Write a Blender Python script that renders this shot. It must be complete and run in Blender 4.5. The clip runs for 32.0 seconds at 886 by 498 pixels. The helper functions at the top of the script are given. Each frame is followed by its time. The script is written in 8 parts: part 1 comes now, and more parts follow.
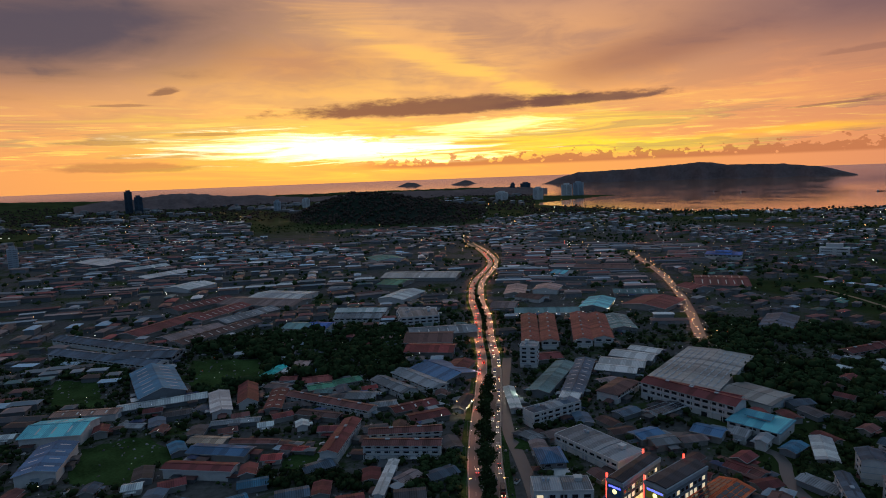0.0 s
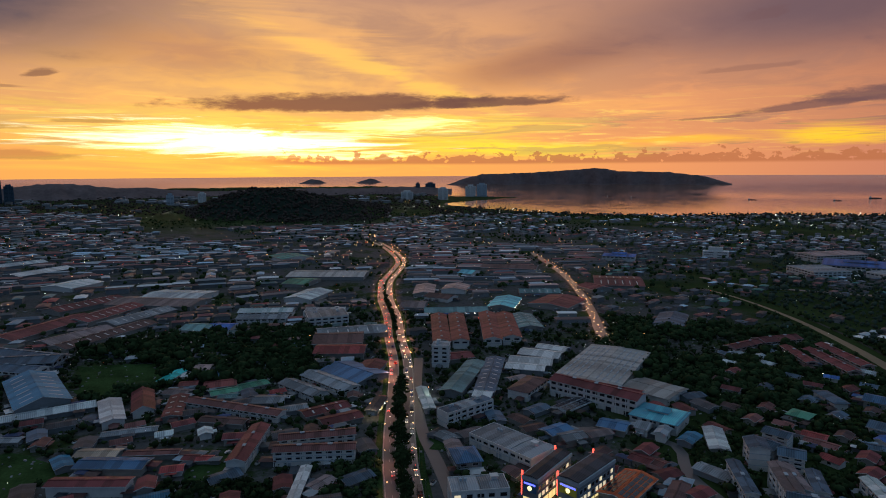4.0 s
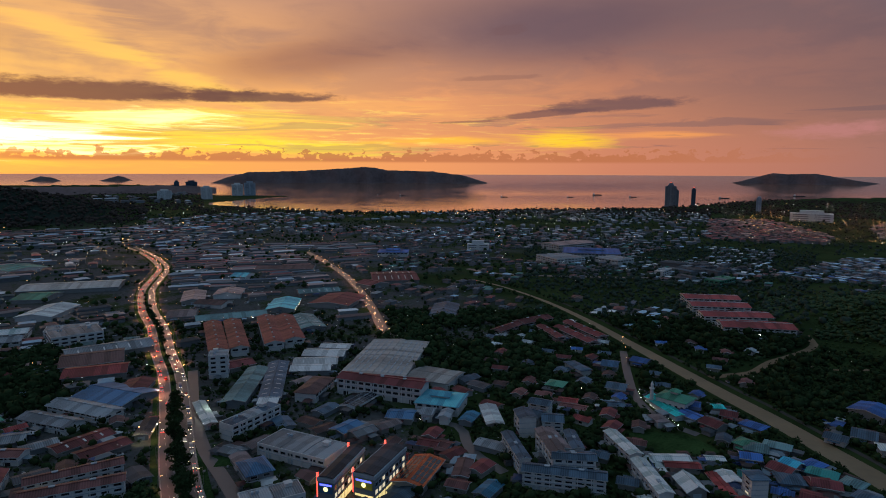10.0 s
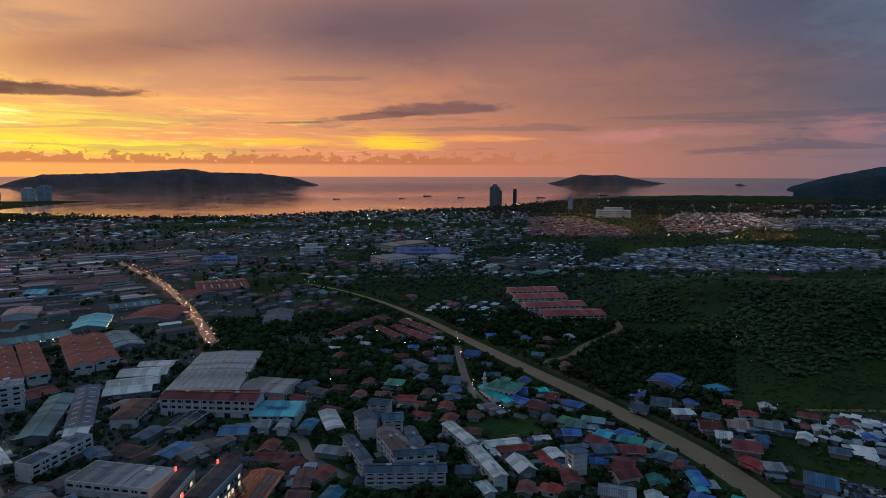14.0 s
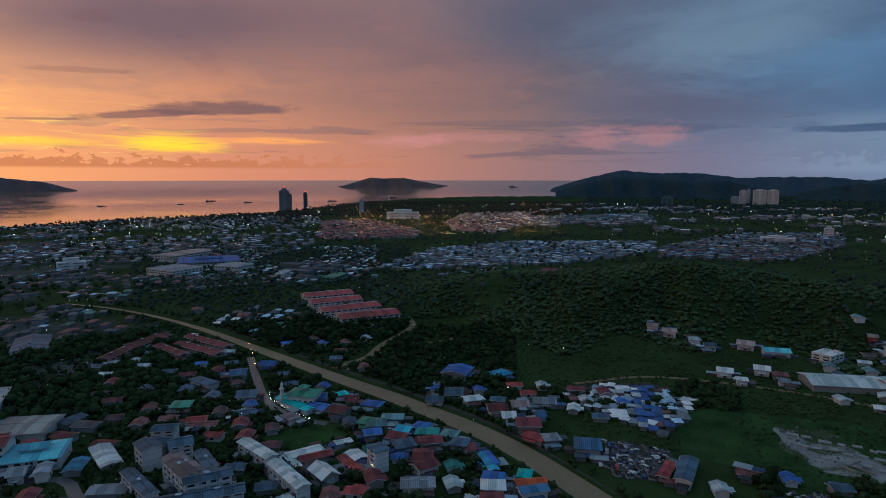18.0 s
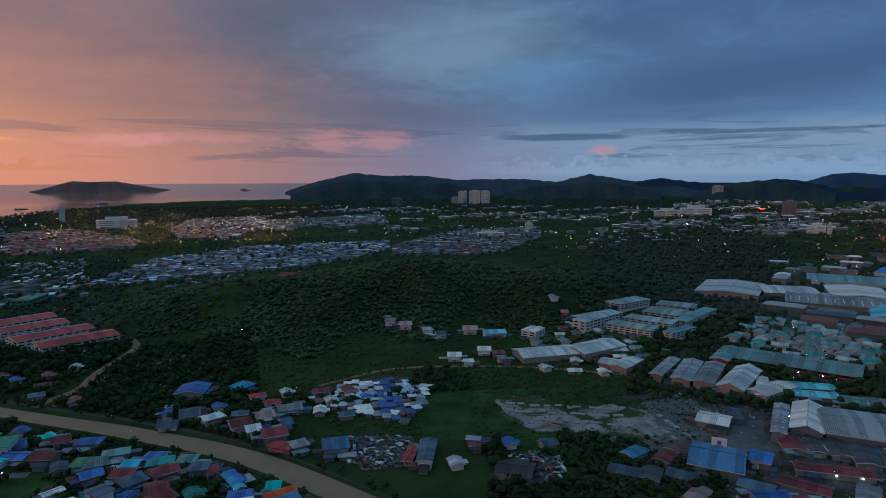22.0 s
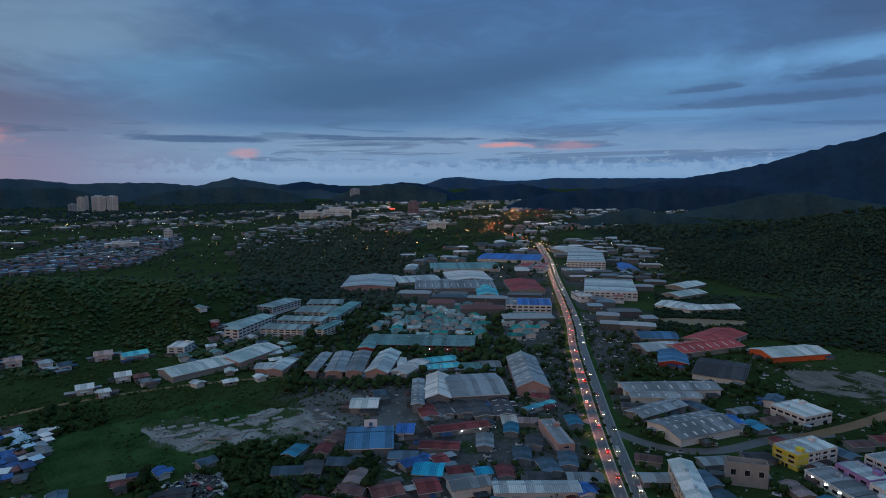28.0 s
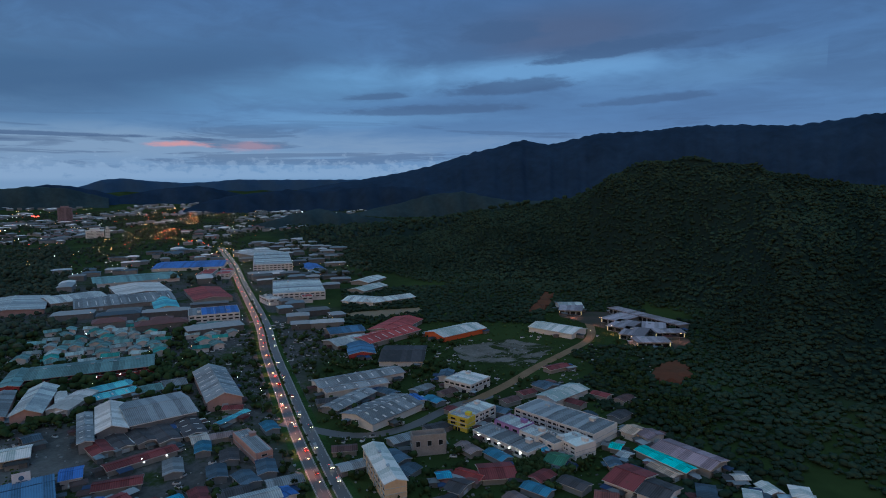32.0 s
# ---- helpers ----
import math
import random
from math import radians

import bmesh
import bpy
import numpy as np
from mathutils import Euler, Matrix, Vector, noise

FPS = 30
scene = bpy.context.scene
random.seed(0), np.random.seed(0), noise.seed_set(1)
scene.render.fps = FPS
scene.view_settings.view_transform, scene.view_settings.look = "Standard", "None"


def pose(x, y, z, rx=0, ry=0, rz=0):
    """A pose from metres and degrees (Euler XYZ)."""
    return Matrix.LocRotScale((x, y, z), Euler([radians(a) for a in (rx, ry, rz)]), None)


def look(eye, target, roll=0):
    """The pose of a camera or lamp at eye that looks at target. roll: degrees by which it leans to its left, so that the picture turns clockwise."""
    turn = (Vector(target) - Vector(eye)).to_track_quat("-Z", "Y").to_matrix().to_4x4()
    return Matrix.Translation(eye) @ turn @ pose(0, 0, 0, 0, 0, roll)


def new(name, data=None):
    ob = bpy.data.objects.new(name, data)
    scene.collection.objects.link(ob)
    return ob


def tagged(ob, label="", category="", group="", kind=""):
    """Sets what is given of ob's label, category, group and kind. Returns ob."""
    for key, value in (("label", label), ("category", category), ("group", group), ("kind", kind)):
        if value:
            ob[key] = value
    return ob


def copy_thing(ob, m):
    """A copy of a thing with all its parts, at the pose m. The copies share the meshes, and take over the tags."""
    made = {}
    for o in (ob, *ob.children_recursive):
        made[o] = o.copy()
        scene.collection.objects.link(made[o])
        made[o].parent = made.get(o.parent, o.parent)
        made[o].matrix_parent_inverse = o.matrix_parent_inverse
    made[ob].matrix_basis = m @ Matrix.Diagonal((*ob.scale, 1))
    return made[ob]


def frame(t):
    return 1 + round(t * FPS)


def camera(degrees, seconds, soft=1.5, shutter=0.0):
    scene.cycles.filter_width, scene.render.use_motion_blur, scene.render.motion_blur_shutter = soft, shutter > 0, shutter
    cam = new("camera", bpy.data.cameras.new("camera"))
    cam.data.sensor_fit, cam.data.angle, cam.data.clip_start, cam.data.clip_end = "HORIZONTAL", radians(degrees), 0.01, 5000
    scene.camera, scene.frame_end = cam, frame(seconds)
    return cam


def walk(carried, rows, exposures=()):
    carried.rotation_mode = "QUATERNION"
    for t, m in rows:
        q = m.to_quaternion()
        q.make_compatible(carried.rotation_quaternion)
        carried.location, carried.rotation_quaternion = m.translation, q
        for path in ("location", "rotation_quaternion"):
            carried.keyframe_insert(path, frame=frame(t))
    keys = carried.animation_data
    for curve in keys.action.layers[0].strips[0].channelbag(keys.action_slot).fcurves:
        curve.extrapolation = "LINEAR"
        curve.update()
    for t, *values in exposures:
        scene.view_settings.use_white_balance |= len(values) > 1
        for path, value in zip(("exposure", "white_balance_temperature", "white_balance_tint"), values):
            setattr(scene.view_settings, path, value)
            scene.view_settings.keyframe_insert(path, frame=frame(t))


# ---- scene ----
EXPOSURES = [(0, -0.22, 6200, 8), (9, -0.22, 6080, 7), (14, -0.15, 5950, 5), (19, 0.08, 5680, 1), (25, 0.3, 5560, -1), (32, 0.36, 5470, -1)]
EYE = 150.0
cam = camera(71.73, 32.0, 1.0)
walk(cam, [
    (0, pose(13.4, -6.1, EYE + 0.0, 83.08, 2.12, 1.67)), (0.5, pose(12.8, -6.2, EYE + 0.0, 83.53, 1.76, 0.66)),
    (1, pose(11.5, -5.6, EYE + 0.0, 83.35, 1.48, -1.63)), (1.5, pose(10.5, -5.0, EYE + 0.0, 83.21, 1.23, -2.44)),
    (2, pose(9.7, -4.7, EYE + 0.0, 83.10, 0.97, -3.25)), (2.5, pose(8.7, -4.2, EYE + 0.0, 83.00, 0.80, -4.10)),
    (3, pose(7.7, -3.8, EYE + 0.0, 82.92, 0.64, -5.03)), (3.5, pose(6.9, -2.8, EYE + 0.0, 82.87, 0.48, -5.97)),
    (5.5, pose(2.6, -0.5, EYE + 0.0, 82.71, 0.02, -12.18)), (6, pose(1.4, -0.0, EYE + 0.0, 82.71, 0.04, -13.99)),
    (6.5, pose(0.5, 0.5, EYE + 0.0, 82.71, -0.03, -15.86)), (7, pose(0.3, 0.4, EYE + 0.0, 82.69, -0.07, -17.66)),
    (7.5, pose(0, 0, EYE, 82.66, -0.12, -19.47)), (8, pose(0, 0, EYE, 82.64, -0.14, -21.25)),
    (8.5, pose(0, 0, EYE, 82.65, -0.18, -23.02)), (9, pose(0, 0, EYE, 82.65, -0.20, -24.80)),
    (9.5, pose(0, 0, EYE, 82.66, -0.22, -26.55)), (10, pose(0, 0, EYE, 82.66, -0.22, -28.31)),
    (10.5, pose(0, 0, EYE, 82.67, -0.25, -30.07)), (11, pose(0, 0, EYE, 82.69, -0.22, -31.83)),
    (11.5, pose(0, 0, EYE, 82.71, -0.23, -33.59)), (12, pose(0, 0, EYE, 82.74, -0.23, -35.32)),
    (12.5, pose(0, 0, EYE, 82.78, -0.20, -37.12)), (13, pose(0, 0, EYE, 82.81, -0.18, -39.06)),
    (13.5, pose(0, 0, EYE, 82.84, -0.21, -41.44)), (14, pose(0, 0, EYE, 82.88, -0.15, -43.83)),
    (14.5, pose(0, 0, EYE, 82.92, -0.14, -46.16)), (16.5, pose(0, 0, EYE, 83.08, -0.04, -55.78)),
    (17, pose(0, 0, EYE, 83.12, -0.04, -58.23)), (17.5, pose(0, 0, EYE, 83.16, -0.03, -60.67)),
    (18, pose(0, 0, EYE, 83.21, -0.03, -63.12)), (18.5, pose(0, 0, EYE, 83.23, -0.01, -65.57)),
    (19, pose(0, 0, EYE, 83.30, -0.03, -68.02)), (19.5, pose(0, 0, EYE, 83.30, 0.06, -70.54)),
    (20, pose(0, 0, EYE, 83.32, 0.01, -73.75)), (20.5, pose(0, 0, EYE, 83.35, 0.01, -77.16)),
    (21, pose(0, 0, EYE, 83.38, 0.06, -80.59)), (21.5, pose(0, 0, EYE, 83.41, 0.05, -83.98)),
    (22, pose(0, 0, EYE, 83.44, 0.11, -87.44)), (22.5, pose(0, 0, EYE, 83.47, 0.12, -90.87)),
    (23, pose(0, 0, EYE, 83.50, 0.15, -94.29)), (23.5, pose(0, 0, EYE, 83.51, 0.14, -97.21)),
    (24, pose(0, 0, EYE, 83.54, 0.15, -99.74)), (24.5, pose(0, 0, EYE, 83.55, 0.14, -101.67)),
    (25, pose(0, 0, EYE, 83.56, 0.14, -103.60)), (25.5, pose(0, 0, EYE, 83.59, 0.13, -105.62)),
    (27.5, pose(0, 0, EYE, 83.66, 0.16, -116.04)), (28, pose(0, 0, EYE, 83.69, 0.17, -119.66)),
    (28.5, pose(0, 0, EYE, 83.71, 0.21, -123.29)), (29, pose(0, 0, EYE, 83.72, 0.23, -126.91)),
    (29.5, pose(0, 0, EYE, 83.72, 0.24, -130.52)), (30, pose(0, 0, EYE, 83.73, 0.31, -134.16)),
    (30.5, pose(0, 0, EYE, 83.74, 0.31, -137.74)), (31, pose(0, 0, EYE, 83.73, 0.34, -141.35)),
    (31.5, pose(0, 0, EYE, 83.70, 0.32, -144.97)), (32, pose(0, 0, EYE, 83.71, 0.32, -148.56)),
], EXPOSURES)

# ---- world: a sunset sky, orange in the west, blue in the east ----
SUN_AZ = -10.0


class Graph:
    """A small helper that chains nodes of one tree."""

    def __init__(self, tree):
        self.tree = tree

    def node(self, kind, **values):
        n = self.tree.nodes.new(kind)
        for key, value in values.items():
            setattr(n, key, value)
        return n

    def plug(self, socket, value):
        if isinstance(value, bpy.types.NodeSocket):
            self.tree.links.new(value, socket)
        else:
            socket.default_value = value

    def math(self, op, a, b=0.0, c=None, clamp=False):
        n = self.node("ShaderNodeMath", operation=op, use_clamp=clamp)
        self.plug(n.inputs[0], a)
        self.plug(n.inputs[1], b)
        if c is not None:
            self.plug(n.inputs[2], c)
        return n.outputs[0]

    def step(self, x, lo, hi, a=0.0, b=1.0):
        n = self.node("ShaderNodeMapRange", interpolation_type="SMOOTHSTEP")
        self.plug(n.inputs[0], x)
        for i, v in enumerate((lo, hi, a, b)):
            self.plug(n.inputs[1 + i], v)
        return n.outputs[0]

    def ramp(self, x, stops):
        n = self.node("ShaderNodeValToRGB")
        r = n.color_ramp
        r.interpolation = "LINEAR"
        while len(r.elements) < len(stops):
            r.elements.new(0.5)
        for e, (p, c) in zip(r.elements, stops):
            e.position = p
            e.color = (*srgb(c), 1)
        self.plug(n.inputs[0], x)
        return n.outputs[0]

    def mix(self, f, a, b, blend="MIX"):
        n = self.node("ShaderNodeMix", data_type="RGBA", blend_type=blend)
        for i, v in ((0, f), (6, a), (7, b)):
            if isinstance(v, tuple):
                v = (*v[:3], 1)
            self.plug(n.inputs[i], v)
        return n.outputs[2]

    def noise(self, vec, scale, detail=4.0, rough=0.55, distort=0.0):
        n = self.node("ShaderNodeTexNoise")
        if vec is not None:
            self.plug(n.inputs["Vector"], vec)
        for key, v in (("Scale", scale), ("Detail", detail), ("Roughness", rough), ("Distortion", distort)):
            n.inputs[key].default_value = v
        return n.outputs["Fac"]

    def vec(self, x, y, z=0.0):
        n = self.node("ShaderNodeCombineXYZ")
        for i, v in enumerate((x, y, z)):
            self.plug(n.inputs[i], v)
        return n.outputs[0]


def srgb(c):
    """A linear colour from 0 to 255 display values."""
    return tuple((v / 255 / 12.92) if v / 255 <= 0.04045 else ((v / 255 + 0.055) / 1.055) ** 2.4 for v in c[:3])


def sky():
    world = bpy.data.worlds.new("dusk_sky")
    scene.world = world
    world.use_nodes = True
    tree = world.node_tree
    tree.nodes.clear()
    g = Graph(tree)
    sep = g.node("ShaderNodeSeparateXYZ")
    tree.links.new(g.node("ShaderNodeTexCoord").outputs["Generated"], sep.inputs[0])
    x, y, z = sep.outputs
    az = g.math("MULTIPLY", g.math("ARCTAN2", x, y), 57.2958)
    el = g.math("MULTIPLY", g.math("ARCSINE", z), 57.2958)
    off = g.math("ABSOLUTE", g.math("WRAP", g.math("SUBTRACT", az, SUN_AZ), 180.0, -180.0))
    fac = g.math("DIVIDE", off, 180.0)
    # clear colours by the angle from the sunset, at three heights
    low = g.ramp(fac, [(0, (252, 176, 78)), (0.1, (248, 168, 84)), (0.2, (236, 152, 94)), (0.3, (208, 130, 98)), (0.38, (192, 124, 102)),
                       (0.46, (156, 116, 114)), (0.53, (128, 118, 138)), (0.62, (122, 138, 162)), (0.8, (112, 136, 166)), (1, (100, 124, 158))])
    mid = g.ramp(fac, [(0, (252, 188, 96)), (0.1, (246, 174, 98)), (0.2, (230, 152, 98)), (0.3, (196, 126, 94)), (0.38, (180, 120, 98)),
                       (0.46, (130, 104, 106)), (0.53, (98, 104, 130)), (0.62, (94, 122, 154)), (0.8, (88, 118, 156)), (1, (80, 108, 148))])
    high = g.ramp(fac, [(0, (196, 146, 116)), (0.15, (196, 142, 112)), (0.25, (176, 126, 108)), (0.36, (138, 108, 106)), (0.46, (104, 98, 112)),
                        (0.56, (74, 94, 126)), (0.7, (74, 100, 140)), (1, (70, 94, 134))])
    col = g.mix(g.step(el, 0.5, 6.0), low, mid)
    col = g.mix(g.step(el, 6.0, 18.0), col, high)
    col = g.mix(g.step(el, 16.0, 32.0), col, (0.20, 0.29, 0.375, 1))
    # cloud sheets, drawn out by distance
    lift = g.math("MAXIMUM", g.math("ADD", z, 0.10), 0.05)
    flat = g.vec(g.math("DIVIDE", x, lift), g.math("DIVIDE", y, lift), 0.0)
    big = g.noise(flat, 0.85, 5.0, 0.55, 0.6)
    fine = g.noise(flat, 2.6, 6.0, 0.6, 0.8)
    sheet = g.step(g.math("ADD", g.math("MULTIPLY", big, 0.62), g.math("MULTIPLY", fine, 0.38)), 0.40, 0.60)
    sheet = g.math("MULTIPLY", sheet, g.step(el, 1.5, 11.0))
    dark = g.ramp(fac, [(0, (150, 112, 104)), (0.2, (140, 104, 98)), (0.4, (92, 82, 94)), (0.55, (66, 82, 110)), (1, (58, 78, 112))])
    col = g.mix(g.math("MULTIPLY", sheet, 0.55), col, dark)
    # fine level streaks and ragged edges
    streaks = g.math("SUBTRACT", g.noise(g.vec(g.math("MULTIPLY", az, 0.06), g.math("MULTIPLY", el, 0.8), 3.0), 1.0, 6.0, 0.6, 0.9), 0.5)
    soft = g.math("SUBTRACT", g.math("ADD", g.math("MULTIPLY", big, 0.7), g.math("MULTIPLY", fine, 0.3)), 0.5)
    rag = g.math("SUBTRACT", g.noise(g.vec(g.math("MULTIPLY", az, 0.42), g.math("MULTIPLY", el, 1.5), 11.0), 1.0, 7.0, 0.66), 0.5)

    def cloud(col, a, e, l, h, tilt, hard, amount, tone, warp, rough, under=1.0):
        """One cloud or gap in the cloud, an ellipse with its edge broken up by noise; under: how much flatter it is below."""
        du = g.math("SUBTRACT", az, a)
        u = g.math("DIVIDE", du, l)
        v = g.math("DIVIDE", g.math("SUBTRACT", g.math("SUBTRACT", el, e), g.math("MULTIPLY", du, tilt)), h)
        if under != 1.0:
            v = g.math("MULTIPLY", v, g.step(v, -0.05, 0.05, under, 1.0))
        d = g.math("SQRT", g.math("ADD", g.math("MULTIPLY", u, u), g.math("MULTIPLY", v, v)))
        d = g.math("ADD", d, g.math("MULTIPLY", warp, rough))
        return g.mix(g.math("MULTIPLY", g.step(d, 1.0 + (1 - hard) * 0.45, 1.0 - (1 - hard) * 0.85), amount), col, tone if isinstance(tone, bpy.types.NodeSocket) else (*tone, 1))

    for a, e, l, h, tilt, k, tone in MASSES:
        col = cloud(col, a, e, l, h, tilt, 0.0, k, srgb(tone), soft, 2.2)
    # the bright yellow field over the sun, its bars and the white core
    for a, e, l, h, tilt, k, tone in BRIGHT:
        col = cloud(col, a, e, l, h, tilt, 0.1, k, tuple(v * 1.05 for v in srgb(tone)), streaks, 3.8)
    veil = g.math("SUBTRACT", g.noise(g.vec(g.math("MULTIPLY", az, 0.11), g.math("MULTIPLY", el, 1.7), 5.0), 1.0, 7.0, 0.66, 1.6), 0.5)
    both = g.math("ADD", g.math("MULTIPLY", streaks, 0.5), g.math("MULTIPLY", veil, 0.7))
    near = g.math("MULTIPLY", g.step(off, 62.0, 25.0), g.math("MULTIPLY", g.step(el, 0.8, 2.2), g.step(el, 7.5, 4.0)))
    col = g.mix(g.math("MULTIPLY", g.math("MULTIPLY", g.step(veil, 0.03, 0.15), near), 0.7), col, (1.12, 0.70, 0.13, 1))
    col = g.mix(g.math("MULTIPLY", g.math("MULTIPLY", g.step(veil, -0.04, -0.16), near), 0.35), col, (*srgb((206, 132, 88)), 1))
    col = cloud(col, -11.0, 2.7, 11.0, 1.1, -0.03, 0.1, 1.0, (2.9, 2.4, 1.25), both, 4.6)
    col = cloud(col, -5.0, 1.6, 8.0, 0.5, 0.0, 0.1, 0.9, (2.0, 1.55, 0.55), both, 4.4)
    col = cloud(col, 3.0, 4.2, 6.0, 0.7, 0.02, 0.1, 0.9, (1.9, 1.5, 0.5), both, 4.6)
    lines = g.math("MULTIPLY", g.step(streaks, -0.03, -0.10), g.math("MULTIPLY", g.step(el, 0.9, 2.0), g.step(el, 7.0, 3.5)))
    col = g.mix(g.math("MULTIPLY", lines, 0.46), col, dark)
    # the row of small heaped clouds on the horizon
    puff = g.noise(g.vec(g.math("MULTIPLY", az, 0.85), g.math("MULTIPLY", el, 1.3), 7.0), 1.0, 6.0, 0.62)
    heaps = g.math("MULTIPLY", g.step(g.math("SUBTRACT", g.math("ADD", g.math("MULTIPLY", puff, 4.4), -0.75), el), 0.0, 0.14), g.step(el, 0.55, 0.85))
    col = g.mix(g.math("MULTIPLY", g.math("MULTIPLY", heaps, g.math("MULTIPLY", g.step(off, 75.0, 50.0), g.step(az, -14.0, -4.0))), 0.8), col, (*srgb((186, 110, 70)), 1))
    tower = g.math("MULTIPLY", g.step(g.math("SUBTRACT", g.math("MULTIPLY", puff, 6.2), g.math("ADD", el, 1.2)), 0.0, 0.9), g.math("MULTIPLY", g.step(az, 86.0, 100.0), g.step(el, 0.0, 0.6)))
    col = g.mix(g.math("MULTIPLY", tower, 0.38), col, (*srgb((150, 164, 186)), 1))
    # long dark clouds: azimuth, height, half length, half thickness, tilt, depth
    tone = g.ramp(fac, [(0, (116, 72, 62)), (0.12, (104, 68, 62)), (0.25, (112, 76, 76)), (0.4, (92, 76, 88)), (0.55, (64, 84, 116)), (1, (62, 82, 116))])
    for a, e, l, h, tilt, k in BARS_OF_CLOUD:
        col = cloud(col, a, e, l, h, tilt, 0.55, k, tone, rag, 1.5, 1.7)
    # rosy cloud tops away from the sun
    for a, e, l, h, k in ROSY_CLOUDS:
        col = cloud(col, a, e, l, h, 0.0, 0.1, k, srgb((206, 134, 130)), rag, 2.6)
    col = g.mix(g.step(el, -0.5, -3.0), col, (0.02, 0.025, 0.03, 1))
    nish = g.node("ShaderNodeTexSky", sky_type="NISHITA", sun_disc=False, sun_elevation=radians(0.5), sun_rotation=radians(SUN_AZ))
    back = g.node("ShaderNodeBackground")
    tree.links.new(nish.outputs[0], back.inputs[0])
    back.inputs[1].default_value = 0.012
    main = g.node("ShaderNodeBackground")
    tree.links.new(col, main.inputs[0])
    g.plug(main.inputs[1], g.step(off, 95.0, 35.0, 0.95, 1.28))
    both = g.node("ShaderNodeAddShader")
    tree.links.new(main.outputs[0], both.inputs[0])
    tree.links.new(back.outputs[0], both.inputs[1])
    tree.links.new(both.outputs[0], g.node("ShaderNodeOutputWorld").inputs[0])


# broad soft masses of cloud and the clear gaps between them: azimuth, height, half length, half thickness, tilt, amount, colour
MASSES = [(-33.0, 12.2, 18.0, 4.6, 0.08, 0.98, (80, 70, 82)), (-14.0, 10.0, 8.0, 2.2, 0.0, 0.45, (190, 122, 80)), (17.0, 9.6, 9.0, 1.8, 0.12, 0.75, (158, 104, 82)), (38.0, 12.6, 19.0, 3.8, 0.04, 0.9, (104, 80, 88)),
          (16.0, 17.5, 30.0, 3.0, 0.0, 0.45, (138, 104, 104)), (60.0, 9.0, 12.0, 5.0, 0.0, 0.5, (128, 94, 96))]
MASSES += [(74.0, 12.6, 11.0, 3.2, -0.03, 0.6, (78, 86, 108)), (89.0, 11.5, 12.0, 3.8, 0.05, 0.7, (120, 138, 158)), (83.0, 6.0, 9.0, 1.6, -0.08, 0.55, (96, 92, 112)),
          (96.0, 9.2, 9.0, 2.2, 0.10, 0.5, (98, 134, 168)), (112.0, 8.0, 14.0, 2.8, 0.04, 0.9, (64, 88, 120)), (104.0, 5.7, 10.0, 0.8, 0.0, 0.7, (78, 100, 136)), (126.0, 9.6, 13.0, 2.6, 0.14, 0.9, (64, 88, 122)),
          (120.0, 3.2, 34.0, 1.5, 0.0, 0.5, (136, 148, 166)), (139.0, 8.6, 13.0, 1.8, 0.08, 0.5, (104, 142, 178)), (160.0, 12.8, 10.0, 2.4, 0.04, 0.7, (72, 78, 104)), (148.0, 6.2, 11.0, 1.2, 0.05, 0.55, (72, 98, 136)),
          (172.0, 9.0, 10.0, 1.4, 0.05, 0.5, (98, 130, 166)), (156.0, 9.8, 14.0, 1.2, 0.03, 0.65, (114, 150, 188)), (140.0, 5.6, 12.0, 0.8, 0.02, 0.5, (112, 146, 182))]
# sunlit bars low in the west
BRIGHT = [(-6.0, 2.9, 21.0, 2.4, 0.0, 0.85, (255, 202, 74)), (2.0, 8.9, 12.0, 0.9, -0.33, 0.75, (255, 196, 86)), (-6.0, 12.5, 8.0, 2.0, -0.25, 0.4, (250, 178, 96)), (12.0, 2.3, 10.0, 0.85, -0.02, 0.95, (255, 216, 60)), (11.0, 4.4, 8.0, 0.7, -0.05, 0.75, (255, 204, 76)), (-16.0, 4.4, 9.0, 0.7, 0.0, 0.7, (255, 206, 92)),
          (28.0, 2.8, 8.0, 0.55, 0.02, 0.8, (255, 186, 56)), (39.5, 2.7, 4.0, 0.8, -0.03, 1.0, (255, 196, 48)), (48.0, 3.1, 6.0, 0.4, 0.0, 0.7, (250, 160, 84)), (22.0, 5.6, 10.0, 0.8, -0.05, 0.5, (250, 172, 92)), (-28.0, 3.6, 7.0, 0.35, 0.0, 0.6, (255, 206, 104))]
BARS_OF_CLOUD = [(-2.0, 6.0, 14.0, 1.0, 0.02, 0.92), (11.0, 6.15, 8.0, 0.62, 0.02, 0.88), (43.5, 5.6, 6.5, 0.75, 0.04, 0.8), (37.5, 5.0, 5.0, 0.42, 0.08, 0.75), (30.5, 4.35, 3.0, 0.16, 0.03, 0.55), (-30.0, 3.5, 4.0, 0.3, 0.0, 0.45), (-28.5, 1.4, 6.0, 0.55, -0.02, 0.4),
                 (-22.4, 4.15, 3.2, 0.2, 0.02, 0.5), (-25.4, 7.6, 1.2, 0.36, 0.16, 0.7), (-28.6, 6.5, 2.2, 0.16, 0.03, 0.45), (-0.5, 2.75, 6.5, 0.16, 0.01, 0.35), (33.0, 8.2, 4.0, 0.3, 0.03, 0.3), (34.2, 12.2, 1.8, 0.6, 0.1, 0.3)]
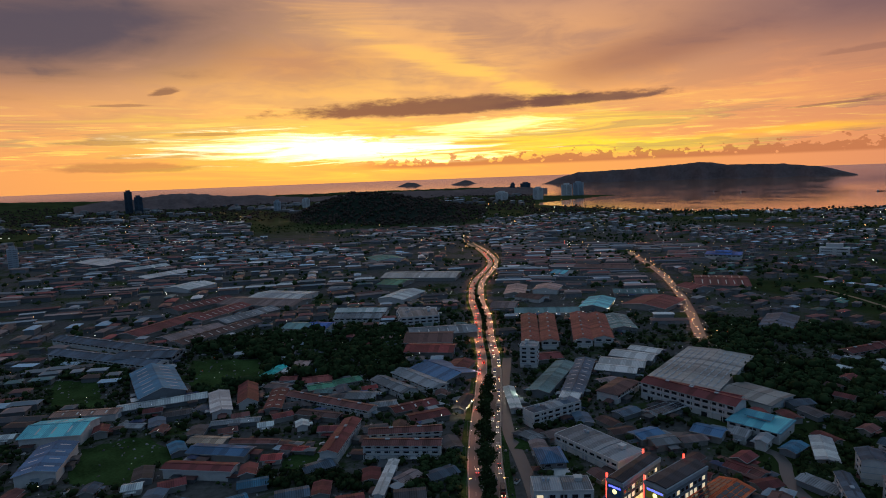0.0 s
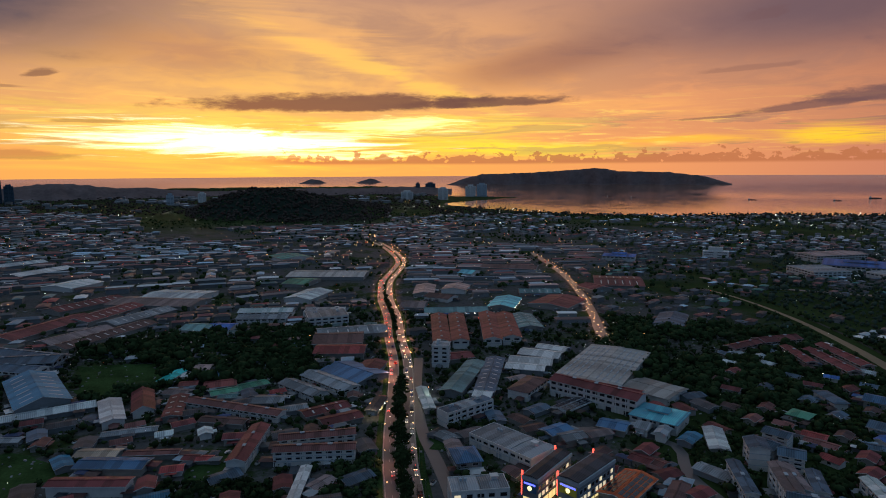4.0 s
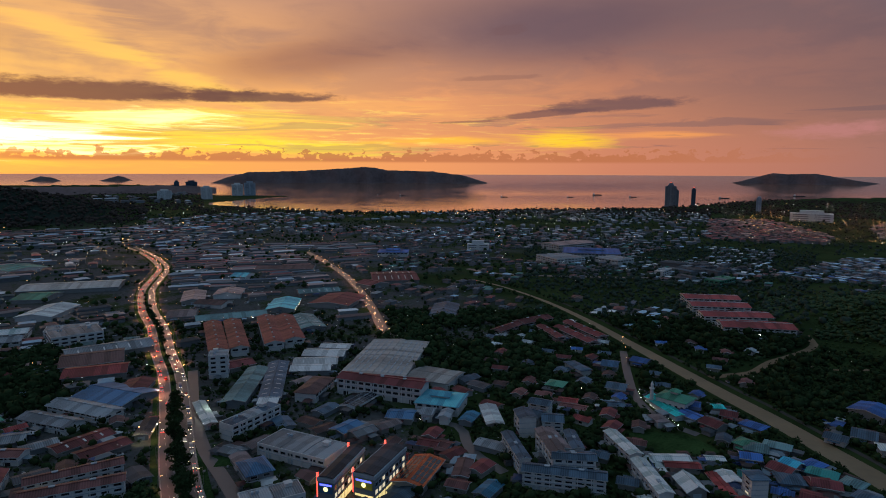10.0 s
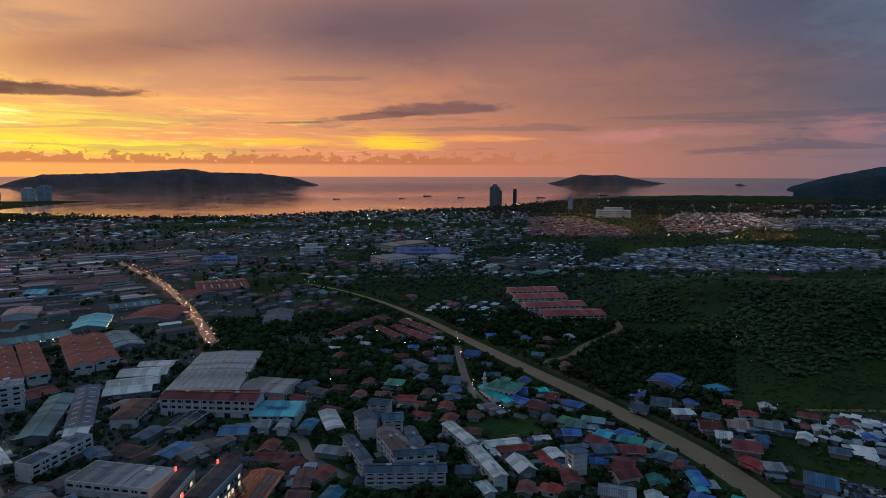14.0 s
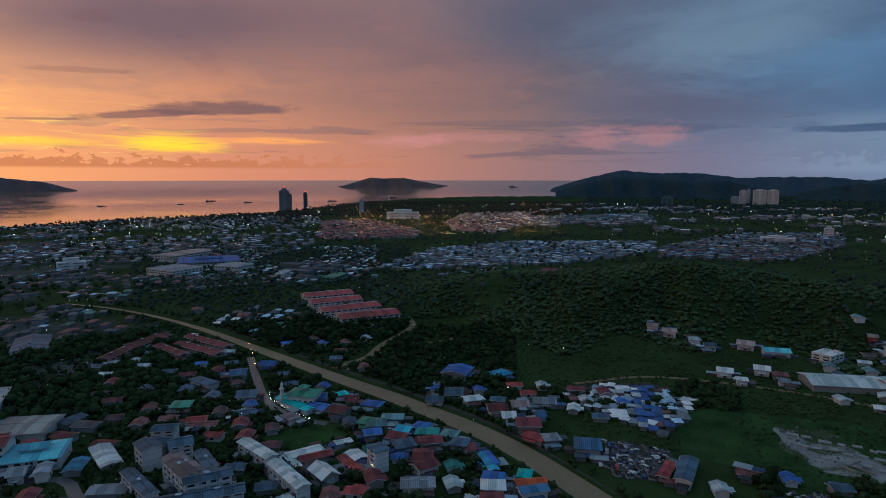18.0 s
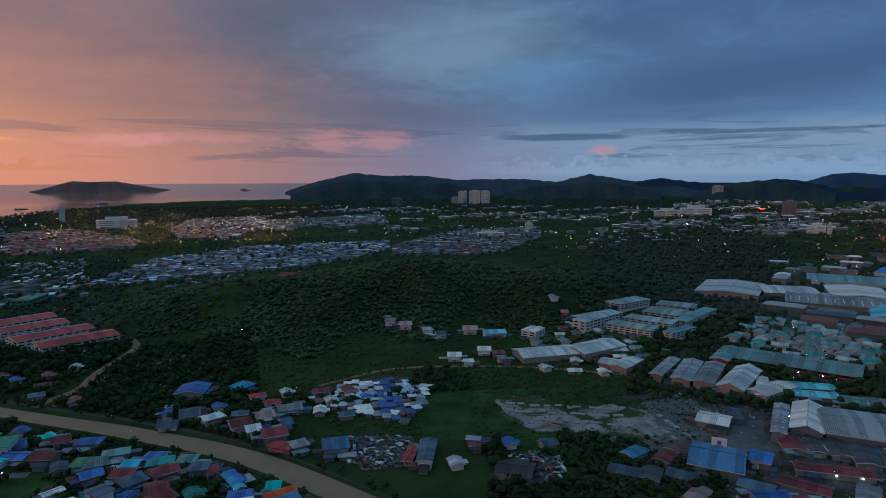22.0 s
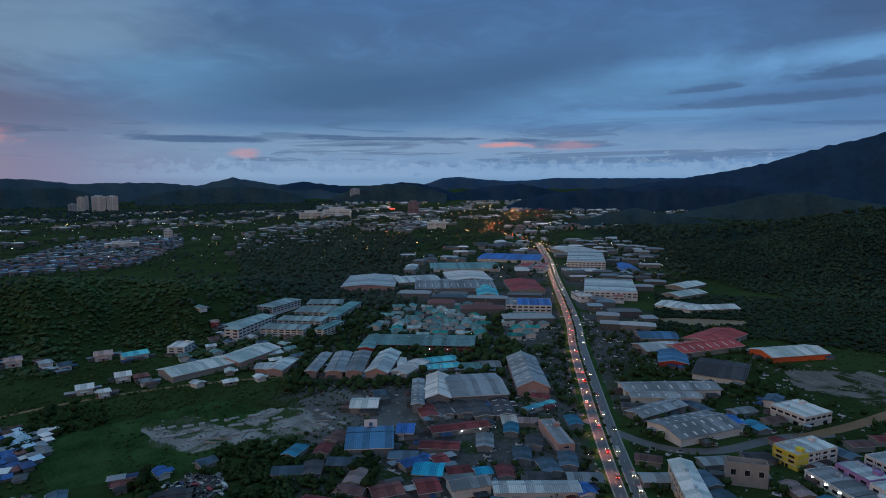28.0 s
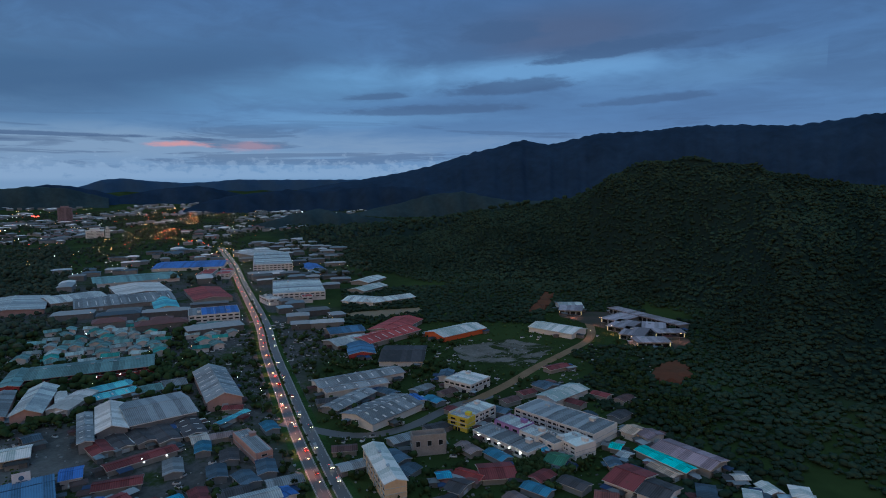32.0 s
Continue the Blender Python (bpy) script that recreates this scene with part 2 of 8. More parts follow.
BARS_OF_CLOUD += [(98.5, 3.6, 5.5, 0.4, 0.0, 0.8), (109.0, 4.05, 3.0, 0.16, 0.0, 0.7), (115.0, 3.85, 8.0, 0.22, 0.0, 0.75), (113.0, 3.3, 3.5, 0.16, 0.02, 0.5), (126.3, 3.65, 2.6, 0.2, 0.0, 0.6), (164.0, 11.2, 7.5, 0.9, 0.10, 0.85), (154.0, 12.9, 4.0, 1.3, 0.0, 0.7), (155.0, 8.3, 6.0, 0.9, 0.06, 0.75),
                 (142.5, 7.6, 3.0, 0.4, 0.05, 0.65), (148.0, 6.4, 9.0, 0.6, 0.03, 0.65), (167.0, 6.9, 6.0, 0.5, 0.05, 0.6), (172.0, 11.5, 6.0, 0.9, 0.05, 0.5)]
ROSY_CLOUDS = [(60.0, 3.2, 3.4, 0.6, 0.6), (66.0, 3.5, 6.0, 0.5, 0.35), (77.0, 3.5, 2.4, 1.1, 0.4), (82.2, 3.6, 3.0, 0.9, 0.45), (102.0, 2.5, 1.4, 0.45, 0.45), (125.4, 3.3, 2.2, 0.26, 0.75), (131.3, 3.2, 2.2, 0.45, 0.3)]
sky()
sun = new("sun", bpy.data.lights.new("sun", "SUN"))
sun.data.energy, sun.data.angle, sun.data.color = 0.05, radians(14), (1.0, 0.62, 0.30)
sun.matrix_world = look((0, 0, 900), (math.sin(radians(SUN_AZ + 180)) * 1000, math.cos(radians(SUN_AZ + 180)) * 1000, 900 - 1000 * math.tan(radians(4))))

# ---- materials ----
MATS = {}


def material(name, tint, rough=0.8, metal=0.0, vary=0.25, scale=0.3, fine=3.0, bump=0.0, bump_scale=2.0, random=0.0, second=None, spec=0.3):
    """A surface with variation at two scales, from world positions; random: how far things of one material differ."""
    if name in MATS:
        return MATS[name]
    m = bpy.data.materials.new(name)
    m.use_nodes = True
    tree = m.node_tree
    g = Graph(tree)
    bsdf = tree.nodes["Principled BSDF"]
    pos = g.node("ShaderNodeNewGeometry").outputs["Position"]
    n1, n2 = g.noise(pos, scale, 4.0, 0.6), g.noise(pos, fine, 3.0, 0.6)
    f = g.math("ADD", g.math("MULTIPLY", g.math("SUBTRACT", n1, 0.5), 2.2 * vary), g.math("MULTIPLY", g.math("SUBTRACT", n2, 0.5), 1.4 * vary))
    if random:
        f = g.math("ADD", f, g.math("MULTIPLY", g.math("SUBTRACT", g.node("ShaderNodeObjectInfo").outputs["Random"], 0.5), random))
        f = g.math("ADD", f, g.math("MULTIPLY", g.math("SUBTRACT", g.node("ShaderNodeNewGeometry").outputs["Random Per Island"], 0.5), random))
    base = (*tint, 1)
    if second:
        base = g.mix(g.step(n1, 0.40, 0.62), (*tint, 1), (*second, 1))
    dark = g.mix(g.math("ADD", 0.5, f, clamp=True), tuple(v * 0.45 for v in tint), tuple(min(v * 1.5, 0.9) for v in tint))
    if second:
        dark = g.mix(0.55, dark, base)
    tree.links.new(dark, bsdf.inputs["Base Color"])
    g.plug(bsdf.inputs["Roughness"], g.math("ADD", rough, g.math("MULTIPLY", g.math("SUBTRACT", n2, 0.5), 0.25), clamp=True))
    bsdf.inputs["Metallic"].default_value = metal
    bsdf.inputs["Specular IOR Level"].default_value = spec
    if bump:
        b = g.node("ShaderNodeBump")
        b.inputs["Strength"].default_value = min(1.0, bump)
        b.inputs["Distance"].default_value = 0.3
        g.plug(b.inputs["Height"], g.noise(pos, bump_scale, 4.0, 0.6))
        tree.links.new(b.outputs[0], bsdf.inputs["Normal"])
    MATS[name] = m
    return m


def glow(name, tint, power):
    if name in MATS:
        return MATS[name]
    m = bpy.data.materials.new(name)
    m.use_nodes = True
    b = m.node_tree.nodes["Principled BSDF"]
    b.inputs["Base Color"].default_value = (*tint, 1)
    b.inputs["Emission Color"].default_value = (*tint, 1)
    b.inputs["Emission Strength"].default_value = power
    MATS[name] = m
    return m


GRASS = material("grass_and_scrub", (0.030, 0.050, 0.018), 0.95, vary=0.6, scale=0.012, fine=0.12, bump=0.6, bump_scale=0.25, second=(0.050, 0.078, 0.026), spec=0.02)
LAWN = material("lawn", (0.036, 0.072, 0.024), 0.95, vary=0.9, scale=0.05, fine=0.6, spec=0.02)
YARD = material("yard_ground", (0.085, 0.078, 0.070), 0.9, vary=0.5, scale=0.03, fine=0.4, second=(0.04, 0.05, 0.035), spec=0.02)
EARTH = material("bare_earth", (0.24, 0.17, 0.11), 0.95, vary=0.35, scale=0.08, fine=0.9, spec=0.02)
ASPHALT = material("asphalt", (0.10, 0.095, 0.097), 0.40, vary=0.3, scale=0.06, fine=1.2, spec=0.5)
# pinkish sea haze put into the woods' base colour, paler than real foliage
HAZE_WOOD = material("hazed_woods", (0.17, 0.13, 0.13), 0.95, vary=0.5, scale=0.01, fine=0.06, bump=0.8, bump_scale=0.05, spec=0.02)
# aerial blue of distance put into the base colours of these hills
HAZE_BLUE = material("hazed_hills", (0.048, 0.075, 0.104), 0.95, vary=0.3, scale=0.004, fine=0.03, spec=0.02)
HAZE_RIDGE = material("hazed_farthest_hills", (0.040, 0.085, 0.165), 0.95, vary=0.2, scale=0.004, fine=0.03, spec=0.02)
HAZE_NAVY = material("hazed_mountains", (0.022, 0.044, 0.086), 0.95, vary=0.45, scale=0.0035, fine=0.02, bump=0.6, bump_scale=0.012, spec=0.02)
# brown evening haze mixed into the leaf colour of distant trees
HAZE_LEAF = material("hazed_leaves", (0.066, 0.054, 0.047), 0.95, vary=0.4, scale=0.02, fine=0.2, random=0.3, spec=0.02)
RIDGE_LEAF = material("ridge_leaves", (0.056, 0.088, 0.044), 0.95, vary=0.8, scale=0.012, fine=0.5, random=0.2, spec=0.02)
HILL_LEAF = material("hill_leaves", (0.031, 0.054, 0.038), 0.95, vary=0.7, scale=0.008, fine=0.5, random=0.2, spec=0.02)
# lighter, bluer than near leaves: haze over the plain is in the colour
HAZE_PLAIN_LEAF = material("hazed_plain_leaves", (0.052, 0.076, 0.058), 0.95, vary=0.5, scale=0.014, fine=0.5, random=0.22, spec=0.02)
# bluish haze put into the colour of foothills and far plain trees
HAZE_GREEN = material("hazed_near_ridges", (0.036, 0.060, 0.072), 0.95, vary=0.4, scale=0.006, fine=0.04, spec=0.02)
LEAF = material("leaves", (0.032, 0.054, 0.023), 0.9, vary=0.5, scale=0.05, fine=0.9, random=0.45, spec=0.02)
MUD_WATER = material("muddy_water", (0.25, 0.185, 0.11), 0.5, vary=0.3, scale=0.03, fine=0.3, spec=0.15)


def patchy(name, one, two, scale, fine):
    """Open ground where two covers lie in ragged patches."""
    m = material(name, one, 0.95, vary=0.7, scale=scale * 2, fine=fine, spec=0.02)
    g = Graph(m.node_tree)
    b = m.node_tree.nodes["Principled BSDF"]
    pos = g.node("ShaderNodeNewGeometry").outputs["Position"]
    first = b.inputs["Base Color"].links[0].from_socket
    grain = g.noise(pos, fine, 4.0, 0.65)
    cover = g.mix(grain, tuple(v * 0.5 for v in two), tuple(v * 1.6 for v in two))
    f = g.step(g.math("ADD", g.math("MULTIPLY", g.noise(pos, scale, 6.0, 0.62, 1.0), 0.8), g.math("MULTIPLY", grain, 0.2)), 0.46, 0.53)
    m.node_tree.links.new(g.mix(f, first, cover), b.inputs["Base Color"])
    return m


def sea_material():
    m = bpy.data.materials.new("sea")
    m.use_nodes = True
    g = Graph(m.node_tree)
    b = m.node_tree.nodes["Principled BSDF"]
    pos = g.node("ShaderNodeNewGeometry").outputs["Position"]
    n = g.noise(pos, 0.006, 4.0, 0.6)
    # orange of the reflected sky put into the base colour, with a mirror-like finish
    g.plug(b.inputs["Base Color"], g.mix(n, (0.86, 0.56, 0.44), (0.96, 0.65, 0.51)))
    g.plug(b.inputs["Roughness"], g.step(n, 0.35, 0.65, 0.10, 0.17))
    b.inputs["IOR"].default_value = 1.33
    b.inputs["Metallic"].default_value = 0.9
    return m


SEA = sea_material()

# ---- the lie of the land: azimuth in degrees from +y towards +x, distance from the origin ----
RISE, RIM = 3500.0, 4900.0


def far_rise(r):
    """The last stretch climbs slowly, so that the sheet ends on the horizon line."""
    return 117.5 * np.clip((np.asarray(r, float) - RISE) / (RIM - RISE), 0, 1) ** 2


COAST_AZ = [-180, -36, 0, 5, 7.6, 10.7, 13.9, 20, 28, 35, 40, 47, 50, 53, 56, 60, 66, 74, 78]
COAST_R = [4450, 4450, 4430, 4400, 2800, 2560, 2385, 2210, 2205, 2390, 2420, 2650, 2830, 3200, 3600, 3900, 4050, 4100, 5200]

# hills of the sheet: azimuths, foot distances, crest distances, crest heights, fall behind the crest
HILLS = {}
HILLS["wooded_hill"] = ([-15.6, -13.4, -11.6, -9.9, -7.2, -4.4, -1.8, 0.8, 2.9], [2050, 1950, 1900, 1850, 1800, 1750, 1700, 1700, 1800], [2250, 2250, 2250, 2250, 2250, 2250, 2250, 2250, 2250], [0, 49, 75, 88, 86, 66, 48, 21, 0], 700)
HILLS["low_ridge"] = ([56, 61, 68, 75, 82, 86, 91, 98, 103, 108], [560, 600, 560, 500, 540, 560, 600, 580, 660, 740], [700, 720, 720, 710, 720, 720, 720, 720, 760, 800], [0, 14, 30, 36, 46, 52, 44, 36, 24, 0], 260)
HILLS["great_hill"] = ([127, 133, 139, 146, 153, 160, 164, 167, 170, 173.5, 177, 181, 186, 200, 215, 235], [1700, 1150, 980, 790, 740, 760, 730, 720, 690, 600, 400, 340, 320, 320, 330, 500], [2100, 1700, 1450, 1500, 1400, 1300, 1200, 1150, 1120, 1120, 1120, 1120, 1100, 1100, 1100, 1100], [0, 8, 24, 40, 82, 108, 146, 178, 184, 174, 152, 138, 132, 120, 90, 0], 900)


def smooth(u):
    u = np.clip(u, 0, 1)
    return u * u * (3 - 2 * u)


def height(x, y, rough=True):
    x, y = np.asarray(x, float), np.asarray(y, float)
    r, a = np.hypot(x, y), np.degrees(np.arctan2(x, y))
    z = np.zeros_like(r)
    for azs, feet, crests, tops, fall in HILLS.values():
        b = np.where(a < azs[0], a + 360, a)
        foot, crest, top = np.interp(b, azs, feet), np.interp(b, azs, crests), np.interp(b, azs, tops, 0, 0)
        u = (r - foot) / np.maximum(crest - foot, 1)
        bulge = smooth(u) * (1 + (0.42 * np.sin(b * 0.62 + r * 0.006) + 0.22 * np.sin(b * 1.7 + r * 0.011)) * smooth(u * 2) * (1 - np.clip(u, 0, 1)))
        down = np.where(r > crest, 1 - 1.0 * smooth((r - crest) / fall), 1)
        h = top * bulge * down
        if rough:
            h = h * (1 + 0.05 * np.sin(x * 0.021 + 1.3) * np.cos(y * 0.017) * (u < 1.0) + 0.03 * np.sin(x * 0.06) * np.sin(y * 0.053 + 2))
        z = np.maximum(z, h)
    return z + far_rise(r)


def in_sea(x, y):
    x, y = np.asarray(x, float), np.asarray(y, float)
    r, a = np.hypot(x, y), np.degrees(np.arctan2(x, y))
    wet = r > np.interp(a, COAST_AZ, COAST_R) + 14 * np.sin(a * 4.1) + 8 * np.sin(a * 11.0)
    tongue = (a < 14.5) & (r > 2950 + (a - 7.6) * 95) & (r < 2950 + (a - 7.6) * 95 + np.maximum(60, (14.6 - a) * 115))
    return wet & ~tongue


def polar_sheet(name, a0, a1, na, radii, z_of, mat, label="", kind="structure"):
    a = np.radians(np.linspace(a0, a1, na))
    rr, aa = np.meshgrid(radii, a, indexing="ij")
    x, y = rr * np.sin(aa), rr * np.cos(aa)
    co = np.stack([x, y, z_of(x, y)], -1).reshape(-1, 3)
    i, j = np.meshgrid(np.arange(len(radii) - 1), np.arange(na - 1), indexing="ij")
    q = (i * na + j).ravel()
    faces = np.stack([q, q + 1, q + na + 1, q + na], -1)[:, ::-1]
    ob = raw_mesh(name, co, faces, mat, True)
    return tagged(ob, label, name.replace("_", " "), kind=kind)


def raw_mesh(name, co, faces, mat, soft=False, slots=None, index=None):
    co, faces = np.asarray(co, np.float32), np.asarray(faces, np.int32)
    me = bpy.data.meshes.new(name)
    me.vertices.add(len(co))
    me.vertices.foreach_set("co", co.ravel())
    n = faces.shape[1]
    me.loops.add(faces.size)
    me.loops.foreach_set("vertex_index", faces.ravel())
    me.polygons.add(len(faces))
    me.polygons.foreach_set("loop_start", np.arange(len(faces), dtype=np.int32) * n)
    me.polygons.foreach_set("use_smooth", np.full(len(faces), soft))
    for s in (slots or [mat]):
        me.materials.append(s)
    if index is not None:
        me.polygons.foreach_set("material_index", np.asarray(index, np.int32))
    me.update(calc_edges=True)
    me.validate()
    return new(name, me)


def land_z(x, y):
    return height(x, y) - np.where(in_sea(x, y), 6.0, 0.0)


RINGS = np.concatenate([np.linspace(0.5, 240, 8), np.linspace(260, 1000, 90), np.linspace(1015, 2400, 90), np.linspace(2430, RIM, 90)])


def town_share(x, y):
    """How built-up the ground is, 0 to 1."""
    r, a = np.hypot(x, y), np.degrees(np.arctan2(x, y))
    wave = 5 * np.sin(r * 0.013) + 3 * np.sin(r * 0.041 + a * 0.3)
    west = smooth((33 + wave - a) / 7) * smooth((a + 75) / 10) * smooth((2000 - r) / 500)
    east = smooth((a - 105 - wave * 0.5) / 5) * smooth((139 + wave * 0.5 - a) / 5) * smooth((1250 - r) / 300)
    return np.maximum(west, east)


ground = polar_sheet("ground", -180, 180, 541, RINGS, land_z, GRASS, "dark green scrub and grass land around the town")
share = np.zeros(len(ground.data.vertices) * 3, np.float32)
ground.data.vertices.foreach_get("co", share)
layer = ground.data.attributes.new("built_up", "FLOAT", "POINT")
layer.data.foreach_set("value", town_share(share[0::3], share[1::3]).astype(np.float32))
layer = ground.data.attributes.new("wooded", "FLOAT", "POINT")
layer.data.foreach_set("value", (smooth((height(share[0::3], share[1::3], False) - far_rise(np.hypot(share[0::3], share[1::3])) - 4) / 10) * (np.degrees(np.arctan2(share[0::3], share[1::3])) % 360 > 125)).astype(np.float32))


def ground_material():
    g = Graph(GRASS.node_tree)
    b = GRASS.node_tree.nodes["Principled BSDF"]
    grass = b.inputs["Base Color"].links[0].from_socket
    pos = g.node("ShaderNodeNewGeometry").outputs["Position"]
    n1, n2 = g.noise(pos, 0.022, 5.0, 0.62), g.noise(pos, 0.25, 4.0, 0.65)
    paved = g.mix(n2, (0.026, 0.028, 0.030), (0.15, 0.152, 0.155))
    f = g.math("MULTIPLY", g.node("ShaderNodeAttribute", attribute_name="built_up").outputs["Fac"], g.step(g.math("ADD", g.math("MULTIPLY", n1, 0.7), g.math("MULTIPLY", n2, 0.3)), 0.40, 0.52))
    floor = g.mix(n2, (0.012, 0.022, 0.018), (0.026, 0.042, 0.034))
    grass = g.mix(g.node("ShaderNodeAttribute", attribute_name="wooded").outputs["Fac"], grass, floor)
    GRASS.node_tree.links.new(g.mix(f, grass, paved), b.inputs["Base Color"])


ground_material()
polar_sheet("water", -60, 84, 289, np.linspace(2100, RIM - 4, 140), lambda x, y: far_rise(np.hypot(x, y)) - 1.2, SEA, "calm reflecting sea, evening sky pink and orange put into its colour")


def ridge(name, azs, els, r, depth, mat, label, rough=0.09, folds=0.22, ease=1):
    """A far hill or island: a crest line at distance r, given by its elevations, with slopes before and behind."""
    n = max(24, int((azs[-1] - azs[0]) * 7))
    a = np.linspace(azs[0], azs[-1], n)
    crest = EYE + r * np.tan(np.radians(np.interp(a, azs, els)))
    wide = crest
    for _ in range(ease):
        wide = np.convolve(np.pad(wide, 10, "edge"), np.ones(21) / 21, "valid")
    rows = np.linspace(-1, 1, 25)
    co = []
    base = float(far_rise(r - depth)) - 8
    for v in rows:
        rad = r + v * depth + 20 * np.sin(a * 2.3 + v)
        k = smooth(1 - abs(v)) ** 0.8
        w = 1 + rough * np.sin(a * 5.1 + v * 7) * np.cos(a * 2.7 - v * 4) * (1 - k) + rough * 0.5 * np.array([noise.noise((t * 1.7, v * 2.0, 9.0)) for t in a])
        fold = np.array([noise.noise((t * 0.55, v * 2.2, r * 0.01)) + 0.5 * noise.noise((t * 1.5, v * 4.0, 3.0)) for t in a])
        z = base + np.maximum(wide + (crest - wide) * k ** 4 - base, 2) * k * np.clip(w + folds * fold * (1 - k) * 1.5, 0.2, 1.6)
        co.append(np.stack([rad * np.sin(np.radians(a)), rad * np.cos(np.radians(a)), z], -1))
    co = np.concatenate(co)
    i, j = np.meshgrid(np.arange(24), np.arange(n - 1), indexing="ij")
    q = (i * n + j).ravel()
    ob = raw_mesh(name, co, np.stack([q, q + 1, q + n + 1, q + n], -1)[:, ::-1], mat, True)
    return tagged(ob, label, "hill", kind="structure")


ridge("island", [7.6, 9, 10.8, 14.9, 17.6, 21.4, 23.2, 27.3, 30.2, 32.4], [-1.25, -0.7, -0.25, -0.14, 0.01, 0.27, -0.03, -0.13, -0.48, -1.15], 4530, 75, HAZE_WOOD, "long dark wooded island lying in the bay")
ridge("coastal_ridge", [-32.7, -30.7, -28.5, -26.7, -25.1, -23.1, -20.6, -18.4, -16.6, -13.4, -8.5, -4.5, -0.3, 2.8, 6.0, 8.1], [-1.5, -1.18, -1.11, -0.89, -0.75, -0.88, -1.21, -1.17, -1.4, -1.61, -1.46, -1.42, -1.48, -1.37, -1.4, -1.6], 4100, 260, HAZE_WOOD, "low dark wooded ridge along the coast behind the town", rough=0.16)
ridge("islet", [-5.9, -4.8, -4.1, -3.4], [-1.0, -0.6, -0.68, -1.0], 4640, 60, HAZE_WOOD, "small dark wooded islet far out at sea")
ridge("islet", [-0.9, 0.5, 1.0, 1.7], [-1.0, -0.57, -0.68, -1.0], 4640, 60, HAZE_WOOD, "small dark wooded islet far out at sea")
ridge("island", [52.2, 54, 56.4, 57.6, 59.4, 62.2, 64.9], [-1.2, -0.85, -0.14, -0.23, -0.17, -0.69, -1.1], 4620, 60, HAZE_WOOD, "dark wooded island with a flat top")
ridge("islet", [68.6, 69.5, 70.4], [-1.15, -0.85, -1.15], 4580, 50, HAZE_WOOD, "small dark wooded islet far out at sea")
ridge("mountain_range", [72.5, 75.6, 79.2, 81.7, 85.6, 88.9, 91.1, 95, 97.9, 100.8, 104.7, 107.5, 110, 113], [-1.3, -0.32, 0.53, 0.28, 0.27, -0.15, -0.05, -0.06, -0.33, 0.38, -0.28, -0.06, -0.42, -0.8], 4600, 420, HAZE_BLUE, "dark wooded hills behind the coastal plain, painted haze-blue")
ridge("mountain_range", [102.5, 105.6, 107, 108.9, 111.2, 113.2, 116, 120], [-1.2, -0.15, 0.01, -0.26, -0.47, -0.54, -0.7, -1.2], 4500, 200, HAZE_NAVY, "low dark hills beyond the town")
ridge("mountain_range", [112.2, 113, 114.4, 115.9, 117.4, 119.2, 120.8], [-1.15, -0.8, -0.32, -0.05, -0.2, -0.56, -1.1], 4250, 150, HAZE_NAVY, "dark domed hill beyond the town")
ridge("mountain_range", [120, 121.2, 123.4, 126.7, 128.2, 130.2, 132], [-1.25, -0.98, -0.55, -0.23, -0.49, -0.97, -1.25], 4250, 150, HAZE_NAVY, "dark rounded hill at the valley end")
ridge("mountain_range", [117, 118.3, 119.7, 121.3, 123.4, 125.8, 127.8, 129.8, 133.8, 141, 145], [-0.6, -0.16, 0.31, 0.40, 0.15, 0, 0.07, 0.27, 0.24, 0.22, 0.3], 4800, 90, HAZE_RIDGE, "distant mountains on the skyline, painted haze-blue")
ridge("mountain_range", [130, 134, 138, 141, 144.5, 147.3, 151.2, 153.5, 155.9, 158.2, 162.7, 167, 170.2, 174.1, 177.8, 181, 184, 190, 200, 215, 230], [-1.75, -0.9, -0.2, 0.22, 0.8, 1.4, 2.6, 3.1, 3.75, 3.25, 4.2, 4.3, 4.6, 4.55, 4.3, 4.6, 5.0, 5.2, 4.5, 2.5, -0.5], 4200, 900, HAZE_NAVY, "high dark mountain range with cloud on its crest", rough=0.05, folds=0.16, ease=4)
ridge("foothill", [125, 127, 129.7, 134.3, 136.9, 139.6, 142.2, 145.3, 149, 153, 158], [-2.6, -1.7, -1.12, -0.64, -0.85, -0.52, -0.43, -0.45, -0.9, -1.5, -2.7], 3350, 160, HAZE_NAVY, "dark wooded foothill below the mountain range")
ridge("foothill", [140, 141.7, 144.8, 147.4, 150.5, 153.1, 155.6, 159, 163], [-3.0, -2.55, -1.91, -1.19, -0.94, -1.51, -1.9, -1.7, -3.0], 2750, 150, HAZE_GREEN, "low wooded hill in the valley behind the great hill")
ridge("foothill", [130.2, 131.7, 134.8, 136.9, 139, 142.2, 145.3, 147], [-4.2, -3.73, -2.89, -2.39, -2.77, -3.32, -3.86, -4.4], 2050, 130, HAZE_GREEN, "low scrubby hill cut by brown earth tracks")

ridge("mountain_range", [73.5, 76, 79, 82, 85, 88, 91], [-1.3, -0.6, -0.15, -0.22, -0.45, -0.4, -1.2], 4150, 200, HAZE_GREEN, "dark green foothill before the blue range")
ridge("mountain_range", [93, 96, 99, 101.5, 104, 107], [-1.3, -0.7, -0.5, -0.35, -0.6, -1.3], 4150, 180, HAZE_GREEN, "dark green foothill before the blue range")
ridge("mountain_range", [109.5, 112, 114.5, 117, 120], [-1.3, -0.55, -0.2, -0.35, -1.2], 4120, 180, HAZE_GREEN, "dark green hill beyond the town")

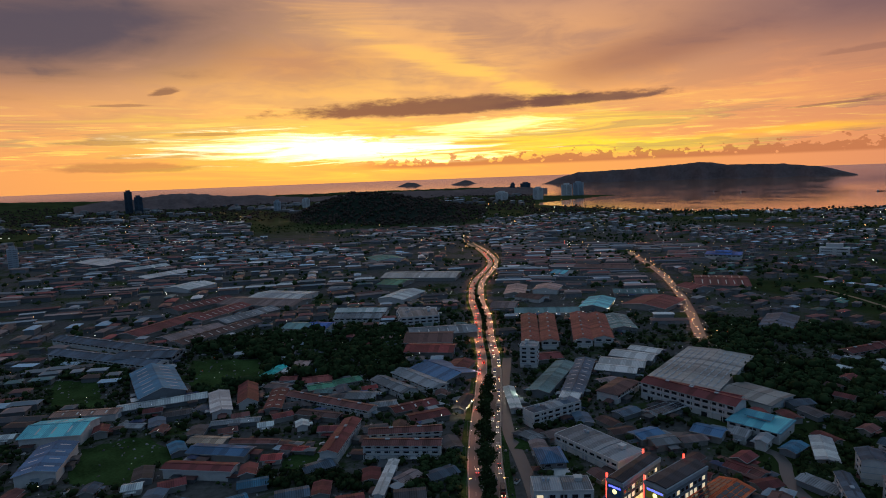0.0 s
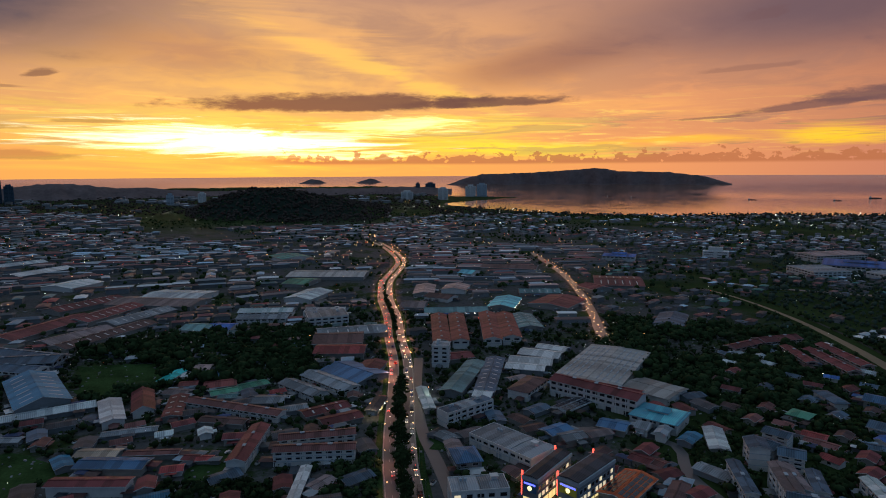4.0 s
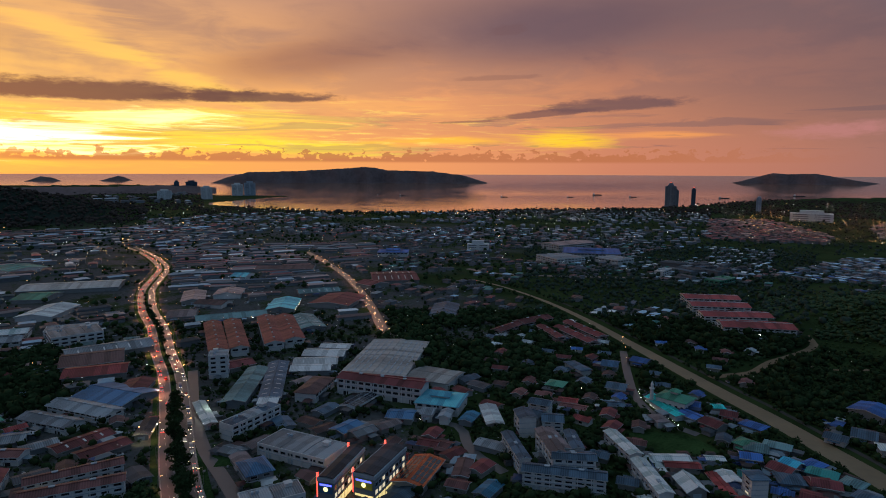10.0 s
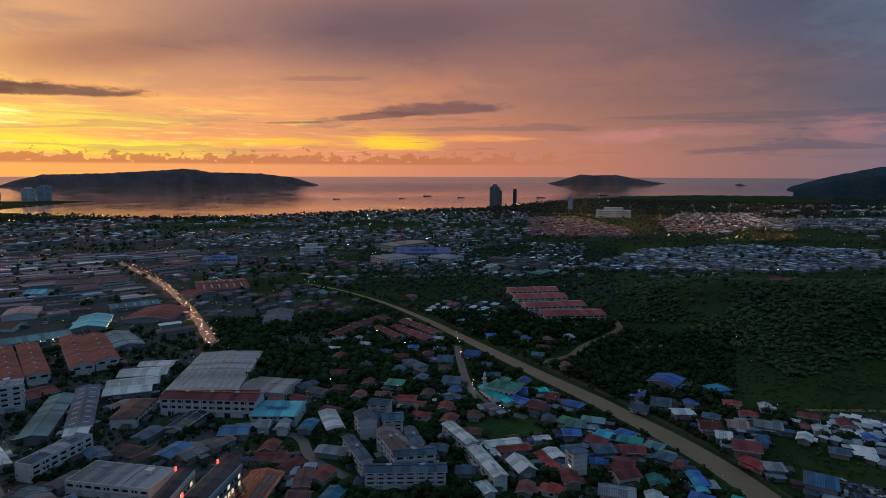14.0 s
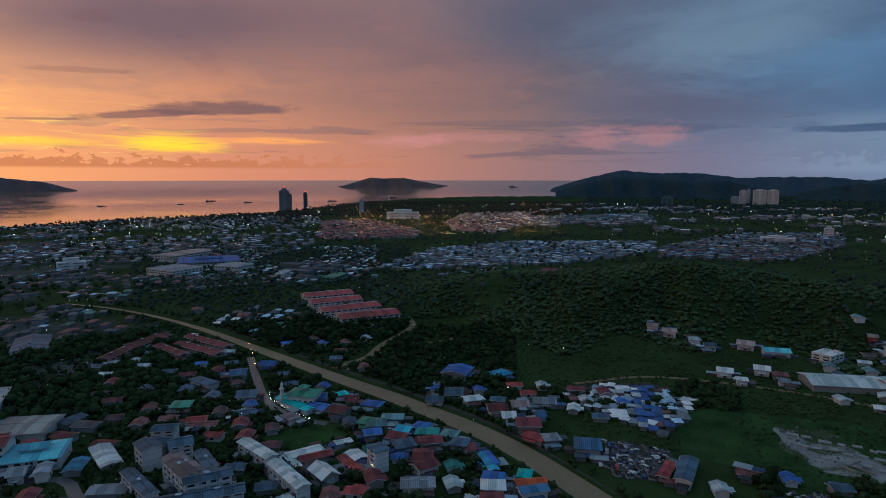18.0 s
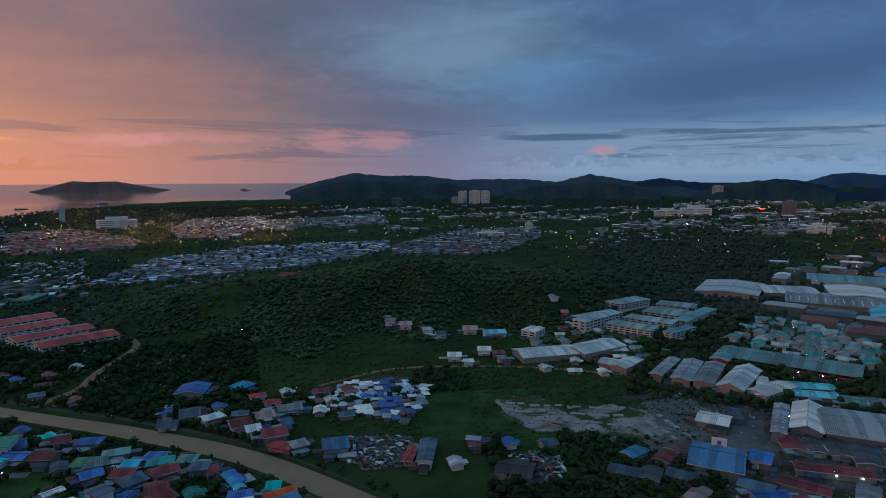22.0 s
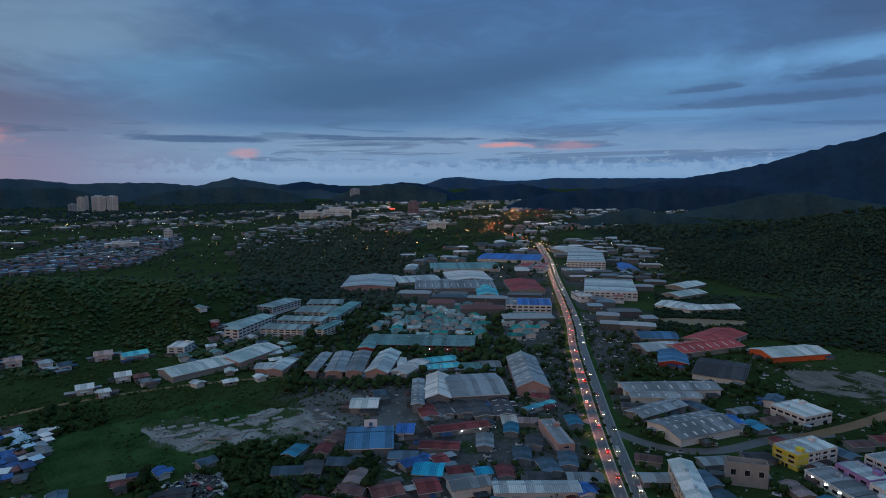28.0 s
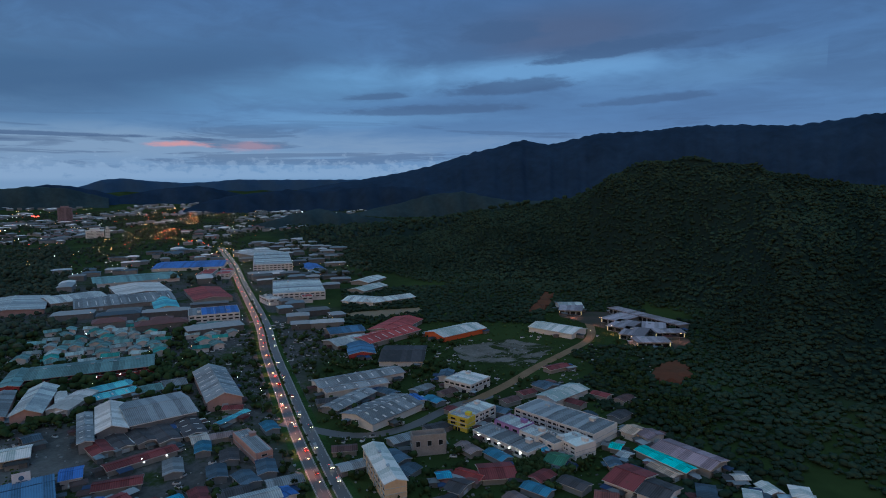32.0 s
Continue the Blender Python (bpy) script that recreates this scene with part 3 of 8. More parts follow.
# ---- colours of roofs and walls ----
PAINT = {
    "grey": (0.145, 0.165, 0.185), "light_grey": (0.30, 0.35, 0.40), "white": (0.66, 0.75, 0.84), "slate": (0.044, 0.072, 0.105), "dark": (0.038, 0.038, 0.044),
    "black": (0.026, 0.028, 0.035), "teal_grey": (0.085, 0.155, 0.165), "teal": (0.025, 0.14, 0.13), "turquoise": (0.03, 0.38, 0.35), "aqua": (0.085, 0.165, 0.17),
    "aqua_grey": (0.17, 0.225, 0.235), "pale_blue": (0.34, 0.48, 0.60), "light_blue": (0.09, 0.31, 0.47), "blue": (0.032, 0.085, 0.25), "bright_blue": (0.04, 0.24, 0.62)}
PAINT.update({
    "slate_blue": (0.042, 0.100, 0.185), "red": (0.27, 0.050, 0.050), "maroon": (0.135, 0.034, 0.038), "orange": (0.62, 0.11, 0.04), "terracotta": (0.18, 0.048, 0.046), "steel_blue": (0.030, 0.115, 0.19),
    "brown": (0.085, 0.048, 0.048), "rust": (0.135, 0.056, 0.054), "pale_rust": (0.34, 0.20, 0.16), "rose": (0.31, 0.215, 0.205), "rose_grey": (0.17, 0.135, 0.14),
    "mauve": (0.19, 0.15, 0.18), "lilac": (0.215, 0.20, 0.235), "tan": (0.42, 0.33, 0.26), "cream": (0.21, 0.21, 0.205), "green": (0.045, 0.15, 0.10), "white_red": (0.46, 0.42, 0.43),
    "yellow": (0.75, 0.42, 0.05), "purple": (0.25, 0.16, 0.34), "peach": (0.62, 0.42, 0.30)})


def roof_paint(key):
    """Profiled metal sheet: ribs down the slope, stains and faded panels."""
    name = key + "_roof_sheet"
    if name in MATS:
        return MATS[name]
    warm = PAINT[key][0] > PAINT[key][2] * 1.15
    tint = tuple(min(0.8, v * (1.3 if warm else 1.75)) for v in PAINT[key])
    m = bpy.data.materials.new(name)
    m.use_nodes = True
    tree = m.node_tree
    g = Graph(tree)
    b = tree.nodes["Principled BSDF"]
    pos = g.node("ShaderNodeTexCoord").outputs["Object"]
    sep = g.node("ShaderNodeSeparateXYZ")
    tree.links.new(pos, sep.inputs[0])
    x = sep.outputs[0]
    rib = g.math("SINE", g.math("MULTIPLY", x, 6.0))
    sheet = g.node("ShaderNodeTexWhiteNoise", noise_dimensions="1D")
    g.plug(sheet.inputs["W"], g.math("FLOOR", g.math("DIVIDE", g.math("ADD", x, g.math("MULTIPLY", g.node("ShaderNodeObjectInfo").outputs["Random"], 9.0)), 4.2)))
    blot = g.noise(pos, 0.16, 5.0, 0.65)
    grain = g.noise(pos, 2.0, 3.0, 0.6)
    rnd = g.node("ShaderNodeObjectInfo").outputs["Random"]
    f = g.math("ADD", g.math("MULTIPLY", g.math("SUBTRACT", blot, 0.5), 1.1), g.math("MULTIPLY", g.math("SUBTRACT", grain, 0.5), 0.8))
    f = g.math("ADD", f, g.math("MULTIPLY", g.math("SUBTRACT", sheet.outputs["Value"], 0.5), 0.75))
    f = g.math("ADD", f, g.math("MULTIPLY", g.math("SUBTRACT", rnd, 0.5), 0.55))
    f = g.math("ADD", f, g.math("MULTIPLY", rib, 0.2))
    col = g.mix(g.math("ADD", 0.5, f, clamp=True), tuple(v * 0.50 for v in tint), tuple(min(0.85, v * 1.45) for v in tint))
    col = g.mix(g.math("MULTIPLY", g.step(blot, 0.57, 0.70), 0.55 if warm else 0.28), col, (0.085, 0.060, 0.046))
    tree.links.new(col, b.inputs["Base Color"])
    b.inputs["Roughness"].default_value = 0.6
    b.inputs["Specular IOR Level"].default_value = 0.22
    u = g.node("ShaderNodeBump")
    u.inputs["Strength"].default_value = 0.35
    u.inputs["Distance"].default_value = 0.06
    g.plug(u.inputs["Height"], rib)
    tree.links.new(u.outputs[0], b.inputs["Normal"])
    MATS[name] = m
    return m


def wall_paint(key):
    return material(key + "_wall", tuple(min(0.82, v * 1.3) for v in PAINT[key]), 0.85, vary=0.22, scale=0.35, fine=2.5, random=0.25)


FASCIA = material("fascia_board", (0.45, 0.46, 0.47), 0.8, vary=0.4, scale=0.2, fine=1.0, random=1.0)
GLASS = material("window_glass", (0.020, 0.024, 0.030), 0.12, vary=0.2, random=0.3, spec=0.6)
LIT_GLASS = glow("lit_window", (1.0, 0.80, 0.50), 0.8)
LAMP_WARM = glow("warm_lamp", (1.0, 0.42, 0.14), 13.0)
LAMP_WHITE = glow("white_lamp", (1.0, 0.90, 0.76), 14.0)
LAMP_RED = glow("red_lamp", (1.0, 0.06, 0.03), 7.0)
NEON_RED = glow("red_neon", (1.0, 0.08, 0.05), 3.0)
NEON_BLUE = glow("blue_neon", (0.12, 0.14, 1.0), 2.5)
SHOP_LIGHT = glow("lit_shop_front", (1.0, 0.74, 0.30), 1.0)
for lamp in (LAMP_WARM, LAMP_WHITE, LAMP_RED):
    lamp.cycles.emission_sampling = "NONE"
SOLAR = material("solar_panel", (0.02, 0.022, 0.035), 0.25, spec=0.6)
STEEL = material("steel", (0.30, 0.31, 0.33), 0.45, 0.7)
CONCRETE = material("concrete", (0.30, 0.30, 0.30), 0.9, vary=0.35, scale=0.2, fine=1.5)
TYRE = material("tyre", (0.02, 0.02, 0.02), 0.85)
BARK = material("bark", (0.09, 0.065, 0.045), 0.95, vary=0.4, scale=2.0, fine=8.0)

# ---- plain mesh building ----
FOOT = []


class Shape:
    """Vertices and faces with a material index, gathered for one mesh."""

    def __init__(self):
        self.v, self.f, self.m = [], [], []

    def face(self, pts, k=0):
        n = len(self.v)
        self.v += [tuple(p) for p in pts]
        self.f.append(tuple(range(n, n + len(pts))))
        self.m.append(k)
        return self

    def box(self, x0, x1, y0, y1, z0, z1, k=0, top=True, bottom=True):
        n = len(self.v)
        self.v += [(x, y, z) for z in (z0, z1) for x, y in ((x0, y0), (x1, y0), (x1, y1), (x0, y1))]
        q = [(0, 1, 5, 4), (1, 2, 6, 5), (2, 3, 7, 6), (3, 0, 4, 7)] + ([(4, 5, 6, 7)] if top else []) + ([(3, 2, 1, 0)] if bottom else [])
        self.f += [tuple(n + i for i in f) for f in q]
        self.m += [k] * len(q)
        return self

    def loft(self, rings, k=0, caps=True):
        n, c = len(self.v), len(rings[0])
        for r in rings:
            self.v += [tuple(p) for p in r]
        for i in range(len(rings) - 1):
            for j in range(c):
                a, b = n + i * c + j, n + i * c + (j + 1) % c
                self.f.append((a, b, b + c, a + c))
                self.m.append(k)
        if caps:
            self.f += [tuple(range(n + c - 1, n - 1, -1)), tuple(range(n + (len(rings) - 1) * c, n + len(rings) * c))]
            self.m += [k, k]
        return self

    def tube(self, x, y, z0, z1, r0, r1=None, sides=8, k=0):
        r1 = r0 if r1 is None else r1
        ring = lambda r, z: [(x + r * math.cos(2 * math.pi * i / sides), y + r * math.sin(2 * math.pi * i / sides), z) for i in range(sides)]
        return self.loft([ring(r0, z0), ring(r1, z1)], k)

    def mesh(self, name, *mats):
        me = bpy.data.meshes.new(name)
        me.from_pydata(self.v, [], self.f)
        for m in mats:
            me.materials.append(m)
        if len(mats) > 1:
            me.polygons.foreach_set("material_index", self.m)
        me.update()
        return me


def part(name, mesh, parent, at=(0, 0, 0), turn=0.0, scale=(1, 1, 1), label=""):
    ob = new(name, mesh)
    ob.parent = parent
    ob.location, ob.rotation_euler, ob.scale = at, (0, 0, radians(turn)), scale
    return tagged(ob, label)


def thing(name, x, y, turn, label, category, group="", z=None):
    ob = new(name)
    ob.empty_display_size = 1
    ob.location = (x, y, float(height(x, y)) if z is None else z)
    ob.rotation_euler = (0, 0, radians(turn))
    return tagged(ob, label, category, group)


def gable(L, W, h, rise, over=1.0, thick=0.4):
    """A two-sided roof with thickness, its ridge along x."""
    s = Shape()
    x, y = L / 2 + over, W / 2 + over
    e = h - rise * over / (W / 2)
    prof = [(-y, e), (0, h + rise), (y, e), (y, e + thick), (0, h + rise + thick), (-y, e + thick)]
    s.loft([[(-x, a, b) for a, b in prof], [(x, a, b) for a, b in prof]], caps=False)
    s.m[2] = s.m[5] = 1
    for sx in (-x, x):
        for q in ((0, 1, 4, 5), (1, 2, 3, 4)):
            s.face([(sx, *prof[i]) for i in q], 1)
    return s


def hip(L, W, h, rise, over=1.1, thick=0.25):
    s = Shape()
    x, y = L / 2 + over, W / 2 + over
    r = max(0.3, (L - W) / 2)
    for k, z in ((0, h + thick), (1, h)):
        a = [(-x, -y, z), (x, -y, z), (x, y, z), (-x, y, z)]
        t = [(-r, 0, z + rise), (r, 0, z + rise)]
        for f in ([a[0], a[1], t[1], t[0]], [a[2], a[3], t[0], t[1]], [a[1], a[2], t[1]], [a[3], a[0], t[0]]):
            s.face(f if k == 0 else f[::-1])
    s.box(-x, x, -y, y, h, h + thick, 0, False, False)
    return s


def shell(L, W, h, rise=0.0):
    """Walls with gable ends, open below the roof."""
    s = Shape().box(-L / 2, L / 2, -W / 2, W / 2, -0.6, h, 0, rise == 0)
    if rise:
        for x in (-L / 2, L / 2):
            s.face([(x, -W / 2, h), (x, W / 2, h), (x, 0, h + rise - 0.05)])
    return s


def window_mesh(name, pane):
    """A framed pane set back in its frame, with a deep sill."""
    s = Shape()
    ring = lambda k, y: [(-k, y, 0.5 - k), (k, y, 0.5 - k), (k, y, 0.5 + k), (-k, y, 0.5 + k)]
    s.loft([ring(0.5, 0.02), ring(0.5, -0.10), ring(0.44, -0.10), ring(0.44, -0.03)], 0, False)
    n = len(s.v) - 4
    s.f.append((n, n + 1, n + 2, n + 3))
    s.m.append(1)
    return s.mesh(name, wall_paint("light_grey"), pane)


WINDOW, WINDOW_LIT = window_mesh("window", GLASS), window_mesh("window", LIT_GLASS)


def door_mesh():
    """A ribbed steel shutter, one folded sheet."""
    s = Shape()
    prof = [(0.02, 0.0)]
    for i in range(8):
        prof += [(-0.05, i / 8 + 0.01), (-0.10, i / 8 + 0.03), (-0.10, i / 8 + 0.09), (-0.05, i / 8 + 0.11)]
    prof += [(-0.2, 1.0), (-0.2, 1.06), (0.02, 1.06)]
    s.loft([[(-0.5, y, z) for y, z in prof], [(0.5, y, z) for y, z in prof]], 0, False)
    return s.mesh("roller_door", wall_paint("light_grey"))


ROLLER = door_mesh()
SHOPFRONT = Shape().box(-0.5, 0.5, -0.05, 0.02, 0, 1, 0).mesh("lit_front", SHOP_LIGHT)
TANK = Shape().tube(0, 0, 0, 1.4, 0.8, 0.75, 10).tube(0, 0, 1.4, 1.6, 0.75, 0.2, 10).mesh("water_tank", wall_paint("light_grey"))
SKYLIGHT = Shape().box(-0.5, 0.5, -0.5, 0.5, 0, 0.05).mesh("skylight", wall_paint("white"))
VENT = Shape().box(-0.5, 0.5, -0.5, 0.5, 0, 0.4).box(-0.6, 0.6, -0.6, 0.6, 0.4, 0.5).mesh("roof_vent", wall_paint("light_grey"))
BULB = Shape().tube(0, 0, -0.25, 0.25, 0.3, 0.2, 6).mesh("wall_lamp", LAMP_WHITE)


def bays(root, L, W, rows, size, pitch, mesh_of, name, ends=True):
    """Repeat an opening along all four walls. rows: sill heights; size: width, height; pitch: the bay. Far off, each wall's row is one strip of panes."""
    far = root.location.xy.length > 350
    for length, depth, turn in ((L, W, 0), (W, L, 90), (L, W, 180), (W, L, 270)):
        n = int((length - (0.8 if ends else 0.8 + 99 * (turn in (90, 270)))) / pitch)
        if n < 1:
            continue
        c, s = math.cos(radians(turn)), math.sin(radians(turn))
        if far:
            panes = Shape()
            for i in range(n):
                u = (i + 0.5 - n / 2) * length / n
                for z in rows:
                    panes.box(u - size[0] / 2, u + size[0] / 2, -0.08, 0.02, z, z + size[1])
            tagged(part("glazing", panes.mesh("glazing", GLASS), root, (depth / 2 * s, -depth / 2 * c, 0), turn), kind="stuff")
            continue
        for i in range(n):
            u = (i + 0.5 - n / 2) * length / n
            for z in rows:
                me = mesh_of()
                if me:
                    part(name, me, root, (u * c + depth / 2 * s, u * s - depth / 2 * c, z), turn, (size[0], 1, size[1]))


def words(key):
    return key.replace("_", " ")


def shed(x, y, turn, L, W, h, roof, wall, lit=False, solar=False, vents=False, skylights=False, sign=False, rise=None):
    """A low building under a pitched metal roof."""
    FOOT.append((x, y, turn, L, W))
    h *= 0.84
    rise = min(2.8, W * 0.10) if rise is None else rise
    big = L * W > 330
    name = "warehouse" if big else "workshop"
    extra = " with bright lamps" if lit else " with solar panels" if solar else " with skylights" if skylights else ""
    root = thing(name, x, y, turn, f"{words(wall)} walled {name} under a {words(roof)} metal roof{extra}", name)
    part("wall", shell(L, W, h, rise).mesh("wall", wall_paint(wall)), root)
    part("roof", gable(L, W, h, rise).mesh("roof", roof_paint(roof), FASCIA), root, label=f"{words(roof)} ribbed metal roof")
    part("ridge_cap", Shape().box(-L / 2 - 1.0, L / 2 + 1.0, -0.35, 0.35, h + rise + 0.3, h + rise + 0.56).mesh("ridge_cap", roof_paint(roof)), root)
    dh = min(4.2, h * 0.62)
    for turn2, length, depth in ((0, L, W), (180, L, W), (90, W, L), (270, W, L)):
        n = min(2, 1 + int(length / 40)) if turn2 in (90, 180) else 0
        c, s = math.cos(radians(turn2)), math.sin(radians(turn2))
        for i in range(n):
            u = (i + 0.5 - n / 2) * length / n
            part("lit_front" if lit and turn2 in (0, 180) else "roller_door", SHOPFRONT if lit and turn2 in (0, 180) else ROLLER, root,
                 (u * c + depth / 2 * s, u * s - depth / 2 * c, 0), turn2, (min(4.0, length / n * 0.55), 1, dh))
    slope = math.degrees(math.atan2(rise, W / 2))
    if lit:
        n = max(2, int(L / 9))
        for i in range(n):
            for sy in (-1, 1):
                part("wall_lamp", BULB, root, ((i + 0.5 - n / 2) * L / n, sy * (W / 2 + 0.5), h - 0.9))
    if solar or skylights or vents:
        me = Shape().box(-0.5, 0.5, -0.5, 0.5, 0, 0.06).mesh("solar_panel", SOLAR) if solar else SKYLIGHT if skylights else VENT
        nx, ny = (5, 3) if solar else (6, 2) if skylights else (9, 4)
        for i in range(nx):
            for j in range(ny):
                for sy in (-1, 1):
                    v = (0.25 + 0.6 * j / max(1, ny - 1)) * W / 2
                    ob = part("solar_panel" if solar else "skylight" if skylights else "roof_vent", me, root, ((i + 0.5 - nx / 2) * L / nx * 0.9, sy * v, h + rise * (1 - v / (W / 2)) + 0.46), 0,
                              (L / nx * 0.8, W / 2 / ny * 0.72, 1) if solar else (1.4, 3.2, 1) if skylights else (L / nx * 0.55, 0.8, 0.6))
                    ob.rotation_euler = (radians(-slope * sy), 0, 0)
    elif big and (int(x) + int(y)) % 3 == 0:
        for i in range(int(L / 9)):
            for sy in (-1, 1):
                ob = part("skylight", SKYLIGHT, root, ((i + 0.5 - int(L / 9) / 2) * 9, sy * W * 0.27, h + rise * 0.46 + 0.46), 0, (1.0, W * 0.26, 1))
                ob.rotation_euler = (radians(-slope * sy), 0, 0)
    if sign:
        board = part("sign_board", Shape().box(-3.8, 3.8, -0.1, 0.1, 0, 5.4).mesh("sign_board", wall_paint("white")), root, (0, W / 2 - 2.5, h + 0.3), 180, label="white sign board with a dark emblem")
        part("emblem", Shape().tube(0, 0, -0.14, 0.14, 1.2, 1.2, 14).box(-2.4, 2.4, -1.9, -1.5, -0.14, 0.14).mesh("emblem", wall_paint("slate_blue")), board, (0, 0, 2.6)).rotation_euler = (radians(90), 0, 0)
    return root


def block(x, y, turn, L, W, h, roof, wall, floors=3, top="flat", lit=False):
    """A building of several floors with rows of windows."""
    FOOT.append((x, y, turn, L, W))
    what = {1: "single-storey", 2: "two-storey", 3: "three-storey", 4: "four-storey", 5: "five-storey"}[floors]
    cover = {"flat": f"flat {words(roof)} roof", "gable": f"pitched {words(roof)} roof", "hip": f"hipped {words(roof)} roof"}[top]
    name = "apartment_block" if floors >= 4 else "shop_row"
    wall = "white" if wall == "cream" else wall
    root = thing(name, x, y, turn, f"{words(wall)} {what} {words(name)} with a {cover}", words(name))
    rise = 0 if top == "flat" else min(2.2, W * 0.14)
    wall = "white" if wall == "cream" else wall
    part("wall", shell(L, W, h, rise if top == "gable" else 0).mesh("wall", wall_paint(wall)), root)
    step = h / floors
    for i in range(1, floors):
        part("ledge", Shape().box(-L / 2 - 0.35, L / 2 + 0.35, -W / 2 - 0.35, W / 2 + 0.35, i * step - 0.12, i * step + 0.12).mesh("ledge", wall_paint("light_grey")), root)
    far = math.hypot(x, y) > 480
    pitch = 4.6 if not far else 6.0
    rnd = random.Random(int(x * 7 + y * 13))
    pick = lambda: WINDOW_LIT if rnd.random() < 0.012 else WINDOW
    bays(root, L, W, [i * step + step * 0.34 for i in range(1 if floors > 1 else 0, floors)], (pitch * 0.72, step * 0.42), pitch, pick, "window")
    if floors > 1 and not far:
        bays(root, L, 0.01 + W, [0], (3.6, step * 0.72), 11.0, lambda: SHOPFRONT if (lit and rnd.random() < 0.8) or rnd.random() < 0.03 else ROLLER, "shop_front")
    n = int(L / 6.2)
    if floors >= 2 and math.hypot(x, y) < 420:
        for i in range(n + 1):
            part("pilaster", Shape().box(-0.18, 0.18, -W / 2 - 0.42, W / 2 + 0.42, 0, h + 0.1).mesh("pilaster", wall_paint(wall)), root, (-L / 2 + i * L / max(1, n), 0, 0))
    if top == "flat":
        s = Shape().box(-L / 2 - 0.2, L / 2 + 0.2, -W / 2 - 0.2, -W / 2 + 0.1, h, h + 0.9).box(-L / 2 - 0.2, L / 2 + 0.2, W / 2 - 0.1, W / 2 + 0.2, h, h + 0.9)
        s.box(-L / 2 - 0.2, -L / 2 + 0.1, -W / 2 + 0.1, W / 2 - 0.1, h, h + 0.9).box(L / 2 - 0.1, L / 2 + 0.2, -W / 2 + 0.1, W / 2 - 0.1, h, h + 0.9)
        part("parapet", s.mesh("parapet", wall_paint(wall)), root)
        k = max(1, int(L / 11))
        for i in range(k):
            w = L / k - 0.5
            part("roof_section", gable(w, W - 0.8, 0, 0.35 + 0.2 * (i % 2), 0.05).mesh("roof_section", roof_paint(roof if (i + int(x)) % 5 else "grey")), root, ((i + 0.5 - k / 2) * L / k, 0, h + 0.25))
        part("stair_house", Shape().box(-1.6, 1.6, -1.4, 1.4, 0, 2.3).box(-1.9, 1.9, -1.7, 1.7, 2.3, 2.5).mesh("stair_house", wall_paint(wall)), root, (L * 0.3, W * 0.18, h + 0.3))
        for i in range(2):
            part("water_tank", TANK, root, (-L * 0.3 + i * 2.2, W * 0.2, h + 0.5))
    else:
        part("roof", (gable if top == "gable" else hip)(L, W, h, rise).mesh("roof", roof_paint(roof), FASCIA), root, label=cover)
        if top == "gable":
            part("ridge_cap", Shape().box(-L / 2 - 0.7, L / 2 + 0.7, -0.4, 0.4, h + rise + 0.3, h + rise + 0.58).mesh("ridge_cap", roof_paint("light_grey" if roof == "red" else roof)), root)
            for i in range(int(L / 16)):
                part("roof_vent", VENT, root, ((i + 0.5 - int(L / 16) / 2) * 16, 0, h + rise + 0.4), 0, (2.2, 1.4, 1))
    if lit:
        for i in range(int(L / 8)):
            for sy in (-1, 1):
                part("wall_lamp", BULB, root, ((i + 0.5 - int(L / 8) / 2) * 8, sy * (W / 2 + 0.6), step * 0.85))
    return root


def house(x, y, turn, L, W, h, roof, wall):
    """A dwelling with a hipped or gabled roof, porch, door and windows."""
    FOOT.append((x, y, turn, L, W))
    root = thing("house", x, y, turn, f"{words(wall)} house with a {words(roof)} metal roof and a porch", "house", "houses by the river")
    h, L, W = min(h * 0.78, 5.2), L * 0.92, W * 0.92
    rise = min(1.8, W * 0.17)
    kind = (int(x) + int(y)) % 2
    part("wall", shell(L, W, h, 0 if kind else rise).mesh("wall", wall_paint(wall)), root)
    part("roof", (hip if kind else gable)(L, W, h, rise).mesh("roof", roof_paint(roof), FASCIA), root, label=f"{words(roof)} metal roof")
    part("porch_roof", Shape().box(-L * 0.3, L * 0.3, -W / 2 - 3.2, -W / 2, 2.6, 2.75).mesh("porch_roof", roof_paint(roof)), root)
    part("door", Shape().box(-0.5, 0.5, -W / 2 - 0.06, -W / 2 + 0.02, 0, 2.1).mesh("door", wall_paint("brown")), root)
    rnd = random.Random(int(x * 3 + y * 5))
    bays(root, L, W, [1.0] if h < 5.4 else [0.9, 3.9], (1.8, 1.3), 8.6, lambda: WINDOW_LIT if rnd.random() < 0.05 else WINDOW, "window", False)
    return root


def hall(x, y, turn, L, W, h, roof, wall):
    """A market hall with a raised second roof."""
    root = block(x, y, turn, L, W, h, roof, wall, 2, "hip")
    part("upper_wall", Shape().box(-L * 0.22, L * 0.22, -W * 0.16, W * 0.16, h, h + 3.4).mesh("upper_wall", wall_paint(wall)), root)
    part("upper_roof", gable(L * 0.44, W * 0.34, h + 3.2, 1.4).mesh("upper_roof", roof_paint(roof)), root)
    return root


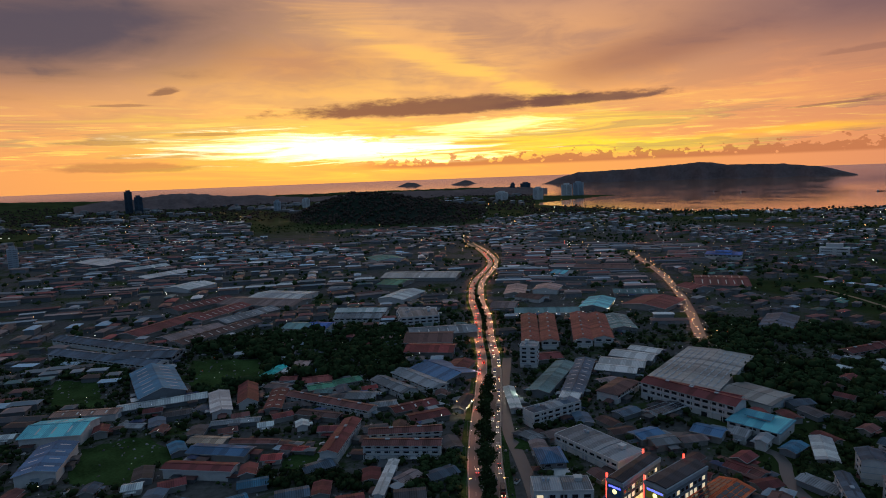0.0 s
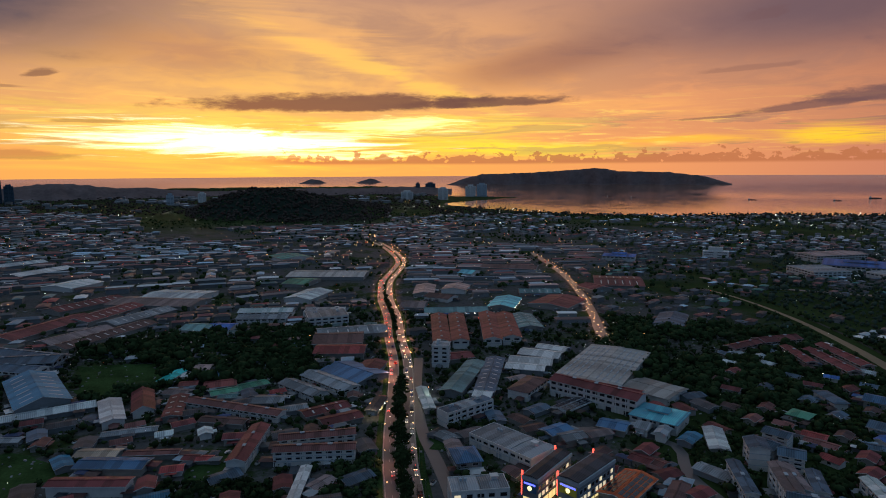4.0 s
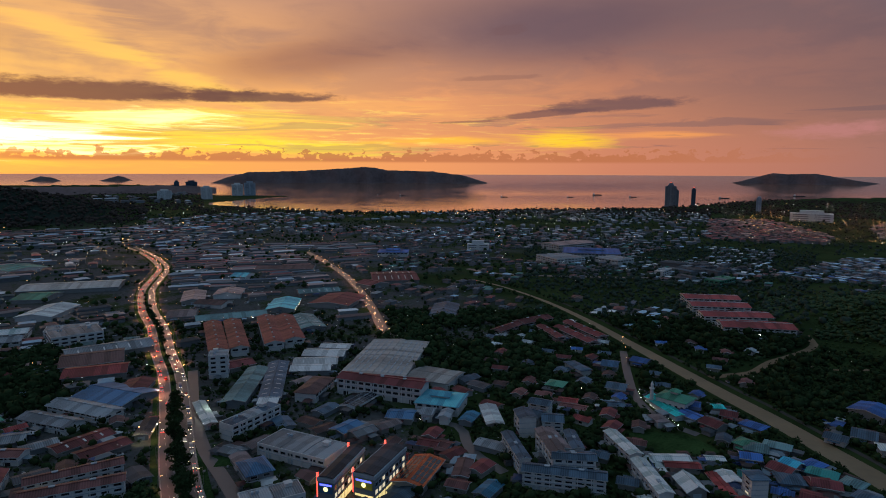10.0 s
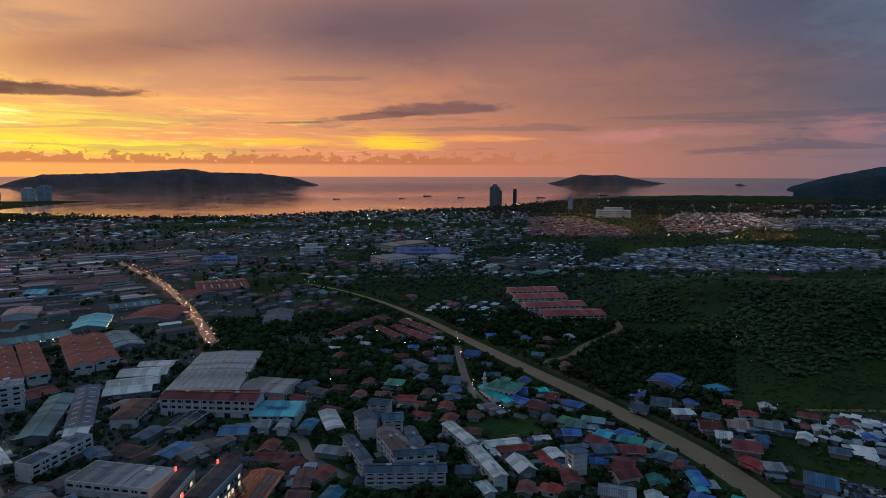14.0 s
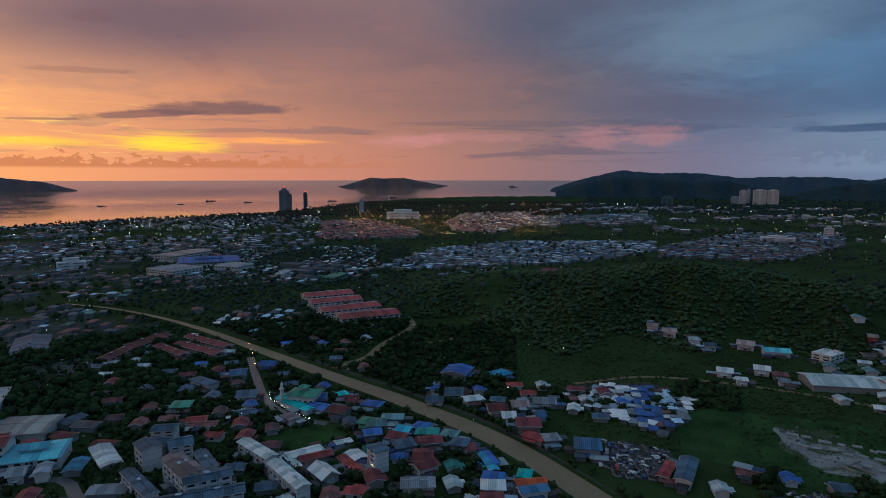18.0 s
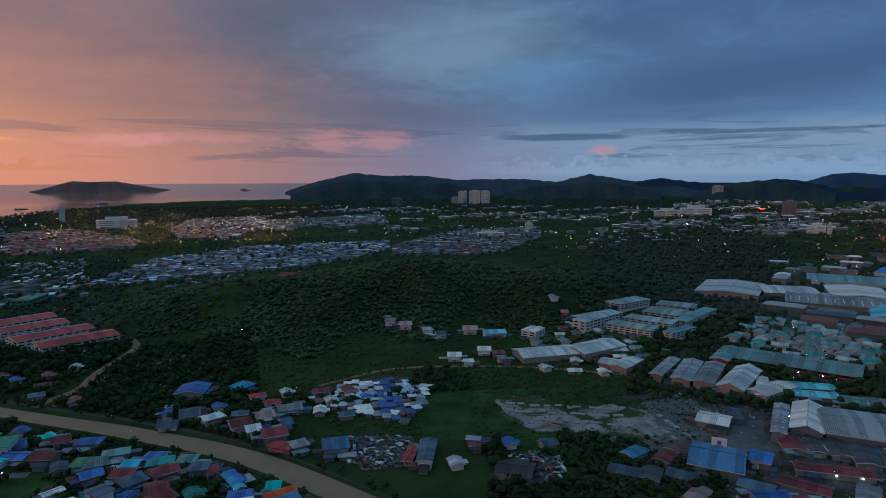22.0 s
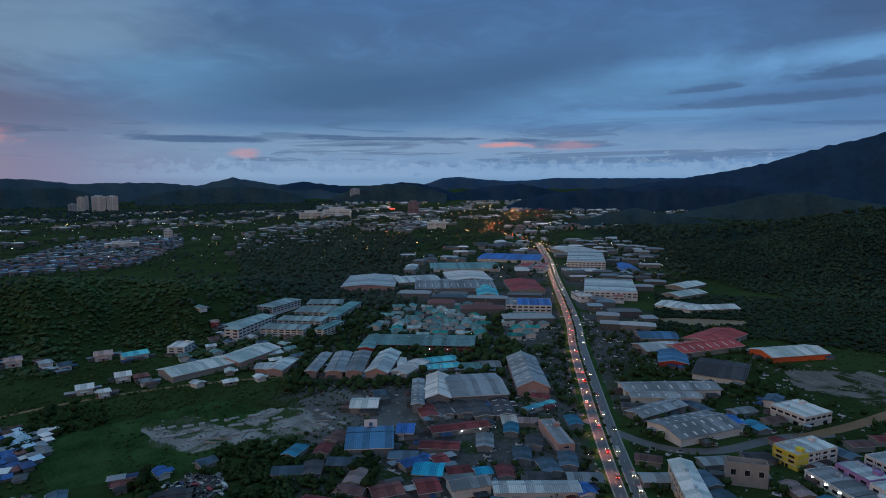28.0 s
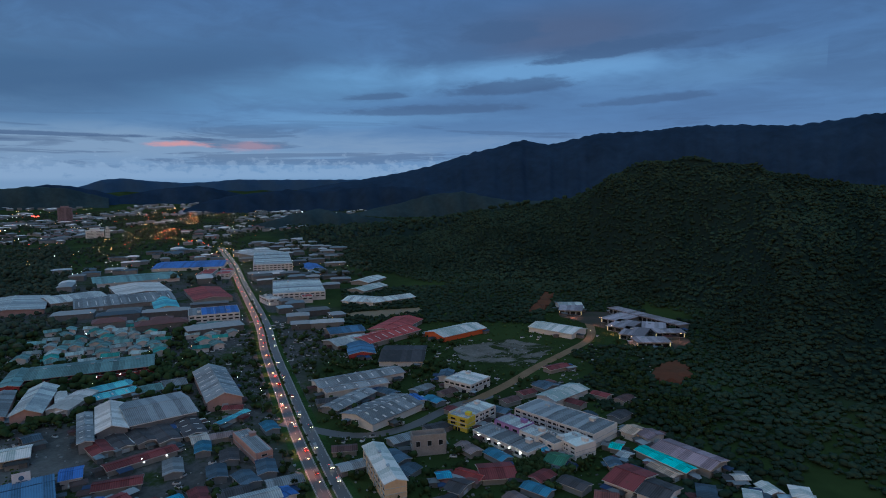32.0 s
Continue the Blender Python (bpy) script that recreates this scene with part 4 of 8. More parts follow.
def mosque(x, y, turn, L, W, h, roof, wall):
    FOOT.append((x, y, turn, L, W))
    root = thing("mosque", x, y, turn, "small white mosque with a green hipped roof and a minaret", "mosque")
    part("wall", shell(L, W, h).mesh("wall", wall_paint("white")), root)
    part("roof", hip(L, W, h, 3.0).mesh("roof", roof_paint("green")), root, label="dark green tiled roof")
    part("lantern", Shape().box(-2.5, 2.5, -2, 2, h + 1.6, h + 4).mesh("lantern", wall_paint("white")), root)
    part("lantern_roof", hip(5, 4, h + 4, 1.6).mesh("lantern_roof", roof_paint("green")), root)
    bays(root, L, W, [0.8], (1.7, 3.4), 3.2, lambda: WINDOW, "arched_window")
    s = Shape().tube(0, 0, -0.5, 11, 1.3, 1.1, 10).tube(0, 0, 11, 11.6, 1.7, 1.7, 10).tube(0, 0, 11.6, 14, 0.9, 0.9, 10).tube(0, 0, 14, 16.2, 1.1, 0.1, 10)
    part("minaret", s.mesh("minaret", wall_paint("white")), root, (-L / 2 - 3, -W / 2, 0), label="white round minaret with a balcony")
    return root


def mall(x, y, turn, L, W, h, roof, wall):
    """A lit shopping arcade with glowing fronts and upright neon signs."""
    FOOT.append((x, y, turn, L, W))
    root = thing("shopping_arcade", x, y, turn, "shopping arcade with lit yellow fronts, red neon and a black roof", "shop")
    part("wall", shell(L, W, h).mesh("wall", wall_paint("grey")), root)
    part("roof", gable(L, W - 1, 0, 0.7, 0.1).mesh("roof", roof_paint("black")), root, (0, 0, h + 0.2))
    part("parapet", Shape().box(-L / 2 - 0.3, L / 2 + 0.3, -W / 2 - 0.3, W / 2 + 0.3, h - 1.6, h + 0.2).mesh("parapet", wall_paint("light_grey")), root)
    for i in range(int(L / 3.4)):
        u = (i + 0.5) * 3.4 - L / 2
        for sy, tn in ((-1, 0), (1, 180)):
            part("lit_front", SHOPFRONT, root, (u, sy * W / 2, 0.2), tn, (2.9, 1, 3.4))
            part("window", WINDOW_LIT if (i * 3 + sy) % 4 else WINDOW, root, (u, sy * W / 2, 5.0), tn, (2.6, 1, 2.4))
            part("window", WINDOW_LIT if (i * 5 + sy) % 3 == 0 else WINDOW, root, (u, sy * W / 2, 8.6), tn, (2.6, 1, 2.2))
    for sx, tn in ((-1, 270), (1, 90)):
        part("end_front", SHOPFRONT, root, (sx * L / 2, 0, 0.2), tn, (W * 0.85, 1, 4.2))
        board = part("sign_board", Shape().box(-W * 0.4, W * 0.4, -0.3, 0, 0, 4.6).mesh("sign_board", wall_paint("slate_blue" if wall == "dark" else "yellow")), root, (sx * (L / 2), 0, 7.2), tn)
        part("sun_emblem", Shape().tube(0, 0, 0, 0.1, 1.1, 1.1, 16).mesh("sun_emblem", glow("sun_emblem", (1.0, 0.85, 0.35), 2.0)), board, (0, -0.32, 1.9)).rotation_euler = (radians(90), 0, 0)
        part("sign_strip", Shape().box(-W * 0.36, W * 0.36, -0.42, -0.3, 3.5, 4.3).mesh("sign_strip", NEON_BLUE if sx < 0 else NEON_RED), board, label="glowing coloured sign strip")
    for sx in (-1, 1):
        part("neon_column", Shape().box(-0.35, 0.35, -0.35, 0.35, 4.5, h + 2.0).mesh("neon_column", NEON_RED), root, (sx * (L / 2 - 0.6), (W / 2 + 0.4), 0), label="upright red neon sign")
    return root


def concrete(x, y, turn, L, W, h, roof, wall):
    FOOT.append((x, y, turn, L, W))
    root = thing("concrete_shell", x, y, turn, "bare grey concrete shell of an unfinished building", "building")
    s = Shape().box(-L / 2, L / 2, -W / 2, -W / 2 + 0.3, -0.5, h).box(-L / 2, L / 2, W / 2 - 0.3, W / 2, -0.5, h).box(-L / 2, -L / 2 + 0.3, -W / 2 + 0.3, W / 2 - 0.3, -0.5, h).box(L / 2 - 0.3, L / 2, -W / 2 + 0.3, W / 2 - 0.3, -0.5, h)
    part("wall", s.mesh("wall", CONCRETE), root)
    for i in range(1, 3):
        part("floor_slab", Shape().box(-L / 2 + 0.3, L / 2 - 0.3, -W / 2 + 0.3, W / 2 - 0.3, i * h / 3 - 0.15, i * h / 3 + 0.15).mesh("floor_slab", CONCRETE), root)
    bays(root, L, W, [h * 0.45], (2.6, 3.2), 6.0, lambda: WINDOW, "opening")
    return root


def tower(x, y, turn, L, W, h, wall, floors, label, crown=0):
    """A tall slab with bands of windows, floor by floor."""
    FOOT.append((x, y, turn, L, W))
    root = thing("tower_block", x, y, turn, label, "tower")
    part("wall", Shape().box(-L / 2, L / 2, -W / 2, W / 2, -4, h).mesh("wall", wall_paint(wall)), root)
    step = h / floors
    band = Shape()
    for i in range(floors):
        for a in (-0.25, 0.25):
            band.box(L * a - L * 0.18, L * a + L * 0.18, -W / 2 - 0.4, W / 2 + 0.4, i * step + step * 0.42, i * step + step * 0.62)
        band.box(-L / 2 - 0.4, L / 2 + 0.4, -W * 0.3, W * 0.3, i * step + step * 0.42, i * step + step * 0.62)
    tagged(part("window_band", band.mesh("window_band", GLASS), root), kind="stuff")
    part("roof_plant", Shape().box(-L * 0.28, L * 0.28, -W * 0.3, W * 0.3, h, h + step * 1.5).mesh("roof_plant", wall_paint(wall)), root)
    if crown:
        part("crown", Shape().loft([[(-L * 0.3, -W * 0.3, h), (L * 0.3, -W * 0.3, h), (L * 0.3, W * 0.3, h), (-L * 0.3, W * 0.3, h)], [(-L * 0.12, -W * 0.2, h + crown), (L * 0.16, -W * 0.2, h + crown), (L * 0.16, W * 0.2, h + crown), (-L * 0.12, W * 0.2, h + crown)]]).mesh("crown", wall_paint(wall)), root)
        part("beacon", Shape().tube(0, 0, 0, 3, 1.6, 1.2, 8).mesh("beacon", LAMP_RED), root, (0, 0, h + crown))
    return root

# ---- buildings near the camera: x, y, turn, length, width, eaves, roof, wall ----
shed(-217, 427, -57, 67, 30, 6.7, "steel_blue", "grey", rise=5)
shed(-195, 391, 24, 55, 12, 3.8, "light_grey", "grey")
shed(-153, 385, -66, 39, 12, 5.7, "white_red", "white")
shed(-139, 399, 109, 37, 12, 5.7, "maroon", "white", rise=3)
shed(-234, 342, 8, 34, 26, 7.6, "light_blue", "white")
shed(-214, 301, -73, 37, 19, 7.6, "slate_blue", "white")
shed(-124, 312, -9, 34, 11, 4.8, "slate_blue", "cream")
shed(-126, 290, -7, 37, 8, 6.7, "maroon", "white")
shed(-137, 327, -7, 21, 9, 3.8, "tan", "cream")
shed(-109, 324, -3, 27, 5, 3.8, "rust", "cream")
shed(-87, 317, -13, 7, 6, 2.9, "maroon", "cream")
shed(-80, 315, -5, 7, 5, 2.9, "red", "cream")
shed(-131, 354, 11, 28, 6, 3.8, "grey", "grey")
shed(-137, 452, 75, 25, 8, 3.8, "turquoise", "cream")
shed(-123, 453, -6, 12, 9, 3.8, "pale_blue", "cream")
shed(-106, 451, -2, 15, 8, 3.8, "slate_blue", "cream")
shed(-119, 470, -6, 11, 12, 3.8, "rose", "cream")
shed(-123, 417, -16, 16, 10, 3.8, "rose_grey", "cream")
shed(-120, 433, 5, 11, 9, 3.8, "terracotta", "cream")
shed(-98, 430, 13, 20, 14, 3.8, "terracotta", "cream")
shed(-91, 414, 23, 19, 10, 3.8, "green", "cream")
shed(-87, 404, -1, 11, 7, 3.8, "aqua", "cream")
shed(-75, 425, 29, 19, 10, 3.8, "green", "cream")
shed(-116, 389, -82, 36, 10, 4.8, "maroon", "cream")
block(-78, 381, -27, 68, 9, 4.8, "rust", "white", floors=2, top='gable')
shed(-81, 363, -17, 28, 8, 3.8, "brown", "cream")
block(-39, 410, -48, 38, 12, 4.8, "grey", "white", floors=2, top='gable')
block(-22, 422, -50, 48, 14, 4.8, "grey", "white", floors=2, top='gable')
shed(-5, 441, -49, 42, 29, 4.8, "slate_blue", "grey")
shed(-17, 498, -7, 40, 25, 5.7, "red", "cream")
shed(-20, 535, -2, 42, 40, 5.7, "brown", "cream")
shed(-22, 373, 27, 29, 12, 3.8, "maroon", "cream")
shed(-12, 357, 24, 24, 12, 3.8, "maroon", "cream")
shed(10, 376, -107, 22, 7, 3.8, "dark", "cream", lit=True)
shed(-59, 394, -6, 19, 13, 3.8, "grey", "grey")
block(-23, 308, -3, 41, 8, 8.0, "rust", "white", floors=3, top='gable')
block(-23, 326, 4, 40, 8, 7.2, "rust", "white", floors=3, top='gable')
block(-59, 323, 83, 44, 9, 6.4, "maroon", "white", floors=2, top='gable')
shed(-28, 278, 84, 34, 4, 4.8, "white", "white")
shed(-18, 279, 47, 12, 7, 3.8, "rose_grey", "cream")
block(64, 353, 31, 36, 10, 8.8, "slate", "white", floors=3)
shed(49, 324, -52, 12, 8, 2.9, "grey", "grey")
block(54, 292, 5, 12, 16, 6.4, "slate_blue", "grey", floors=2, top='hip')
block(81, 305, -54, 43, 20, 6.4, "grey", "white", floors=2)
shed(74, 419, 65, 67, 14, 5.7, "teal_grey", "grey")
shed(93, 420, 72, 75, 13, 5.7, "slate", "grey")
shed(81, 383, -26, 11, 13, 4.8, "white", "white")
shed(78, 472, 11, 19, 17, 3.8, "maroon", "cream")
block(72, 549, -95, 99, 14, 7.2, "terracotta", "cream", floors=2, top='gable')
block(89, 549, -96, 98, 14, 7.2, "terracotta", "cream", floors=2, top='gable')
block(119, 550, -98, 99, 15, 7.2, "terracotta", "cream", floors=2, top='gable')
block(136, 549, -98, 90, 16, 7.2, "terracotta", "cream", floors=2, top='gable')
shed(159, 573, -93, 53, 24, 4.8, "teal_grey", "cream")
shed(123, 434, -23, 28, 14, 4.8, "white", "grey")
shed(131, 448, -22, 32, 18, 4.8, "white", "grey")
shed(144, 466, -31, 32, 18, 4.8, "white", "grey")
shed(158, 480, -36, 24, 12, 4.8, "white", "grey")
block(113, 390, 50, 31, 14, 6.4, "brown", "white", floors=2, top='hip')
shed(181, 425, 52, 91, 46, 7.6, "cream", "white", vents=True, rise=1.2)
shed(196, 375, -54, 33, 27, 5.7, "cream", "white", rise=1.0)
block(157, 378, -42, 59, 10, 8.0, "maroon", "white", floors=3, top='gable')
shed(133, 358, 34, 27, 11, 3.8, "grey", "cream", solar=True)
shed(146, 323, -38, 15, 12, 4.8, "slate_blue", "cream")
hall(177, 329, -45, 27, 23, 6.4, "light_blue", "white")
house(162, 318, -43, 7, 11, 6.2, "grey", "white")
house(169, 309, -133, 11, 6, 7.2, "grey", "white")
shed(124, 254, 41, 28, 15, 5.7, "orange", "cream", solar=True)
shed(146, 249, 51, 17, 7, 3.8, "brown", "cream")
shed(144, 282, -50, 10, 8, 3.8, "maroon", "cream")
shed(151, 276, -59, 5, 7, 3.8, "rust", "cream")
shed(111, 321, 26, 15, 10, 4.8, "slate_blue", "cream")
shed(117, 312, 14, 13, 10, 4.8, "grey", "cream")
block(181, 214, -42, 38, 8, 8.8, "slate", "white", floors=4, top='gable')
block(177, 248, -108, 31, 5, 8.8, "slate", "white", floors=4, top='gable')
block(196, 226, -32, 18, 6, 8.8, "slate", "white", floors=4, top='gable')
block(200, 244, -107, 25, 6, 8.8, "rose_grey", "white", floors=4, top='gable')
block(208, 239, -117, 21, 5, 8.8, "slate", "white", floors=4, top='gable')
block(225, 290, -54, 12, 9, 8.8, "slate", "white", floors=4, top='gable')
block(211, 278, -59, 10, 11, 8.8, "slate", "white", floors=4, top='gable')
block(216, 267, -36, 11, 11, 8.8, "slate", "white", floors=4, top='gable')
shed(193, 296, -113, 28, 9, 5.7, "light_grey", "cream")
block(230, 226, -107, 28, 6, 8.0, "pale_blue", "white", floors=3, top='gable')
block(216, 193, -114, 32, 6, 8.0, "pale_blue", "white", floors=3, top='gable')
shed(202, 181, -112, 10, 5, 4.8, "pale_blue", "white")
shed(235, 207, -114, 17, 4, 2.9, "pale_blue", "white")
shed(246, 208, -29, 18, 7, 3.8, "pale_blue", "white")
shed(245, 200, -35, 16, 6, 3.8, "red", "cream")
shed(246, 178, -120, 20, 5, 3.8, "red", "cream")
shed(232, 184, -114, 14, 9, 4.8, "pale_blue", "cream", rise=2.5)
shed(255, 181, -115, 10, 8, 3.8, "pale_blue", "cream")
shed(266, 197, -35, 8, 4, 3.8, "pale_blue", "cream")
block(252, 165, -117, 8, 7, 12.0, "slate", "white", floors=5, top='hip')
house(268, 149, -153, 13, 7, 6.2, "maroon", "cream")
house(286, 155, -37, 11, 8, 6.2, "maroon", "cream")
house(283, 116, -136, 15, 4, 5.1, "blue", "cream")
shed(242, 136, -60, 15, 9, 5.7, "grey", "white")
shed(298, 256, -102, 25, 7, 3.8, "turquoise", "white", rise=0.5)
shed(305, 272, -83, 9, 9, 3.8, "turquoise", "white", rise=0.5)
shed(302, 242, -87, 12, 9, 3.8, "blue", "cream")
shed(317, 254, -54, 9, 9, 3.8, "blue", "cream")
house(355, 333, -69, 13, 13, 5.1, "blue", "cream")
house(326, 336, -50, 12, 16, 6.2, "slate_blue", "cream")
house(300, 343, -97, 24, 9, 6.2, "slate", "white")
shed(252, 296, -48, 11, 7, 3.5, "red", "cream")
shed(248, 286, -53, 15, 7, 3.5, "rust", "cream")
shed(273, 277, -38, 12, 7, 3.8, "slate", "cream")
house(297, 299, -55, 13, 13, 5.1, "slate", "white")
house(263, 322, -56, 12, 12, 5.1, "green", "cream")
house(279, 246, -109, 11, 7, 5.1, "rose_grey", "white")
house(302, 226, -88, 12, 11, 5.1, "maroon", "cream")
house(328, 243, -36, 6, 6, 4.1, "turquoise", "cream")
house(324, 232, -58, 9, 10, 4.1, "maroon", "cream")
house(320, 213, -81, 13, 9, 5.1, "blue", "cream")
house(295, 200, -78, 10, 10, 5.1, "green", "cream")
house(295, 194, -59, 11, 12, 5.1, "teal_grey", "cream")
house(307, 190, -64, 13, 8, 5.1, "teal_grey", "cream")
house(283, 189, -48, 10, 8, 5.1, "blue", "cream")
house(285, 173, -84, 11, 10, 5.1, "maroon", "cream")
house(294, 174, -87, 8, 10, 5.1, "bright_blue", "cream")
house(303, 168, -88, 8, 10, 5.1, "blue", "cream")
house(298, 161, -68, 13, 9, 5.1, "teal", "cream")
house(301, 148, -82, 9, 9, 5.1, "teal_grey", "cream")
house(287, 153, -52, 12, 9, 6.2, "maroon", "cream")
house(267, 147, -61, 10, 11, 7.2, "maroon", "cream")
house(293, 138, -82, 9, 9, 5.1, "slate", "cream")
house(292, 131, -57, 5, 7, 4.1, "maroon", "cream")
house(279, 115, -138, 20, 4, 5.1, "bright_blue", "cream")
house(266, 107, -77, 10, 7, 5.1, "blue", "cream")
house(256, 103, -67, 11, 9, 6.2, "pale_blue", "white")
house(247, 100, -69, 10, 7, 5.1, "maroon", "cream")
house(275, 94, -78, 6, 8, 5.1, "turquoise", "cream")
house(269, 89, -56, 15, 5, 5.1, "orange", "cream")
house(261, 85, -48, 14, 6, 6.2, "slate_blue", "white")
house(364, 176, -65, 12, 15, 5.1, "slate", "cream")
house(348, 182, -74, 11, 10, 4.1, "slate", "white")
house(358, 159, -47, 13, 9, 5.1, "light_grey", "white")
house(348, 138, -57, 12, 13, 6.2, "maroon", "white")
house(342, 128, -63, 8, 11, 5.1, "pale_blue", "cream")
house(335, 113, -64, 14, 14, 6.2, "maroon", "cream")
house(321, 104, -104, 14, 8, 4.1, "red", "cream")
house(322, 95, -56, 9, 9, 5.1, "grey", "cream")
house(321, 74, -74, 14, 15, 6.2, "slate_blue", "cream")
house(365, 129, -60, 11, 12, 4.1, "rose", "cream")
house(377, 116, -70, 15, 12, 4.1, "grey", "cream")
house(354, 112, -53, 6, 9, 4.1, "slate_blue", "cream")
house(418, 163, -116, 13, 13, 4.1, "bright_blue", "cream")
house(367, 192, -164, 10, 4, 4.1, "blue", "cream")
shed(315, 23, -2, 26, 7, 5.7, "slate", "white")
shed(313, 32, -7, 17, 4, 3.8, "red", "cream")
shed(329, -5, -93, 10, 6, 2.9, "rust", "cream")
shed(297, -23, -103, 17, 15, 4.8, "dark", "cream")
block(635, -133, -55, 56, 18, 8.6, "aqua_grey", "white", floors=4, top='hip')
block(589, -157, -126, 43, 22, 8.6, "aqua_grey", "white", floors=4, top='hip')
block(616, -182, -127, 47, 21, 8.6, "aqua_grey", "white", floors=4, top='hip')
block(690, -178, -53, 50, 21, 8.6, "aqua_grey", "white", floors=4, top='hip')
block(653, -210, -125, 41, 32, 8.6, "aqua_grey", "white", floors=4, top='hip')
block(691, -233, -119, 39, 26, 8.6, "aqua_grey", "white", floors=4, top='hip')
block(574, -197, -141, 10, 38, 8.6, "aqua", "white", floors=4, top='hip')
block(640, -236, -41, 80, 13, 8.6, "aqua", "white", floors=4, top='hip')
block(574, -60, -121, 15, 20, 7.2, "white", "white", floors=3)
shed(508, -64, -73, 50, 27, 5.7, "pale_blue", "cream")
shed(523, -107, -55, 49, 27, 6.7, "pale_blue", "rose")
shed(524, -122, -83, 24, 15, 3.8, "light_grey", "rose")
shed(479, -124, -39, 30, 13, 5.7, "light_grey", "rose")
shed(483, -114, -118, 17, 16, 4.8, "light_grey", "rose")
shed(468, -151, -33, 50, 8, 6.7, "grey", "rose")
shed(460, -165, -29, 53, 13, 6.7, "grey", "rose")
shed(453, -179, -30, 54, 13, 6.7, "grey", "rose")
shed(439, -195, -36, 56, 17, 7.6, "light_grey", "rose", rise=3.5)
shed(426, -205, 155, 43, 6, 5.7, "white", "white", rise=0.6)
shed(367, -149, -119, 17, 17, 4.8, "pale_blue", "cream")
shed(380, -165, -104, 8, 11, 4.8, "slate", "cream")
block(484, -258, -124, 87, 36, 5.6, "teal_grey", "maroon", floors=2, top='gable', lit=True)
shed(505, -212, -215, 45, 13, 6.7, "teal_grey", "red")
shed(433, -240, -99, 31, 13, 3.8, "light_blue", "cream")
shed(416, -233, -104, 31, 12, 3.8, "light_blue", "cream")
shed(404, -255, -114, 13, 16, 3.8, "aqua", "cream")
shed(400, -271, -113, 14, 16, 3.8, "grey", "cream")
shed(366, -204, 151, 47, 16, 7.6, "white", "grey", rise=3)
shed(356, -228, -112, 38, 45, 7.6, "grey", "grey")
shed(364, -187, -28, 50, 7, 7.6, "grey", "grey")
shed(361, -278, 150, 73, 22, 8.6, "grey", "rose", rise=4.5, skylights=True)
shed(336, -179, -194, 19, 10, 3.8, "maroon", "cream")
shed(334, -190, -194, 21, 8, 3.8, "dark", "cream")
shed(330, -201, -194, 21, 10, 3.8, "dark", "cream")
shed(322, -210, -198, 25, 11, 3.8, "dark", "cream")
shed(318, -225, -204, 29, 12, 3.8, "dark", "cream")
shed(304, -184, -104, 35, 9, 3.8, "maroon", "cream", lit=True)
shed(287, -161, -126, 21, 9, 3.8, "maroon", "cream")
shed(311, -129, -115, 25, 29, 6.7, "slate_blue", "grey", sign=True)
shed(314, -153, -121, 9, 13, 5.7, "blue", "white")
shed(277, -140, -84, 16, 8, 3.8, "blue", "cream")
shed(265, -142, -127, 14, 13, 3.8, "bright_blue", "cream")
shed(272, -152, -93, 7, 9, 3.8, "maroon", "cream")
shed(256, -114, -100, 14, 11, 3.8, "rust", "cream")
shed(250, -133, -104, 10, 13, 3.8, "maroon", "cream")
shed(241, -151, -104, 19, 13, 5.7, "grey", "white")
shed(245, -162, -104, 7, 7, 6.7, "bright_blue", "white")
shed(298, -216, -118, 8, 12, 3.8, "cream", "cream")
shed(308, -248, -85, 24, 4, 3.8, "light_blue", "white")
block(264, -225, -111, 9, 36, 5.6, "grey", "rose", floors=2)
shed(315, 23, -9, 14, 4, 4.8, "light_grey", "white")
shed(288, -348, -118, 67, 18, 5.7, "grey", "white")
shed(277, -331, -121, 46, 11, 5.7, "grey", "white")
shed(264, -309, -89, 41, 13, 4.8, "grey", "grey")
shed(233, -305, -98, 45, 28, 5.7, "grey", "white", skylights=True)
shed(225, -332, -208, 13, 6, 5.7, "blue", "white")
block(213, -381, -97, 24, 24, 6.4, "pale_blue", "white", floors=2)
block(178, -325, -100, 27, 15, 8.0, "light_grey", "white", floors=3)
block(179, -313, 175, 14, 8, 8.0, "light_grey", "yellow", floors=3)
block(125, -344, 165, 57, 24, 8.0, "grey", "white", floors=3)
block(148, -322, 163, 19, 13, 7.2, "light_grey", "purple", floors=2)
block(132, -315, 163, 12, 12, 7.2, "light_grey", "white", floors=2)
block(120, -313, 157, 13, 12, 6.4, "grey", "cream", floors=2)
block(108, -316, 152, 16, 14, 7.2, "light_grey", "white", floors=3)
block(144, -306, 163, 42, 16, 4.0, "grey", "cream", floors=1, lit=True)
shed(111, -297, 180, 10, 13, 3.8, "green", "cream")
shed(123, -306, -257, 11, 5, 3.8, "bright_blue", "cream")
block(178, -233, 142, 43, 10, 11.2, "pale_blue", "peach", floors=4, top='gable')
shed(143, -258, -178, 14, 7, 3.8, "red", "cream")
shed(133, -268, -141, 17, 16, 3.8, "maroon", "cream")
shed(142, -245, 180, 8, 13, 3.8, "dark", "cream")
shed(153, -249, -136, 6, 6, 4.8, "bright_blue", "cream")
shed(62, -324, 154, 31, 8, 4.8, "turquoise", "cream")
shed(52, -335, 159, 33, 17, 5.7, "mauve", "cream")
shed(86, -354, 160, 8, 13, 4.8, "tan", "white")
shed(76, -353, 150, 9, 12, 4.8, "mauve", "white")
